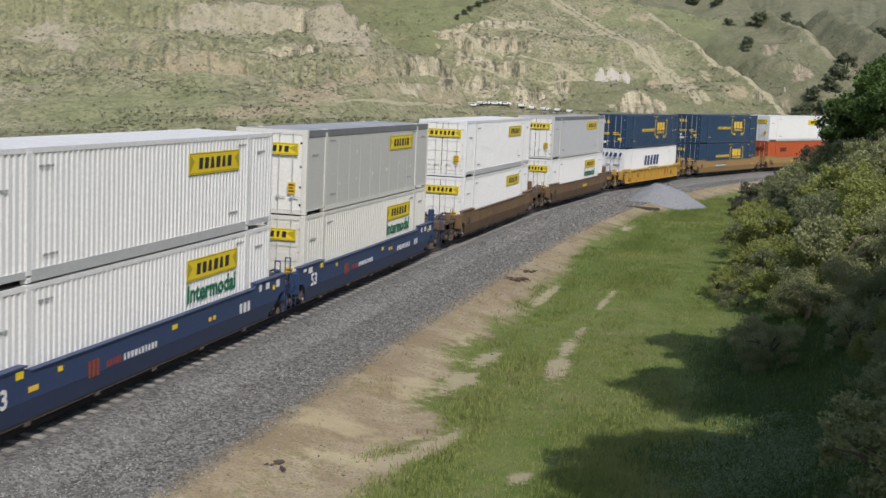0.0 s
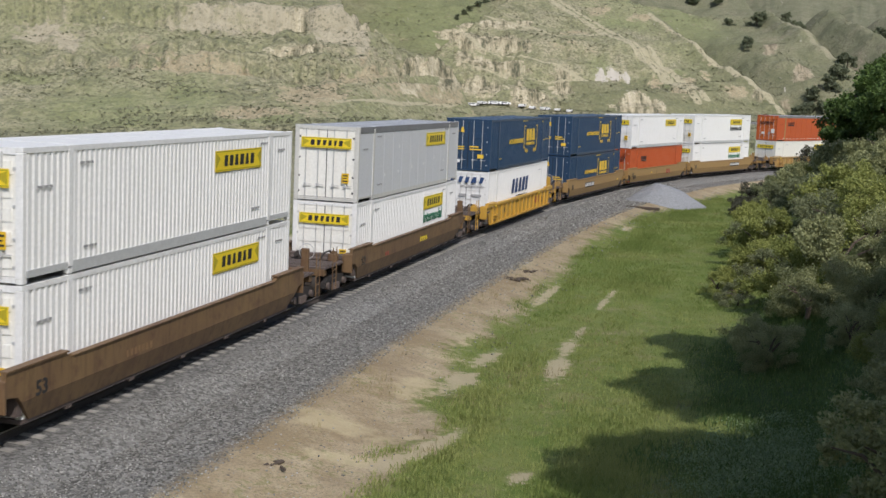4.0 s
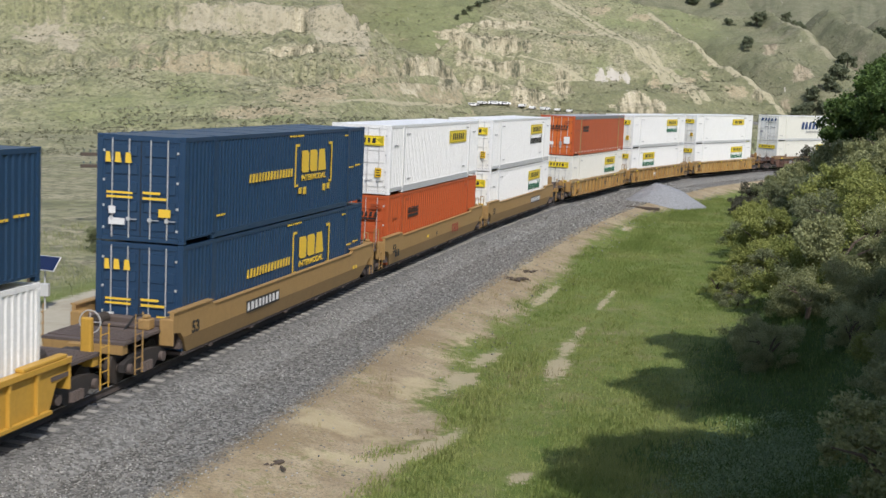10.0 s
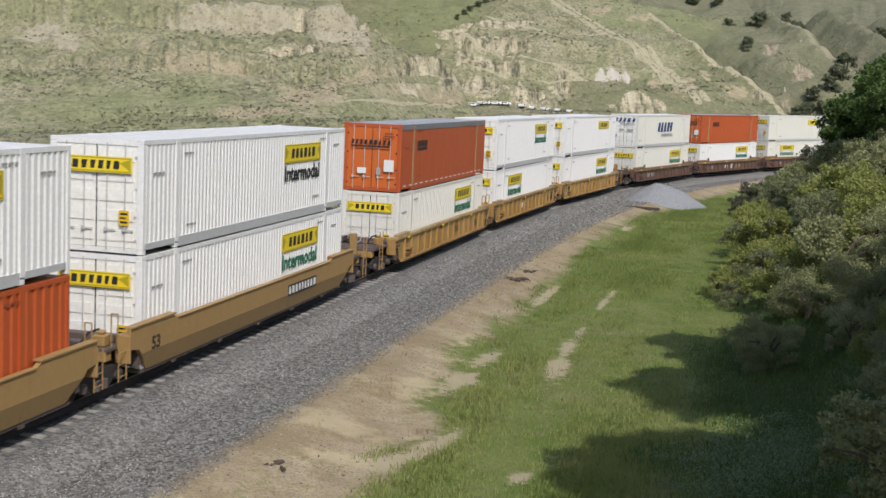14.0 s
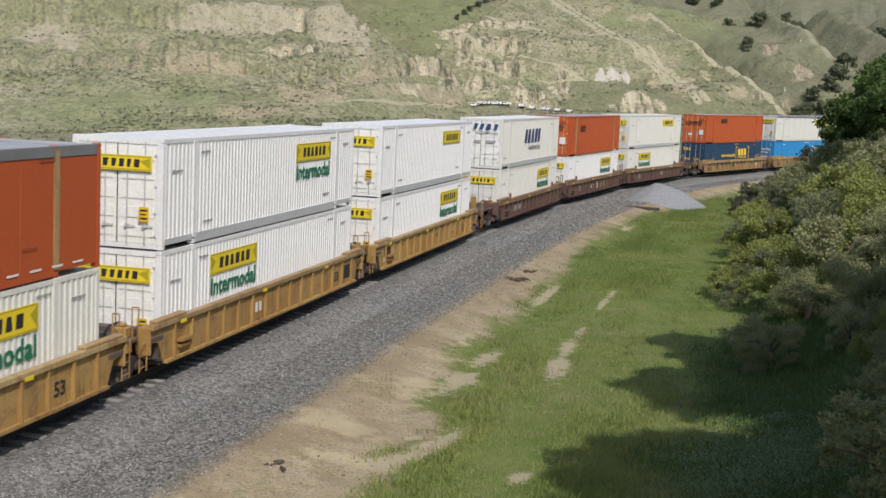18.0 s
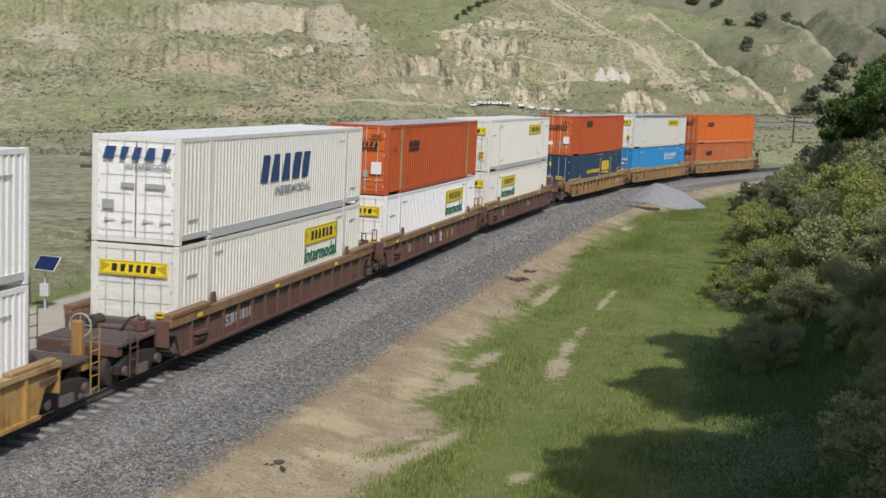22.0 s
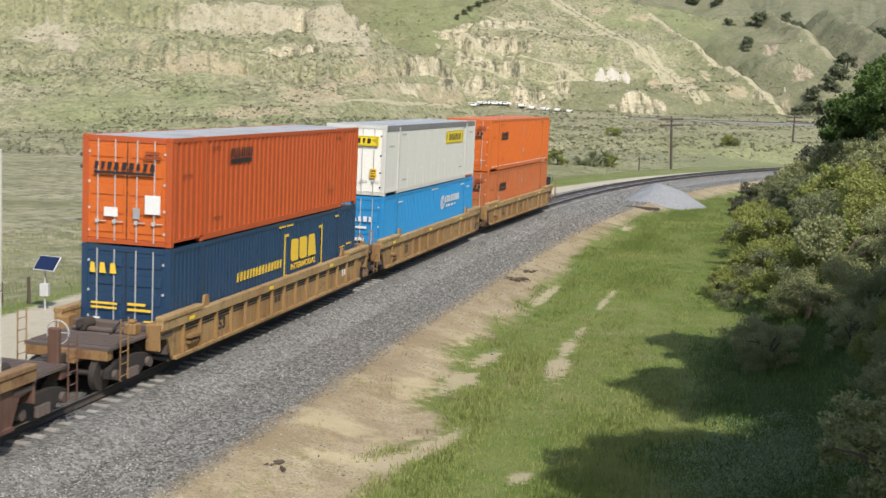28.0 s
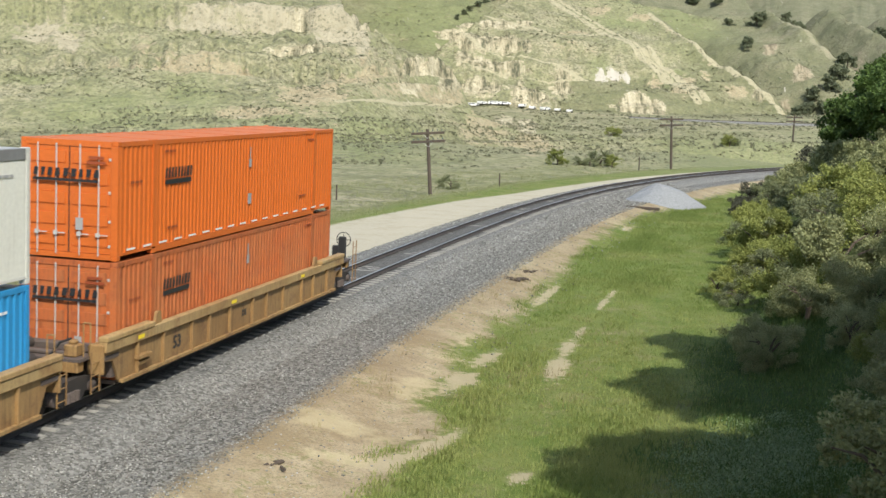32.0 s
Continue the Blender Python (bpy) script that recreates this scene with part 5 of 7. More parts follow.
            part("ladder", shared("ladder_%s" % joint, lambda: ladder_mesh(1.55 if joint == "coupler" else 1.0), paint), paint, end, at=Matrix.Translation((long - 0.3, sy * 1.4, 0.32)))
        part("brake_cylinder", shared("brake_cylinder", lambda: bar(bar(bmesh.new(), (8.9, -0.55, 1.3), (9.4, -0.55, 1.3), 0.16, 12), (9.4, -0.55, 1.3), (9.5, -0.55, 1.3), 0.05, 8), TRUCK), TRUCK, end)
        part("pipe_loop", shared("pipe_loop", lambda: bar(bar(bar(bmesh.new(), (8.8, 0.5, 1.15), (9.0, 0.62, 1.5), 0.03), (9.0, 0.62, 1.5), (9.3, 0.5, 1.45), 0.03), (9.3, 0.5, 1.45), (9.45, 0.3, 1.12), 0.03), DARK), DARK, end)
        part("valve_box", shared("valve_box", lambda: boxes((9.0, 9.35, 0.62, 0.95, 1.13, 1.42), (9.08, 9.28, 0.7, 0.88, 1.42, 1.52), bevel=0.03), paint), paint, end)
        if joint == "coupler":
            plank = shared("walkway_bar", lambda: boxes((-0.035, 0.035, -1.1, 1.1, 1.13, 1.165)), DECK)
            for q in range(9):
                part("walkway_bar", plank, DECK, end, at=(9.72 + q * 0.14, 0, 0))
            part("coupler", shared("coupler", lambda: boxes((11.0, 11.65, -0.12, 0.12, 0.74, 0.98), (11.55, 11.85, -0.2, 0.14, 0.70, 1.02), (11.7, 11.88, -0.26, -0.1, 0.72, 1.0), bevel=0.03), TRUCK), TRUCK, end)
        if joint == "coupler" and sx > 0:
            part("brake_stand", shared("brake_stand", lambda: boxes((10.85, 11.02, -1.0, -0.72, 1.1, 1.98), bevel=0.03), end_paint or paint), end_paint or paint, end)
            part("brake_wheel", shared("brake_wheel", brake_wheel_mesh, end_paint or STEEL), end_paint or STEEL, end, at=Matrix.Translation((11.08, -0.86, 1.85)) @ Matrix.Rotation(radians(90), 4, "Z"))
        if joint == "coupler":
            part("air_hose", shared("air_hose", lambda: bar(bar(bmesh.new(), (11.1, -0.4, 0.85), (11.4, -0.36, 0.45), 0.03), (11.4, -0.36, 0.45), (11.8, -0.3, 0.42), 0.03), DARK), DARK, end)
        else:
            part("joint_casting", shared("joint_casting", lambda: bar(boxes((9.3, 9.75, -0.25, 0.25, 0.8, 1.1), bevel=0.04), (9.85, 0, 0.82), (9.85, 0, 1.08), 0.3, 14), TRUCK), TRUCK, end)
    truck_under(car, -9.9, wheels)
    if rear == "coupler":
        truck_under(car, 9.9, wheels)
    return car


# upper and lower container, car, ends; s of the middle at the start
W_L, G_L = "white corrugated container with a yellow sign, on a well car", "white corrugated container with yellow sign and green lettering"
O_L, N_L = "orange corrugated container with black marks", "navy blue container with yellow marks"


def jb(words_="", paint=None, style="fine", roof=None, rail=True):
    return (paint or WHITE, style, "yellow " + words_, G_L if words_ else W_L, roof, WHITE_DOOR if paint is None else None, None, RAIL_LIGHT if rail else None)


TRAIN = (
    (0.04, jb(), jb("words", rail=False), (CAR_BLUE, "smooth", "dark blue smooth-sided well car"), "coupler", "joint"),
    (19.41, (GREY, "flat", "yellow", "grey riveted aluminium container with a yellow sign", ROOF_GREY, WHITE_DOOR, CREAM, None), jb("words", CREAM, rail=False), (CAR_BLUE, "smooth", "dark blue smooth-sided well car"), "joint", "coupler"),
    (43.22, jb(), jb("", rail=False), (CAR_BROWN, "smooth", "brown smooth-sided well car"), "coupler", "coupler"),
    (66.68, (GREY_LIGHT, "flat", "yellow", "grey riveted aluminium container with a yellow sign", ROOF_GREY, WHITE_DOOR, GREY, None), jb("words", rail=False), (CAR_BROWN, "smooth", "brown smooth-sided well car"), "coupler", "coupler"),
    (90.35, (NAVY, "fine", "navy", N_L), (WHITE, "fine", "blue", "white corrugated container with blue slanted marks"), (CAR_YELLOW, "ribs", "bright yellow ribbed well car"), "coupler", "coupler"),
    (113.75, (NAVY, "fine", "navy", N_L), (NAVY, "fine", "navy", N_L), (CAR_TAN, "smooth", "tan smooth-sided well car"), "coupler", "joint"),
    (133.59, jb("", WHITE), (RUST_ORANGE, "ribs", "orange", "faded orange corrugated container"), (CAR_TAN, "smooth", "tan smooth-sided well car"), "joint", "joint"),
    (153.30, jb("words black"), jb("words", rail=False), (CAR_TAN, "smooth", "tan smooth-sided well car"), "joint", "coupler"),
    (177.16, (RUST_ORANGE, "flat", "orange", "orange smooth container with a grey roof", ROOF_GREY, ORANGE, CAR_OCHRE, None), jb("words", CREAM, rail=False), (CAR_OCHRE, "ribs", "ochre ribbed well car"), "coupler", "joint"),
    (196.60, jb("words"), jb("words near", rail=False), (CAR_OCHRE, "ribs", "ochre ribbed well car"), "joint", "joint"),
    (216.48, jb(), jb("words", rail=False), (CAR_OCHRE, "ribs", "ochre ribbed well car"), "joint", "coupler"),
    (240.07, (CREAM, "fine", "blue", "off-white corrugated container with blue slanted marks", WHITE, WHITE_DOOR, None, RAIL_LIGHT), jb("words", CREAM, rail=False), (CAR_DARK, "chord", "dark brown well car with ribbed sides"), "coupler", "joint"),
    (259.95, (RUST_ORANGE, "ribs", "orange", "orange corrugated container with a grey roof", ROOF_GREY, ORANGE, CAR_OCHRE, None), jb("words", rail=False), (CAR_DARK, "chord", "dark brown well car with ribbed sides"), "joint", "joint"),
    (279.48, jb("", CREAM), jb("words near", CREAM, rail=False), (CAR_DARK, "chord", "dark brown well car with ribbed sides"), "joint", "coupler"),
    (303.59, (RUST_ORANGE, "ribs", "orange", "orange corrugated container with a grey roof", ROOF_GREY, ORANGE, None, None), (NAVY, "fine", "navy", N_L), (CAR_RUST, "chord", "rusty ochre well car with ribbed sides"), "coupler", "joint"),
    (323.51, (CREAM, "flat", "yellow", "off-white riveted container with a yellow sign", ROOF_GREY, WHITE_DOOR, GREY, None), (AZURE, "fine", "azure", "bright blue corrugated container with white marks"), (CAR_RUST, "chord", "rusty ochre well car with ribbed sides"), "joint", "joint"),
    (343.55, (ORANGE, "fine", "orange", "bright orange corrugated container with black marks", ORANGE, ORANGE, None, None), (ORANGE_DUSTY, "fine", "orange", "dusty orange corrugated container with black marks"), (CAR_RUST, "chord", "rusty ochre well car with ribbed sides, last of the train"), "joint", "coupler"),
)
def car_marks(car, kind, rows):
    """Word marks and number boards on the flank towards the verge: x, z, width, height, number of blocks, ink, board or None."""
    y = {"smooth": -1.492, "chord": -1.462, "ribs": -1.462}[kind]
    for i, (x, z, w, h, n, ink, board) in enumerate(rows):
        at = Matrix.Translation((x, y, z))
        if board:
            part("number_board", shared("number_board_%.1f" % w, lambda: boxes((-w / 2 - 0.08, w / 2 + 0.08, -0.004, 0, -h / 2 - 0.06, h / 2 + 0.06)), board), board, car, at=at)
            at = Matrix.Translation((x, y - 0.004, z))
        blocks("mark_block", "car_mark_%d_%.2f_%.2f" % (n, w, h), n + 3, n, w, h, ink, car, at)


SPEED, GAIN = 10.332, 0.0136
LOWER_Z, UPPER_Z = 0.355, 3.274
CAR_MARKS = {
    0.04: ((-2.6, 0.95, 0.7, 0.16, 5, RED_INK, None), (-1.2, 0.95, 1.8, 0.16, 10, WHITE_INK, None), (-3.6, 0.97, 0.5, 0.4, 3, RUST_INK, None), (5.6, 1.0, 0.8, 0.3, 3, WHITE_INK, None), (3.2, 1.05, 0.5, 0.12, 2, YELLOW_INK, None), (-6.2, 1.05, 0.4, 0.12, 1, YELLOW_INK, None)),
    19.41: ((-2.9, 0.95, 0.7, 0.16, 5, RED_INK, None), (-1.5, 0.95, 1.8, 0.16, 10, WHITE_INK, None), (-3.9, 0.97, 0.5, 0.4, 3, RUST_INK, None), (3.9, 1.0, 2.0, 0.2, 9, WHITE_INK, None), (5.9, 1.0, 0.5, 0.24, 2, WHITE_INK, None), (1.9, 1.1, 0.5, 0.12, 2, YELLOW_INK, None)),
    43.22: ((-3.0, 1.0, 1.4, 0.18, 7, CHORD_BROWN, None),),
    66.68: ((1.4, 1.0, 1.2, 0.2, 4, SIGN_YELLOW, None), (-4.4, 0.95, 0.5, 0.16, 2, RED_INK, None)),
    90.35: ((4.4, 0.92, 1.1, 0.42, 3, RED_INK, None), (-4.4, 0.9, 0.7, 0.3, 3, BLACK_INK, None)),
    113.75: ((-2.6, 0.98, 2.6, 0.24, 9, WHITE_INK, BLACK_INK), (6.8, 0.9, 0.5, 0.12, 2, YELLOW_INK, None)),
    133.59: ((3.0, 0.95, 1.2, 0.42, 3, RED_INK, None), (-0.6, 1.0, 0.16, 0.2, 1, BLACK_INK, None), (-2.2, 1.02, 0.35, 0.12, 1, YELLOW_INK, None), (-7.2, 0.8, 0.6, 0.3, 2, BLACK_INK, None)),
    153.30: ((3.4, 0.98, 2.6, 0.24, 9, WHITE_INK, BLACK_INK),),
    177.16: ((2.0, 0.85, 0.9, 0.3, 3, BLACK_INK, None),),
    196.60: ((-1.6, 0.85, 0.5, 0.3, 2, WHITE_INK, None), (7.3, 0.85, 0.8, 0.5, 1, BLACK_INK, None)),
    216.48: ((-7.3, 0.85, 0.9, 0.6, 1, BLACK_INK, None), (-7.6, 0.7, 0.4, 0.2, 2, WHITE_INK, None), (1.0, 0.9, 0.7, 0.2, 4, BLACK_INK, None),),
    240.07: ((-4.0, 0.82, 1.5, 0.3, 6, GREY_INK, None), (-2.4, 1.34, 1.6, 0.14, 8, GREY_INK, None)),
    259.95: ((2.3, 0.82, 1.3, 0.5, 3, CHORD_TAN, None), (0.3, 0.8, 0.7, 0.5, 3, WHITE_INK, None), (-1.1, 0.8, 0.8, 0.3, 5, WHITE_INK, None)),
    279.48: ((2.0, 0.85, 0.8, 0.3, 4, GREY_INK, None),),
    303.59: ((6.4, 0.85, 0.6, 0.25, 3, WHITE_INK, None), (-0.5, 0.85, 0.5, 0.2, 2, BLACK_INK, None)),
    343.55: ((-0.3, 0.85, 0.3, 0.2, 2, BLACK_INK, None),),
}
ROLLING, WHEELS = [], []
for s0, upper, lower, (paint, kind, label), front, rear in TRAIN:
    chord = {CAR_DARK: CHORD_BROWN, CAR_RUST: CHORD_TAN, CAR_OCHRE: CHORD_TAN}.get(paint, paint)
    car = well_car(paint, kind, label, front, rear, WHEELS, chord=chord, slots=paint is CAR_DARK or s0 == 303.59, end_paint=DARK if s0 > 343 else None)
    car_marks(car, kind, CAR_MARKS.get(s0, ()))
    if s0 > 343:
        lamp = part("end_marker", shared("end_marker", lambda: boxes((11.86, 12.06, -0.42, -0.14, 0.95, 1.5), bevel=0.03), DARK), DARK, car, "black end-of-train box")
        part("marker_disc", shared("marker_disc", lambda: bar(bmesh.new(), (12.06, -0.28, 1.38), (12.09, -0.28, 1.38), 0.09, 14), SIGN_YELLOW), SIGN_YELLOW, lamp)
    ROLLING += [(car, s0, 0.0), (container(*lower), s0, LOWER_Z), (container(*upper), s0, UPPER_Z)]


def motions():
    """The train rolls along the line; the wheels turn with it."""
    times = [k * 0.5 for k in range(65)]
    for thing, s0, up in ROLLING:
        lift = Matrix.Translation((0, 0, up))
        walk(thing, [(t, track_pose(s0 - SPEED * t - 0.5 * GAIN * t * t) @ lift) for t in times])
    ticks = [k / 30 for k in range(961)]
    for wheel, x in WHEELS:
        walk(wheel, [(t, Matrix.Translation((x, 0, WHEEL_R)) @ Matrix.Rotation(-(SPEED * t + 0.5 * GAIN * t * t) / WHEEL_R, 4, "Y")) for t in ticks])


# ---- plants ----
def tone_of(t):
    n = t.nodes.new("ShaderNodeAttribute")
    n.attribute_name = "tone"
    return n.outputs["Fac"]


def leaf_material(name, dark, light, rough=0.6):
    m, t, b = nodes_of(name)
    geo = t.nodes.new("ShaderNodeNewGeometry")
    info = t.nodes.new("ShaderNodeObjectInfo")
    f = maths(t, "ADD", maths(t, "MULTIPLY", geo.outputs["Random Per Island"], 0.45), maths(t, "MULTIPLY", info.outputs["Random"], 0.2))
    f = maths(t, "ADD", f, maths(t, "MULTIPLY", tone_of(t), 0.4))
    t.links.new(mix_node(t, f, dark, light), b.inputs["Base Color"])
    b.inputs["Roughness"].default_value = rough
    b.inputs["Specular IOR Level"].default_value = 0.25
    thin = t.nodes.new("ShaderNodeBsdfTranslucent")
    thin.inputs["Color"].default_value = (*[c * 1.1 for c in light], 1)
    mix = t.nodes.new("ShaderNodeMixShader")
    mix.inputs[0].default_value = 0.22
    t.links.new(b.outputs[0], mix.inputs[1])
    t.links.new(thin.outputs[0], mix.inputs[2])
    t.links.new(mix.outputs[0], t.nodes["Material Output"].inputs["Surface"])
    return m


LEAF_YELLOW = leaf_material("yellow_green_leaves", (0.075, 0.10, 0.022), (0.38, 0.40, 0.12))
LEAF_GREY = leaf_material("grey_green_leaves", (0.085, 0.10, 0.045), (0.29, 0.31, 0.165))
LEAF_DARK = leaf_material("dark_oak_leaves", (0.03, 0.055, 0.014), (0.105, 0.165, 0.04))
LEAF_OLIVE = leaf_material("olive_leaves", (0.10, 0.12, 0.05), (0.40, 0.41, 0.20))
# leaf colour darkened to stand for the shade on the far bank
LEAF_SHADED = leaf_material("shade_darkened_leaves", (0.035, 0.038, 0.026), (0.11, 0.11, 0.075))
# far oaks: leaf colour paled to stand in for haze
LEAF_FAR = leaf_material("haze_tinted_oak_leaves", (0.10, 0.12, 0.07), (0.22, 0.24, 0.145))
LEAF_PALE = leaf_material("pale_sage_leaves", (0.13, 0.19, 0.085), (0.30, 0.38, 0.20))
LEAF_SCRUB = leaf_material("dry_scrub", (0.14, 0.145, 0.09), (0.29, 0.28, 0.185))
GRASS_BLADE = leaf_material("spring_grass_blades", (0.08, 0.16, 0.022), (0.31, 0.335, 0.115))
SHADE_BLADE = leaf_material("shade_dark_grass_blades", (0.06, 0.115, 0.03), (0.18, 0.24, 0.08))
ROUGH_BLADE = leaf_material("rough_olive_grass", (0.17, 0.20, 0.075), (0.38, 0.38, 0.20))
DRY_BLADE = leaf_material("dry_grass_blades", (0.24, 0.20, 0.10), (0.42, 0.36, 0.20))
BARK = painted("grey_brown_bark", (0.10, 0.075, 0.055), 0.9, dirt=0.4, streak=False)


def quad_leaves(centres, size, rng, spread=0.9, tall=1.0):
    """Small four-cornered leaves at the centres, each turned at random."""
    n = len(centres)
    a = rng.normal(size=(n, 3))
    a /= np.linalg.norm(a, axis=1)[:, None]
    c = np.cross(a, rng.normal(size=(n, 3)))
    c /= np.linalg.norm(c, axis=1)[:, None]
    s = (size * rng.uniform(0.55, 1.25, n))[:, None]
    a, c = a * s, c * s * 0.6
    a[:, 2] *= tall
    xyz = np.stack([centres - a, centres + c, centres + a, centres - c], 1).reshape(-1, 3)
    return xyz, np.arange(4 * n).reshape(n, 4)


def tri_leaves(centres, size, rng):
    """Small pointed leaves at the centres, each turned at random."""
    n = len(centres)
    a = rng.normal(size=(n, 3))
    a /= np.linalg.norm(a, axis=1)[:, None]
    c = np.cross(a, rng.normal(size=(n, 3)))
    c /= np.linalg.norm(c, axis=1)[:, None]
    s = (size * rng.uniform(0.6, 1.4, n))[:, None]
    xyz = np.stack([centres + a * s * 1.2, centres - a * s * 0.5 + c * s * 0.75, centres - a * s * 0.5 - c * s * 0.75], 1).reshape(-1, 3)
    return xyz, np.arange(3 * n).reshape(n, 3)


def crown_mesh(name, seed, mat, radius, height, lobes, leaves, size, low=0.15):
    """A crown of uneven sprays set round a dome: flat-topped tufts of leaves, painted lighter on top, and gaps between.
    """
    rng = np.random.RandomState(seed)
    pts, tones = [], []
    lean = rng.uniform(-0.3, 0.3, 2) * radius
    for k in range(lobes):
        a, h = rng.uniform(0, math.tau), rng.uniform(0, 1) ** (1.15 if low < 0.3 else 0.7)
        ring = radius * math.sqrt(max(0.05, 1 - (h - 0.25) ** 2 * 1.4)) * rng.uniform(0.4, 1.02) * (1 + 0.22 * math.sin(3 * a + seed))
        c = np.array((math.cos(a) * ring + lean[0] * h, math.sin(a) * ring + lean[1] * h, height * (low + (0.9 - low) * h)))
        main, share = radius * rng.uniform(0.20, 0.42), rng.uniform(0.0, 0.75)
        sprays = rng.randint(5, 9)
        for _ in range(sprays):
            d = rng.normal(size=3)
            d /= np.linalg.norm(d)
            d[2] = abs(d[2]) if rng.rand() < 0.75 else d[2]
            sc = c + d * main * rng.uniform(0.45, 1.0)
            sr = main * rng.uniform(0.28, 0.6)
            n = max(8, int(leaves * (sr / radius) ** 2 / (lobes * 0.115)))
            u = rng.normal(size=(n, 3))
            u /= np.linalg.norm(u, axis=1)[:, None]
            u *= (rng.rand(n) ** 0.45)[:, None]
            q = sc + u * sr * np.array((1.1, 1.1, 0.72)) + np.array((0, 0, 0.25)) * sr * (rng.rand(n, 1) ** 3) * 2
            pts.append(q)
            # random share per tuft, plus painted light: spray tops lighter, undersides darker
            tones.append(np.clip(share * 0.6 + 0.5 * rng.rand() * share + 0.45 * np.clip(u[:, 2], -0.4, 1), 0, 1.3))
    xyz, f = tri_leaves(np.concatenate(pts), size, rng)
    xyz[:, 2] = np.maximum(xyz[:, 2], 0.05)
    me = sheet(name, xyz, f, mat, smooth=False)
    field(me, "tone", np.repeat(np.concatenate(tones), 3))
    return me


def limb_mesh(seed, mat, height, radius, r0, forks=5):
    rng = random.Random(seed)
    bm = bmesh.new()
    top = Vector((rng.uniform(-0.2, 0.2), rng.uniform(-0.2, 0.2), height * 0.45))
    bar(bm, (0, 0, -0.4), top, r0, 7, r0 * 0.7)
    for k in range(forks):
        a = k * math.tau / forks + rng.uniform(-0.4, 0.4)
        e = Vector((math.cos(a) * radius * 0.6, math.sin(a) * radius * 0.6, height * rng.uniform(0.6, 0.85)))
        start = top * rng.uniform(0.5, 1.0)
        mid = start.lerp(e, 0.5) + Vector((0, 0, 0.1 * height))
        bar(bm, start, mid, r0 * 0.5, 5, r0 * 0.35)
        bar(bm, mid, e, r0 * 0.35, 5, r0 * 0.12)
    return bm


def height_at(x, y):
    return float(terrain(np.array([x], float), np.array([y], float))[0][0])


PROTO = {}


def plant(name, kind, x, y, scale, turn, label, category, group):
    """A bush or tree: wood and crown, built once for each kind."""
    if kind not in PROTO:
        shape, seed, mat, radius, height, lobes, leaves, size = kind
        wood = mesh_of("limbs", limb_mesh(seed, BARK, height, radius, 0.05 * height, 5), BARK)
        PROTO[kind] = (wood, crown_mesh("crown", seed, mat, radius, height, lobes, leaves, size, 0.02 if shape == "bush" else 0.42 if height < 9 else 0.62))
    wood, crown = PROTO[kind]
    root = tagged(new(name), label, category, group=group)
    x, y, z, k = stand(x, y)
    scale *= k
    root.matrix_basis = Matrix.LocRotScale((x, y, z - 0.05), Euler((0, 0, turn)), (scale, scale, scale * (0.9 + 0.2 * ((turn * 7) % 1))))
    part("trunk", wood, BARK, root)
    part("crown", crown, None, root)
    return root


YB = [("bush", 51 + k, LEAF_YELLOW, 1.5, 2.0, 20, 11000, 0.040) for k in range(3)]
GB = [("bush", 61 + k, LEAF_GREY, 1.5, 1.8, 18, 10000, 0.038) for k in range(3)]
DB = [("bush", 71 + k, LEAF_OLIVE, 1.5, 2.0, 18, 11000, 0.042) for k in range(2)]
KB = [("bush", 91 + k, LEAF_SHADED, 1.5, 1.9, 20, 9000, 0.045) for k in range(2)]
YN = [("bush", 56, LEAF_YELLOW, 1.5, 2.0, 22, 24000, 0.026)]
DN = [("bush", 76 + k, LEAF_OLIVE, 1.5, 2.0, 22, 24000, 0.026) for k in range(2)]
OAK = [("tree", 81 + k, LEAF_DARK, 2.6, 6.0, 46, 16000, 0.10) for k in range(2)]
B_Y, B_G, B_D = "dense yellow-green chaparral bush on the bank", "grey-green chaparral bush on the bank", "dark green bush in shade on the bank"
rng = random.Random(5)
# the front row, by hand: x, y, scale, kind
FRONT = ((12.5, 54.9, 0.62, "g"), (10.5, 41.4, 0.8, "d"), (10.9, 44.6, 0.62, "d"), (13.3, 47.6, 1.15, "d"), (15.2, 49.8, 1.3, "d"), (14.2, 52.6, 1.1, "y"), (13.2, 41.4, 0.72, "d"), (14.6, 43.6, 1.0, "d"), (11.5, 29.9, 0.85, "d"), (12.4, 34.2, 0.8, "d"), (12.9, 36.6, 0.85, "y"), (17.4, 53.0, 1.4, "y"), (17.0, 46.5, 1.4, "d"), (15.6, 39.5, 1.1, "d"), (14.3, 57.6, 0.95, "g"), (12.2, 57.5, 0.62, "y"), (13.9, 59.5, 0.95, "y"), (15.6, 63.5, 1.25, "y"), (16.4, 68.0, 1.1, "g"), (17.7, 72.5, 1.2, "y"), (17.0, 64.0, 1.4, "g"), (18.8, 79.0, 1.0, "y"), (21.9, 88.0, 1.2, "g"), (26.2, 101.0, 1.15, "y"), (29.3, 108.0, 1.3, "g"), (23.9, 93.0, 1.2, "d"), (33.6, 112.0, 1.3, "y"), (18.7, 57.0, 1.5, "y"))
for x, y, sc, k in FRONT:
    kind, label = {"y": (YB, B_Y), "g": (GB, B_G), "d": (DB, B_D)}[k]
    if y < 48:
        kind = YN if k == "y" else DN
    plant("bush", rng.choice(kind), x, y, sc, rng.uniform(0, 6.2), label if k != "g" or y > 48 else B_D, "bush", "bushes on the bank")
# the bank behind them
taken = [(x, y) for x, y, _, _ in FRONT]
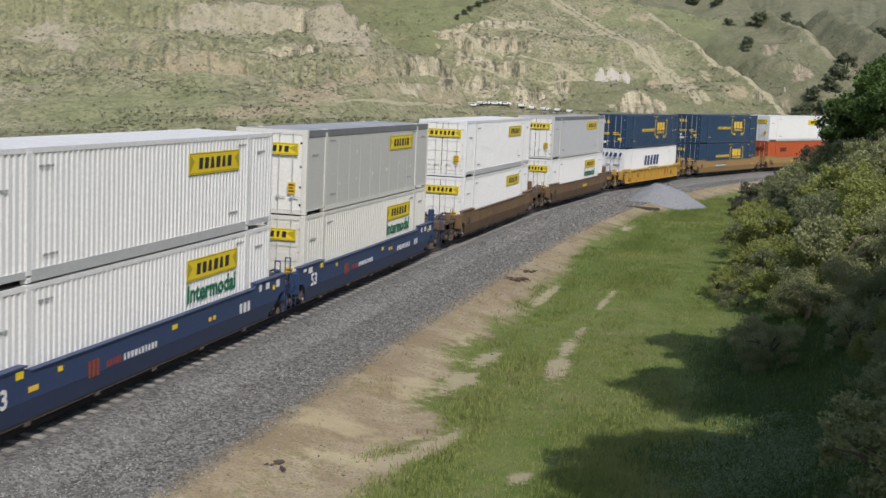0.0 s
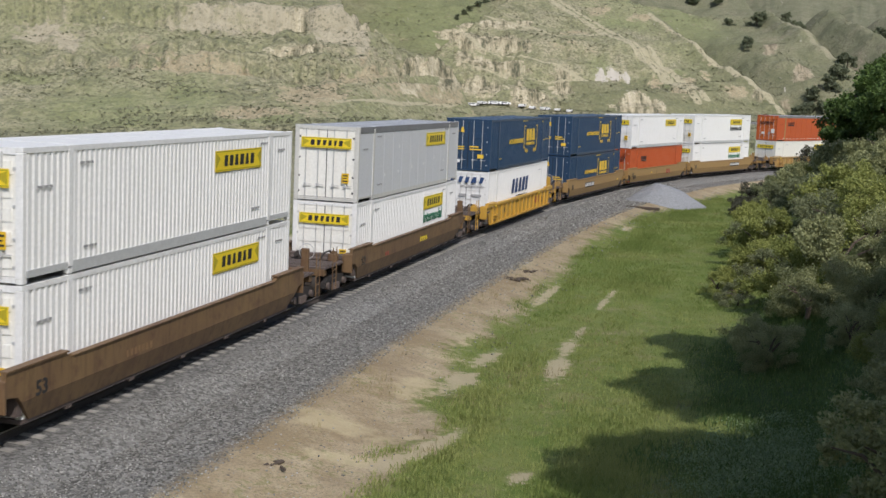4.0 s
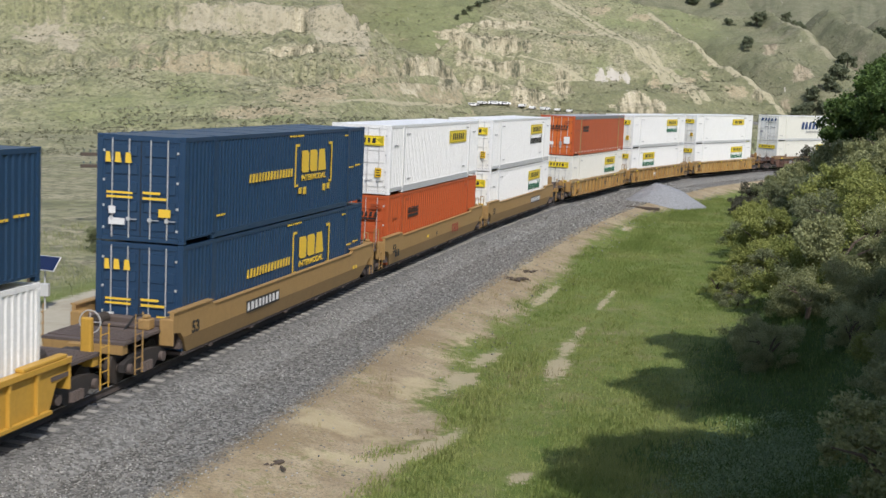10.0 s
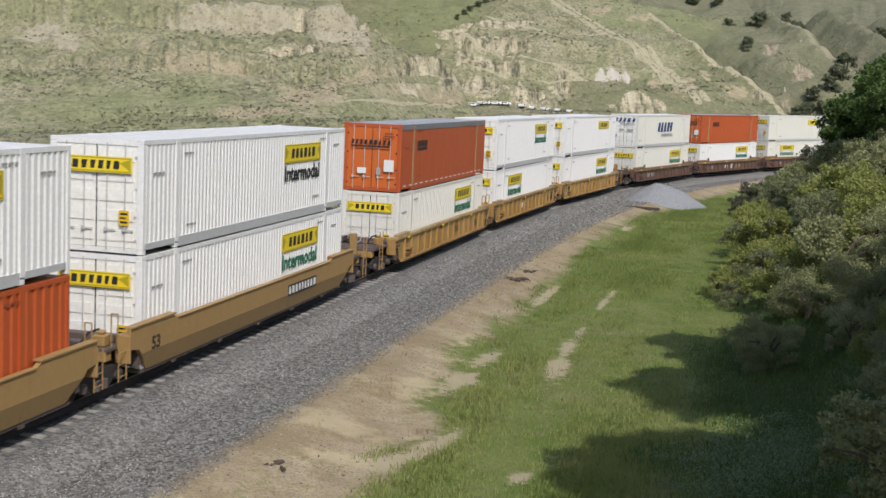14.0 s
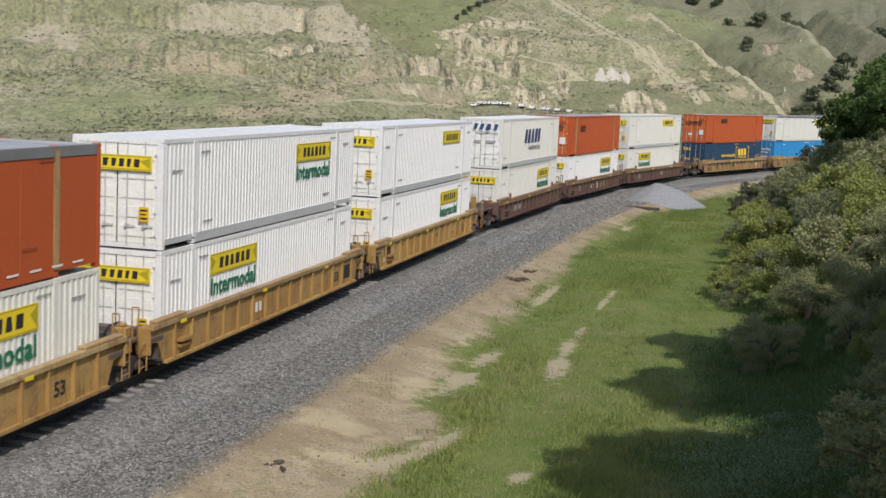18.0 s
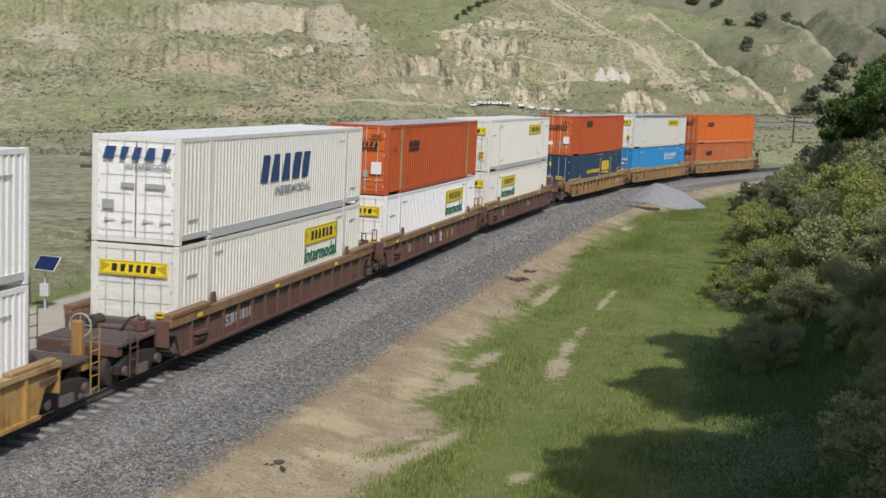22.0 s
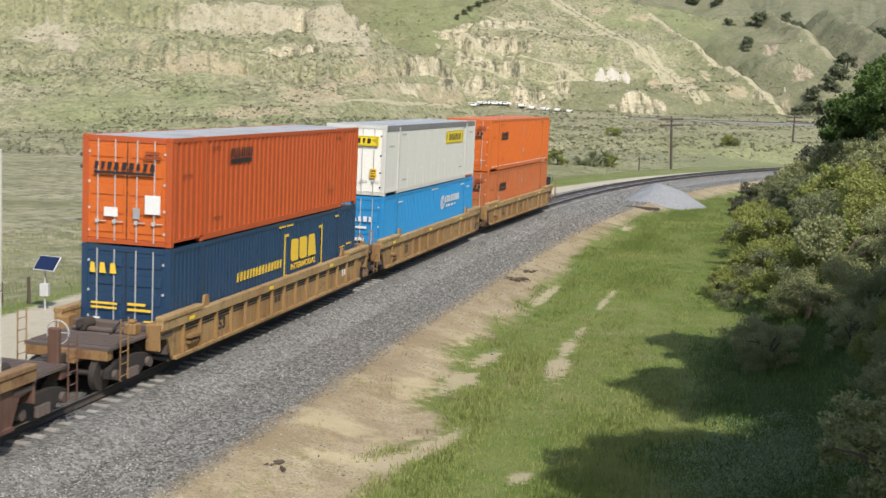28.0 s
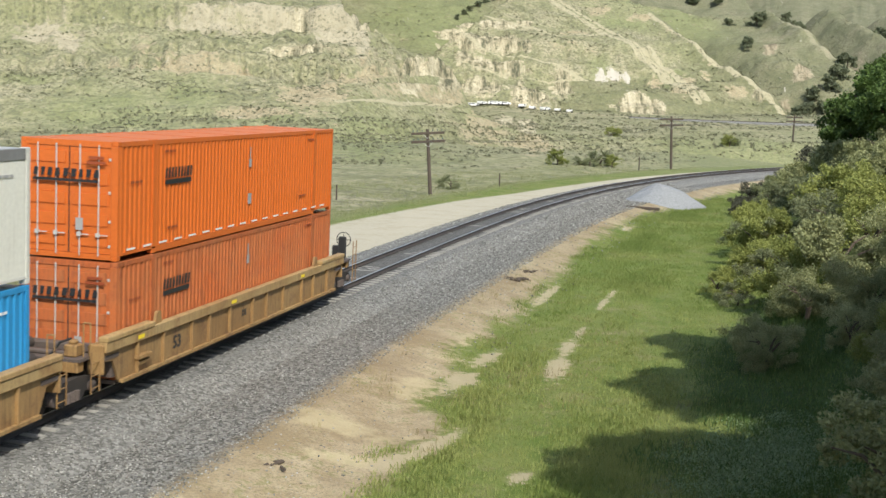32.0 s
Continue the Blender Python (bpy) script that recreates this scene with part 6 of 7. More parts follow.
for _ in range(900):
    y = rng.uniform(24, 135)
    x = y * rng.uniform(0.2, 0.52)
    t_in = float(beyond_toe(np.array([x]), np.array([y]))[0])
    if not 2.5 < t_in < 26 or (x / y < 0.32 and t_in < 3.5 and y < 100) or any((x - a) ** 2 + (y - b) ** 2 < (1.9 + 0.012 * y) ** 2 for a, b in taken) or len(taken) > 150:
        continue
    taken.append((x, y))
    kind, label = rng.choice(((YB, B_Y), (YB, B_Y), (GB, B_G), (GB, B_G), (DB, B_D)))
    plant("bush", rng.choice(kind), x, y, rng.uniform(1.0, 1.6), rng.uniform(0, 6.2), label, "bush", "bushes on the bank")
# shaded brush under the oaks
for x, y, sc in ((23.4, 68.0, 1.6), (24.4, 72.0, 1.7), (26.0, 76.0, 1.7), (27.6, 79.0, 1.6), (25.4, 84.0, 1.6), (28.5, 92.0, 1.6), (26.6, 97.0, 1.4), (30.0, 104.0, 1.6), (24.8, 90.0, 1.4)):
    plant("bush", rng.choice(DB), x, y, sc, rng.uniform(0, 6.2), B_D, "bush", "bushes on the bank")
# brush along the bank with its shade painted into the leaves
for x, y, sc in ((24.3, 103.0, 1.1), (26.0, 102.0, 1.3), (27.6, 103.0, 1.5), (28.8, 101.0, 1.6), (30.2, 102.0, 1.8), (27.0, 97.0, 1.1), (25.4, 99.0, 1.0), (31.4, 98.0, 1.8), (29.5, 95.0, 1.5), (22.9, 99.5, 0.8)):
    plant("bush", rng.choice(KB), x, y, sc, rng.uniform(0, 6.2), "brush on the bank, leaf colour darkened for shade", "bush", "bushes on the bank")
# oaks on the bank
for x, y, sc in ((27.0, 82.0, 1.15), (29.5, 80.0, 1.3), (31.5, 90.0, 1.35), (27.8, 88.0, 0.9), (34.0, 98.0, 1.2), (25.6, 74.0, 1.0)):
    plant("oak_tree", OAK[int(x * 3) % 2], x, y, sc, rng.uniform(0, 6.2), "dark evergreen oak on the bank above the line", "tree", "oaks on the bank")
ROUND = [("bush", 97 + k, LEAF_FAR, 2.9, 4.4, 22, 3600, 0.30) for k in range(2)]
# trees outside the view, added only to shade the verge and bank
SHADE_TREE = ("tree", 95, LEAF_DARK, 2.1, 13.5, 44, 9000, 0.13)
for x, y in ((10.2, 17.8), (10.1, 15.4), (14.8, 33.0), (17.4, 32.0), (15.7, 28.4), (17.9, 28.4), (13.4, 24.4), (15.6, 24.4), (17.6, 24.0), (18.4, 19.4), (16.6, 14.2), (14.2, 12.2), (20.0, 28.0), (18.2, 14.4), (20.2, 14.0), (18.0, 21.6), (19.4, 17.6)):
    plant("oak_tree", SHADE_TREE, x, y, 1.0 if x < 11 else 1.18, x * 1.7, "unseen tree right of view, added to cast shade on the verge", "tree", "oaks on the bank")
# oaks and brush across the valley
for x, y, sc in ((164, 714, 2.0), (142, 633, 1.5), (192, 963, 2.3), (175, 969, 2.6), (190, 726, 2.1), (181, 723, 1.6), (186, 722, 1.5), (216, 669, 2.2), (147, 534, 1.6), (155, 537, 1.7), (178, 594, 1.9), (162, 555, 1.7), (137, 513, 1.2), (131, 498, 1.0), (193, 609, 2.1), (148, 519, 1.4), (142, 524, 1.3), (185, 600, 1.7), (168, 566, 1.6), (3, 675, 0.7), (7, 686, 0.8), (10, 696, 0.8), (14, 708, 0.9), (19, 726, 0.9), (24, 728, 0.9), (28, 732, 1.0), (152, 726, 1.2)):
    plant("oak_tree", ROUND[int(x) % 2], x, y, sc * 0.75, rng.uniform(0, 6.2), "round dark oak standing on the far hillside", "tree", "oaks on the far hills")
for x, y, sc in ((13.6, 160.0, 0.8), (17.6, 161.0, 0.95), (19.0, 161.6, 0.8), (20.4, 161.0, 0.75), (16.2, 161.4, 0.5), (42.8, 199.0, 0.75), (43.8, 200.0, 0.6), (31.0, 250.0, 1.2), (-9.5, 93.0, 0.8), (-13.0, 86.0, 0.9), (-16.0, 70.0, 0.9), (-17.5, 68.0, 0.8), (0.5, 120.0, 0.7)):
    plant("bush", rng.choice(GB + YB), x, y, sc, rng.uniform(0, 6.2), "green bush beside the service road", "bush", "bushes beyond the line")

# scrub on the hills: uncountable, one object
rs = np.random.RandomState(3)
n_try = 130000
sb, sr = rs.uniform(-0.40, 0.36, n_try), 150 * np.exp(rs.uniform(0, 1, n_try) * math.log(5.0))
sx, sy = sb * sr, sr
dens = wave_noise(sx, sy, 40.0, 51, 3)
keep = (rs.rand(n_try) < np.clip(0.34 + 0.8 * dens + 0.7 * wave_noise(sx, sy, 11.0, 53, 3), 0.02, 1.0) * np.where(sr < 240, 0.7, 1.0))
sx, sy = sx[keep][:42000], sy[keep][:42000]
sz, sf = terrain(sx, sy)
ok = (np.abs(sf["lat"]) > 18) & (sf["toe"] < -3)
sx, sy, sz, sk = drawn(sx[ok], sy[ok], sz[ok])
size = sk * (0.17 + 0.5 * rs.rand(len(sx)) ** 3.0) * np.clip(sy / sk / 330, 0.8, 1.5)
k = 9
d = rs.normal(size=(len(sx), k, 3))
d /= np.linalg.norm(d, axis=2)[:, :, None]
d[:, :, 2] = np.abs(d[:, :, 2]) * 0.8
cen = np.stack([sx, sy, sz], -1)[:, None, :] + d * (size * 0.75)[:, None, None] * rs.uniform(0.5, 1.1, (len(sx), k, 1))
xyz, f = quad_leaves(cen.reshape(-1, 3), np.repeat(size * 0.42, k), rs)
tagged(new("hillside_scrub", sheet("hillside_scrub", xyz, f, LEAF_SCRUB, smooth=False)), "low grey-green scrub dotted over dry hillsides", "scrub", kind="stuff")


def blades(name, x, y, z, height, mats, label, category, seed, per=6, spread=0.12, tone=None):
    """Tufts of bent grass blades, one object."""
    rs = np.random.RandomState(seed)
    n = len(x) * per
    cx = np.repeat(x, per) + rs.normal(size=n) * spread
    cy = np.repeat(y, per) + rs.normal(size=n) * spread
    cz = np.repeat(z, per) - 0.02
    h = np.repeat(height, per) * rs.uniform(0.5, 1.2, n)
    a = rs.uniform(0, math.tau, n)
    lean = rs.uniform(0.1, 0.55, n) * h
    w = 0.006 + 0.03 * h
    px, py = -np.sin(a) * w, np.cos(a) * w
    lx, ly = np.cos(a) * lean, np.sin(a) * lean
    p = np.stack([np.stack([cx - px, cy - py, cz], -1), np.stack([cx + px, cy + py, cz], -1),
                  np.stack([cx + px * 0.6 + lx * 0.4, cy + py * 0.6 + ly * 0.4, cz + h * 0.65], -1), np.stack([cx + lx, cy + ly, cz + h], -1)], 1).reshape(-1, 3)
    me = sheet(name, p, np.arange(4 * n).reshape(n, 4), mats, smooth=False)
    if tone is not None:
        field(me, "tone", np.repeat(tone, per * 4))
    return tagged(new(name, me), label, category, kind="stuff")


def scatter(n, s0, s1, lat0, lat1, seed):
    rs = np.random.RandomState(seed)
    s = s0 + (s1 - s0) * rs.rand(n) ** 1.5
    l = rs.uniform(lat0, lat1, n)
    a = np.interp(s, S, head)
    x, y = np.interp(s, S, TX) - np.sin(a) * l, np.interp(s, S, TY) + np.cos(a) * l
    z, f = terrain(x, y)
    return x, y, z, f, rs


x, y, z, f, rs = scatter(120000, -9, 90, -24, -6.6, 61)
edge = f["lat"] - np.interp(f["along"], VERGE_S, VERGE_L) + 1.7 * wave_noise(x, y, 1.6, 63, 4, 0.6)
clump = wave_noise(f["lat"], f["along"] / 3.5, 2.2, 65, 4)
ok = (edge < rs.uniform(-0.5, 0.35, len(x))) & (f["toe"] < 7) & (rs.rand(len(x)) < np.clip(0.68 + 1.2 * clump, 0.25, 1)) & (blobs(x, y, SCARS) < 0.4)
blades("verge_grass", x[ok], y[ok], z[ok], 0.10 + 0.10 * np.clip(clump[ok] + 0.4, 0, 1.2), GRASS_BLADE, "thick fresh green spring grass on the verge", "grass", 67, 5, tone=np.clip(0.45 + 1.6 * wave_noise(x[ok], y[ok], 3.4, 69, 4, 0.6) + 0.35 * smooth_step(f["along"][ok], 30, 0), 0, 1.2))
# taller blades there, with the shade put into their colour
dark_green = ok & (blobs(x, y, FOOT_SHADE) > rs.uniform(0.25, 0.75, len(x)))
blades("rank_grass", x[dark_green], y[dark_green], z[dark_green], 0.22 + 0.16 * np.clip(clump[dark_green] + 0.4, 0, 1.2), SHADE_BLADE, "tall grass under the bank, its green darkened for shade", "grass", 68, 5, 0.16)
x, y, z, f, rs = scatter(5000, -9, 95, -12, -5.4, 71)
ok = (wave_noise(x, y, 1.8, 73, 3) > 0.25)
blades("dry_grass", x[ok], y[ok], z[ok], np.full(ok.sum(), 0.13), DRY_BLADE, "sparse straw-coloured grass on dry soil", "grass", 77, 5)
x, y, z, f, rs = scatter(16000, 0, 130, 8.0, 24, 81)
ok = (f["road"] < 0 if "road" in f else True) & (rs.rand(len(x)) < np.clip(0.6 + wave_noise(x, y, 3.0, 83, 2), 0.05, 1))
ok &= np.abs(f["lat"]) > np.interp(f["along"], (-60, 30, 45, 65, 75, 90, 130), (8.5, 9.2, 9.2, 7.8, 6.6, 6, 6))
blades("roadside_grass", x[ok], y[ok], z[ok], np.full(ok.sum(), 0.2), ROUGH_BLADE, "rough grass and weeds beyond the service road", "grass", 87, 5, 0.16)
# pale low herbs at the foot of the bank
rs = np.random.RandomState(91)
n = 420
u = rs.normal(size=(n, 2))
x, y = 8.2 + u[:, 0] * 1.2 + u[:, 1] * 0.5, 30.5 + u[:, 1] * 1.7
z, _ = terrain(x, y)
d = rs.normal(size=(n, 60, 3)) * np.array((0.16, 0.16, 0.12))
cen = np.stack([x, y, z + 0.15], -1)[:, None, :] + np.abs(d) * np.array((1, 1, 1)) * np.sign(rs.normal(size=d.shape)) * np.array((1, 1, 0.7))
xyz, fq = quad_leaves(cen.reshape(-1, 3), 0.030, rs)
tagged(new("low_herbs", sheet("low_herbs", xyz, fq, LEAF_PALE, smooth=False)), "pale green leafy herbs at the foot of the bank", "herbs", kind="stuff")


# ---- along the line ----
WOOD_OLD = painted("weathered_pole_wood", (0.085, 0.065, 0.05), 0.9, dirt=0.4)
GLASSY = plain("glass_insulator", (0.12, 0.16, 0.15), 0.2)
WIRE = plain("dull_wire", (0.10, 0.10, 0.10), 0.6, 0.3)
GRAVEL, gt, gb_ = nodes_of("fresh_grey_gravel")
gv = where(gt)
g_fine, g_mid = noise_node(gt, gv, 9.0, 5, 0.75), noise_node(gt, gv, 0.8, 4)
gt.links.new(mix_node(gt, ramp_node(gt, g_fine, [(0.35, (0, 0, 0)), (0.65, (1, 1, 1))]), (0.19, 0.20, 0.21), (0.37, 0.38, 0.39)), gb_.inputs["Base Color"])
gb_.inputs["Roughness"].default_value = 0.9
bump_node(gt, gb_, maths(gt, "ADD", g_fine, g_mid), 0.9, 0.12)


def telegraph_pole(x, y, high, lean, turn):
    x, y, z, k = stand(x, y)
    pole = tagged(new("telegraph_pole"), "old leaning wooden telegraph pole with two crossarms", "pole", group="telegraph poles along the line")
    pole.matrix_basis = Matrix.Translation((x, y, z - 0.3)) @ Matrix.Rotation(radians(lean), 4, "Y") @ Matrix.Rotation(radians(turn), 4, "Z") @ Matrix.Scale(k, 4)
    part("shaft", bar(bmesh.new(), (0, 0, 0), (0, 0, high + 0.3), 0.17, 10, 0.13), WOOD_OLD, pole)
    for k, up in enumerate((high - 0.05, high - 0.75)):
        arm = part("crossarm", boxes((-1.4, 1.4, -0.20, -0.06, up - 0.10, up + 0.10), bevel=0.012), WOOD_OLD, pole)
        part("brace", bar(bar(bmesh.new(), (-0.5, -0.12, up), (0, -0.12, up - 0.45), 0.018, 5), (0.5, -0.12, up), (0, -0.12, up - 0.45), 0.018, 5), STEEL, arm)
        for q in (-1.1, -0.75, -0.4, 0.4, 0.75, 1.1):
            pin = part("insulator", shared("insulator", lambda: bar(bar(bmesh.new(), (0, 0, 0), (0, 0, 0.1), 0.015, 6), (0, 0, 0.08), (0, 0, 0.19), 0.05, 8, 0.035), GLASSY), GLASSY, arm, at=(q * 1.1, -0.125, up + 0.10))
    return pole


POLES = ((-20.6, 79.0, 4.6, 0.6, 28), (-1.2, 110.3, 5.6, -4.2, 6), (27.1, 158.2, 6.4, -2.4, -4), (59.8, 228.2, 6.2, 1.0, -6))
for p in POLES:
    telegraph_pole(*p)
for i, (a, b) in enumerate(zip(POLES[:-1], POLES[1:])):
    for k, off in enumerate((-1.1, 0.4, 1.1)):
        ends = []
        for x, y, high, lean, turn in (a, b):
            x, y, z, k = stand(x, y)
            top = Matrix.Translation((x, y, z - 0.3)) @ Matrix.Rotation(radians(lean), 4, "Y") @ Matrix.Rotation(radians(turn), 4, "Z") @ Matrix.Scale(k, 4) @ Vector((off, -0.125, high + (0.12 if k != 1 else -0.6)))
            ends.append(top)
        bm = bmesh.new()
        pts = [ends[0].lerp(ends[1], q / 10) - Vector((0, 0, 0.9 * 4 * (q / 10) * (1 - q / 10))) for q in range(11)]
        rings = [[bm.verts.new(p + Vector((0.009 * math.cos(w), 0, 0.009 * math.sin(w)))) for w in (0.5, 2.6, 4.7)] for p in pts]
        for p, q in zip(rings[:-1], rings[1:]):
            for w in range(3):
                bm.faces.new((p[w], p[(w + 1) % 3], q[(w + 1) % 3], q[w]))
        tagged(new("telegraph_wire", mesh_of("telegraph_wire", bm, WIRE)), "thin sagging wire strung between telegraph poles", "wire", group="wires between the poles")

# short posts beside the service road
for x, y, high in ((23.2, 158.0, 1.7), (-15.8, 46.6, 0.9), (-15.0, 47.2, 1.0), (-13.5, 95.0, 1.2), (-8.5, 103.0, 1.2), (5.0, 121.0, 1.2)):
    z = height_at(x, y)
    tagged(new("wooden_post", mesh_of("wooden_post", bar(bmesh.new(), (x, y, z - 0.2), (x, y, z + high), 0.07, 8, 0.06), WOOD_OLD)), "short weathered wooden post beside the road", "post", group="posts beside the road")

# solar panel on its mast
sx_, sy_ = -14.05, 46.0
sz_ = height_at(sx_, sy_)
panel = tagged(new("solar_panel"), "small dark blue solar panel on a grey mast", "solar panel")
panel.matrix_basis = Matrix.Translation((sx_, sy_, sz_))
part("mast", bar(bmesh.new(), (0, 0, -0.3), (0, 0, 1.6), 0.035, 8), STEEL, panel)
tilt = Matrix.Translation((0.1, -0.05, 1.68)) @ Matrix.Rotation(radians(-25), 4, "Z") @ Matrix.Rotation(radians(50), 4, "X")
part("panel_frame", boxes((-0.47, 0.47, -0.31, 0.31, -0.02, 0.015), bevel=0.006), STEEL, panel, at=tilt)
cells = plain("solar_cells", (0.012, 0.02, 0.06), 0.15)
part("solar_sheet", boxes((-0.44, 0.44, -0.28, 0.28, 0.015, 0.02)), cells, panel, at=tilt)
part("battery_box", boxes((-0.16, 0.16, -0.12, 0.12, 0.5, 0.95), bevel=0.02), STEEL, panel)

# heap of fresh gravel on the verge
rs = np.random.RandomState(17)
hx, hy = np.meshgrid(np.linspace(-4.6, 4.6, 70), np.linspace(-4.2, 4.2, 64))
hx, hy = hx.ravel(), hy.ravel()
d = np.sqrt((hx / 3.5) ** 2 + (hy / 3.2) ** 2)
hz = np.clip(1 - d, -0.1, 1) * 2.15
hz = np.minimum(hz, 1.42 - 0.1 * hx - 0.04 * hy) + wave_noise(hx, hy, 0.9, 19, 3) * 0.1
gz0 = terrain(hx + 17.9, hy + 106.0)[0]
ii, jj = np.meshgrid(np.arange(63), np.arange(69), indexing="ij")
hq = np.stack([ii * 70 + jj, ii * 70 + jj + 1, (ii + 1) * 70 + jj + 1, (ii + 1) * 70 + jj], -1).reshape(-1, 4)
tagged(new("gravel_heap", sheet("gravel_heap", np.stack([hx + 17.9, hy + 106.0, gz0 + hz - 0.12], -1), hq, GRAVEL)), "low heap of fresh grey gravel beside the track", "gravel heap", kind="stuff")
tagged(new("timber_baulk", mesh_of("timber_baulk", boxes((-1.3, 1.3, -0.12, 0.12, -0.05, 0.16), bevel=0.015), WOOD_OLD)), "dark old tie lying by the gravel heap", "timber").matrix_basis = Matrix.Translation((14.9, 98.6, height_at(14.9, 98.6))) @ Matrix.Rotation(radians(-28), 4, "Z")

# rotten timber debris on the dirt strip
for x, y, n, seed in ((3.2, 58.2, 46, 23), (4.0, 61.0, 16, 24), (-3.5, 28.3, 10, 25)):
    rng_d = random.Random(seed)
    bm = bmesh.new()
    for k in range(n):
        a, rr = rng_d.uniform(0, 6.28), rng_d.random() ** 0.6
        px, py = math.cos(a) * rr * 0.75, math.sin(a) * rr * 0.45
        m = Matrix.LocRotScale((px, py, 0.03), Euler((rng_d.uniform(-0.3, 0.3), rng_d.uniform(-0.3, 0.3), rng_d.uniform(0, 6.28))), (rng_d.uniform(0.08, 0.3), rng_d.uniform(0.04, 0.1), rng_d.uniform(0.02, 0.06)))
        bmesh.ops.create_cube(bm, size=1.0, matrix=m)
    ob = tagged(new("timber_debris", mesh_of("timber_debris", bm, WOOD_OLD)), "dark splintered timber debris lying on bare soil", "debris", kind="stuff")
    ob.location = (x, y, height_at(x, y))

# loose stones over the ballast and dirt: uncountable
rs = np.random.RandomState(29)
n = 26000
s_ = -10 + 105 * rs.rand(n) ** 1.7
l_ = np.where(rs.rand(n) < 0.965, rs.uniform(-5.4, -1.7, n), rs.uniform(-8.5, -5.0, n))
l_ = np.where(rs.rand(n) < 0.12, rs.uniform(1.6, 3.2, n), l_)
a_ = np.interp(s_, S, head)
x_, y_ = np.interp(s_, S, TX) - np.sin(a_) * l_, np.interp(s_, S, TY) + np.cos(a_) * l_
z_ = np.maximum(terrain(x_, y_)[0], GRADE * s_ + np.interp(l_, [q[0] for q in bed_line], [q[1] for q in bed_line]) + l_ * math.sin(CANT))
r_ = rs.uniform(0.018, 0.045, n) * np.clip(0.8 + s_ / 90, 0.8, 1.6)
base = np.array([(1, 0, 0), (-1, 0, 0), (0, 1, 0), (0, -1, 0), (0, 0, 1), (0, 0, -1)], float)
tri = np.array([(0, 2, 4), (2, 1, 4), (1, 3, 4), (3, 0, 4), (2, 0, 5), (1, 2, 5), (3, 1, 5), (0, 3, 5)])
pts = base[None] * rs.uniform(0.55, 1.25, (n, 6, 1)) + rs.normal(size=(n, 6, 3)) * 0.12
ang = rs.uniform(0, math.tau, n)
c, s = np.cos(ang)[:, None], np.sin(ang)[:, None]
pts = np.stack([pts[:, :, 0] * c - pts[:, :, 1] * s, pts[:, :, 0] * s + pts[:, :, 1] * c, pts[:, :, 2] * 0.75], -1) * r_[:, None, None] + np.stack([x_, y_, z_ + r_ * 0.4], -1)[:, None, :]
m_st, t_st, b_st = nodes_of("loose_stone")
geo = t_st.nodes.new("ShaderNodeNewGeometry")
t_st.links.new(ramp_node(t_st, geo.outputs["Random Per Island"], [(0.0, (0.09, 0.088, 0.078)), (0.75, (0.27, 0.265, 0.24)), (1.0, (0.46, 0.45, 0.42))]), b_st.inputs["Base Color"])
b_st.inputs["Roughness"].default_value = 0.85
tagged(new("loose_stones", sheet("loose_stones", pts.reshape(-1, 3), (tri[None] + 6 * np.arange(n)[:, None, None]).reshape(-1, 3), m_st, smooth=False)), "loose angular ballast stones, mixed greys", "stones", kind="stuff")

# ---- across the valley ----
PANE = plain("dark_vehicle_glass", (0.10, 0.11, 0.12), 0.1)
VAN_WHITE = plain("white_vehicle_paint", (0.80, 0.80, 0.80), 0.3)


def vehicle(x, y, turn, long, high):
    v = tagged(new("parked_vehicle"), "white vehicle parked on the road under the far cliff", "car", group="vehicles parked across the valley")
    v.matrix_basis = Matrix.Translation(stand(x, y)[:3]) @ Matrix.Rotation(turn, 4, "Z")
    h = long / 2
    body = [(-h, 0.35), (h, 0.35), (h, 0.9), (h * 0.62, 1.0), (h * 0.35, high), (-h * 0.92, high), (-h, 0.95)]
    part("body", prism(bmesh.new(), body, -0.9, 0.9), VAN_WHITE, v)
    for sy in (-1, 1):
        part("window", boxes((-h * 0.8, h * 0.3, -0.01, 0.01, high - 0.42, high - 0.14)), PANE, v, at=(0, sy * 0.905, 0))
        for sx in (-0.62, 0.62):
            part("wheel", shared("far_wheel", lambda: bar(bmesh.new(), (0, -0.1, 0.34), (0, 0.1, 0.34), 0.34, 12), DARK), DARK, v, at=(sx * h, sy * 0.82, 0))
    return v


for x, y, long, high, turn in ((9.0, 470, 4.2, 1.3, 0.1), (12.2, 468, 3.6, 1.15, 0.9), (16.6, 468, 4.4, 1.3, 0.0), (20.2, 469, 3.6, 1.2, 0.25), (26.4, 466, 3.4, 1.15, 1.1), (29.6, 462, 2.6, 1.1, 1.25), (33.4, 453, 3.4, 1.2, 0.8), (37.2, 447, 2.4, 1.0, 1.3), (40.4, 438, 2.2, 0.9, 1.25)):
    vehicle(x, y, turn, long, high)

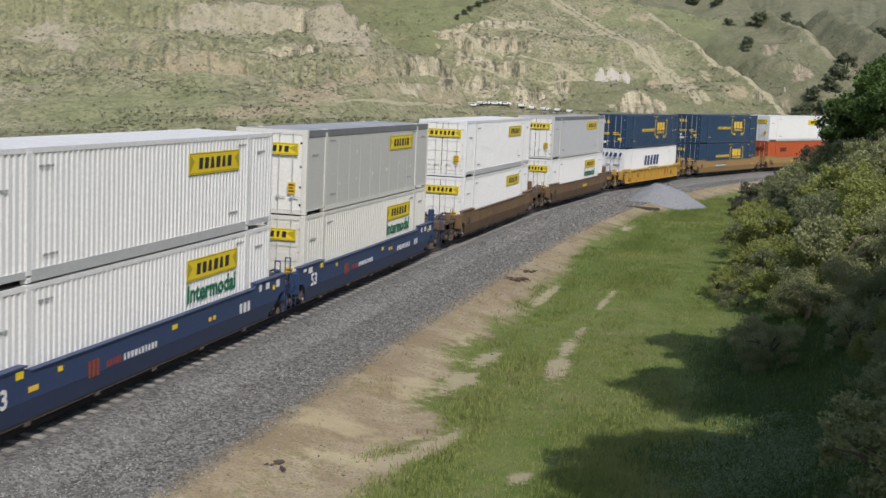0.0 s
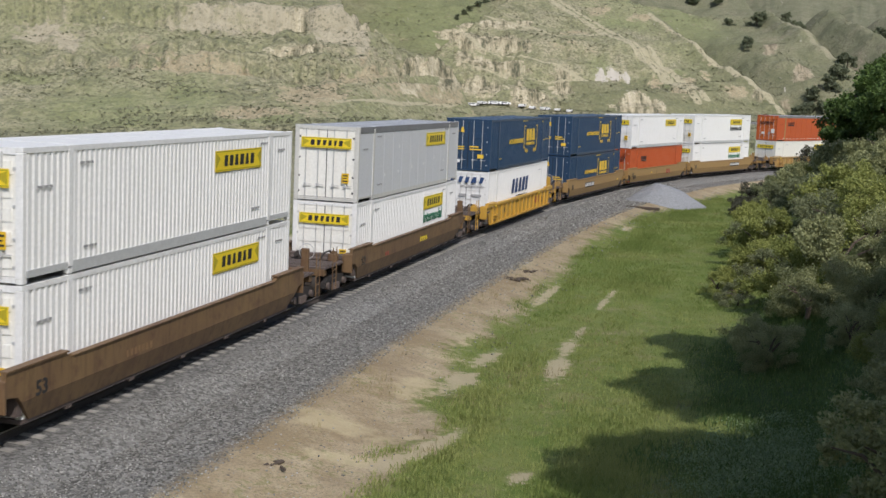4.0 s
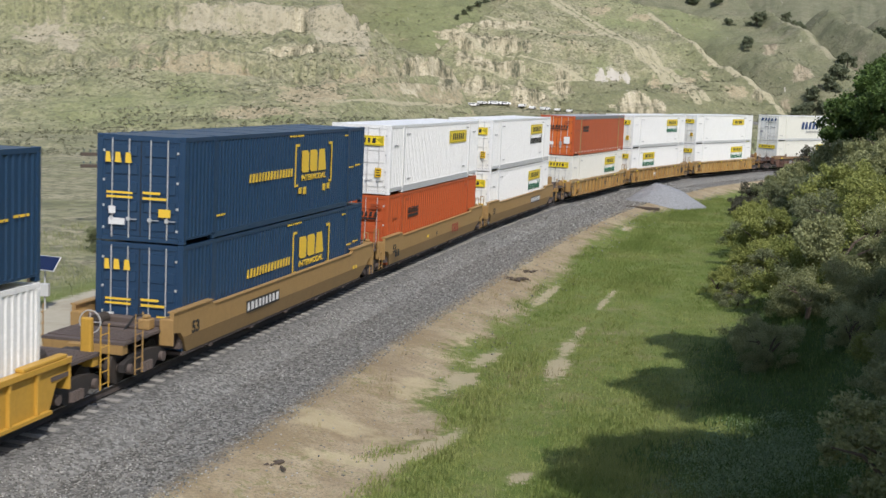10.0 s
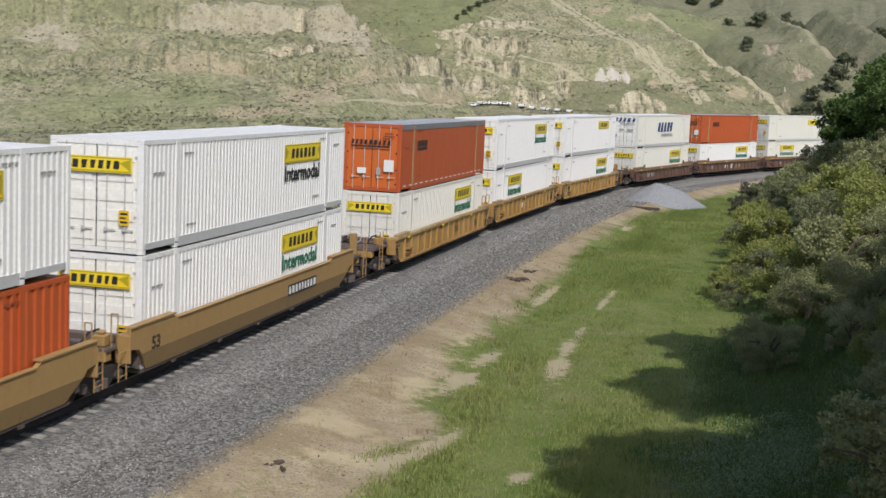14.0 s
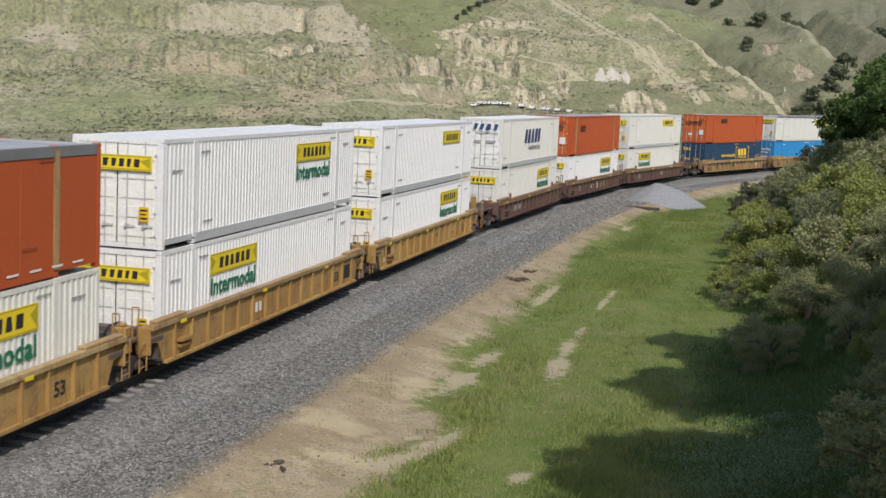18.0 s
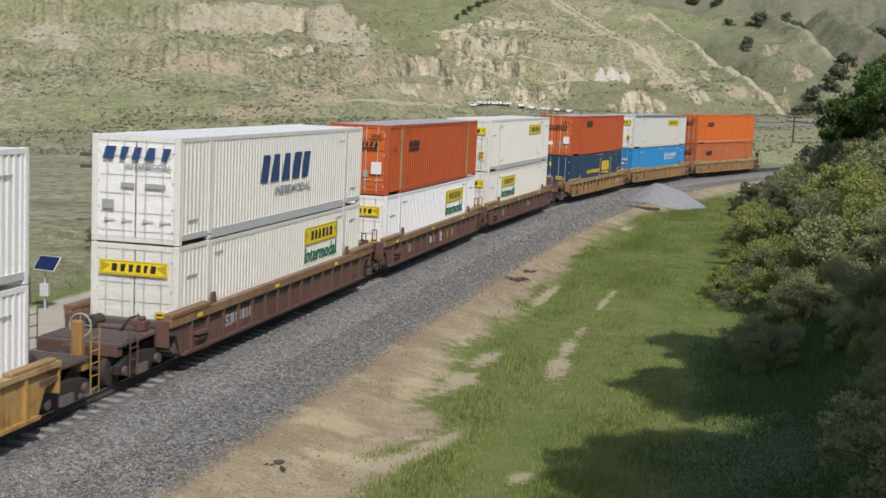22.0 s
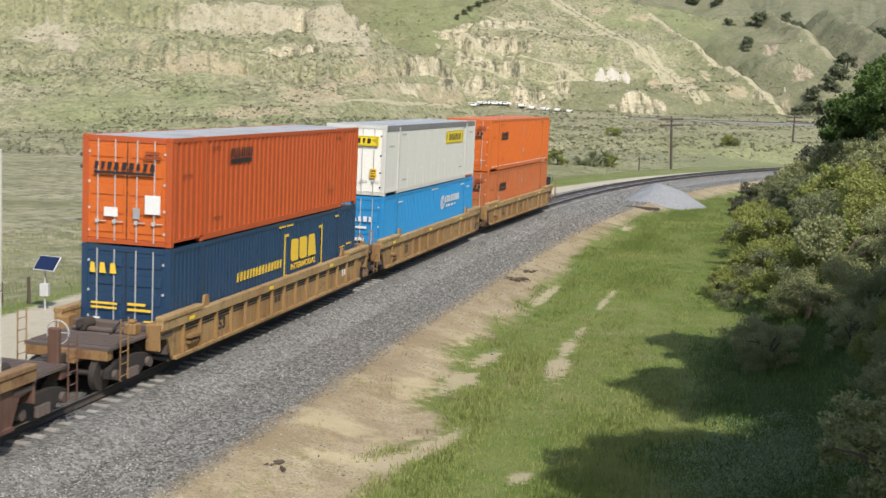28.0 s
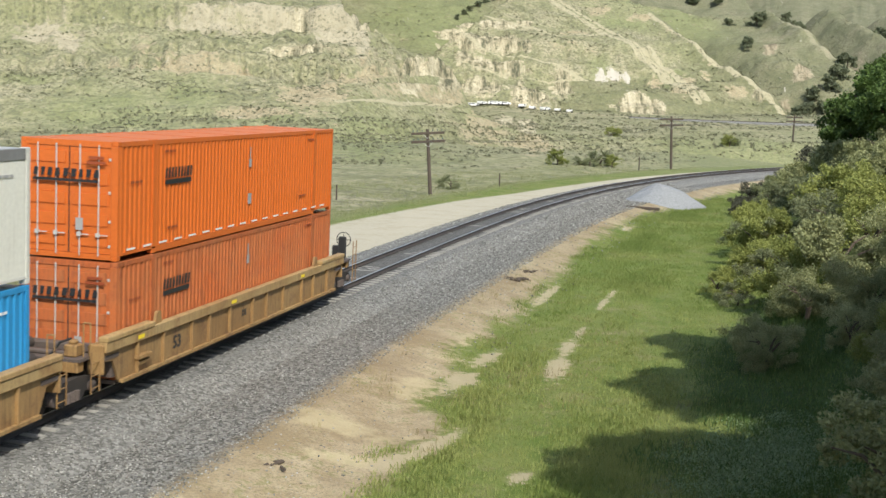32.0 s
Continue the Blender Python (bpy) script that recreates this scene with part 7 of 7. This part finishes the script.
# the line where it comes back along the far slope
far_line = ((56.0, 408.0), (66.0, 398.0), (80.0, 388.0), (96.0, 384.0), (114.0, 386.0))
bm, prev = bmesh.new(), None
for i in range(41):
    q = i / 40 * (len(far_line) - 1)
    k = min(int(q), len(far_line) - 2)
    x, y = (far_line[k][j] + (far_line[k + 1][j] - far_line[k][j]) * (q - k) for j in (0, 1))
    z = 1.5
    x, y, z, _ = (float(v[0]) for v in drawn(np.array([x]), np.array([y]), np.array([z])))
    row = [bm.verts.new((x, y + dy, dz)) for dy, dz in ((-6.0, z - 4.2), (-2.2, z - 0.2), (-1.0, z), (1.0, z), (2.2, z - 0.2), (6.0, z - 4.2))]
    if prev:
        for j in range(5):
            bm.faces.new((prev[j], row[j], row[j + 1], prev[j + 1]))
    prev = row
bank = tagged(new("far_rail_bank", mesh_of("far_rail_bank", bm, BALLAST, smooth=True)), "dark ballast bank of the line across the valley", "embankment", kind="structure")
for dy in (-0.75, 0.75):
    bm = bmesh.new()
    for (ax, ay), (bx, by) in zip(far_line[:-1], far_line[1:]):
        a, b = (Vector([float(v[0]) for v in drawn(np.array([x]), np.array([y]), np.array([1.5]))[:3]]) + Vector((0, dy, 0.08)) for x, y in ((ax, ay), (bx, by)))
        bar(bm, a, b, 0.06, 4)
    part("rail", bm, RAIL_STEEL, bank)

# ties, the nearest as parts of the track, the rest joined
tie_s = np.arange(-42.0, 140.0, 0.6)
for s in tie_s[:300]:
    p = on_track(s)
    part("tie", tie_me, CONCRETE, track, at=Matrix.Translation(p) @ Matrix.Rotation(float(np.interp(s, S, head)), 4, "Z") @ Matrix.Rotation(CANT, 4, "X"))
bm = bmesh.new()
for s in np.concatenate([np.arange(-140, -42.3, 0.6), tie_s[300:], np.arange(140.4, 220, 0.6)]):
    p, a = on_track(s), float(np.interp(s, S, head))
    bmesh.ops.create_cube(bm, size=1.0, matrix=Matrix.Translation(p) @ Matrix.Rotation(a, 4, "Z") @ Matrix.LocRotScale((0, 0, -0.27), None, (0.24, 2.6, 0.18)))
rest = part("far_ties", bm, CONCRETE, track)
rest["kind"] = "stuff"


motions()
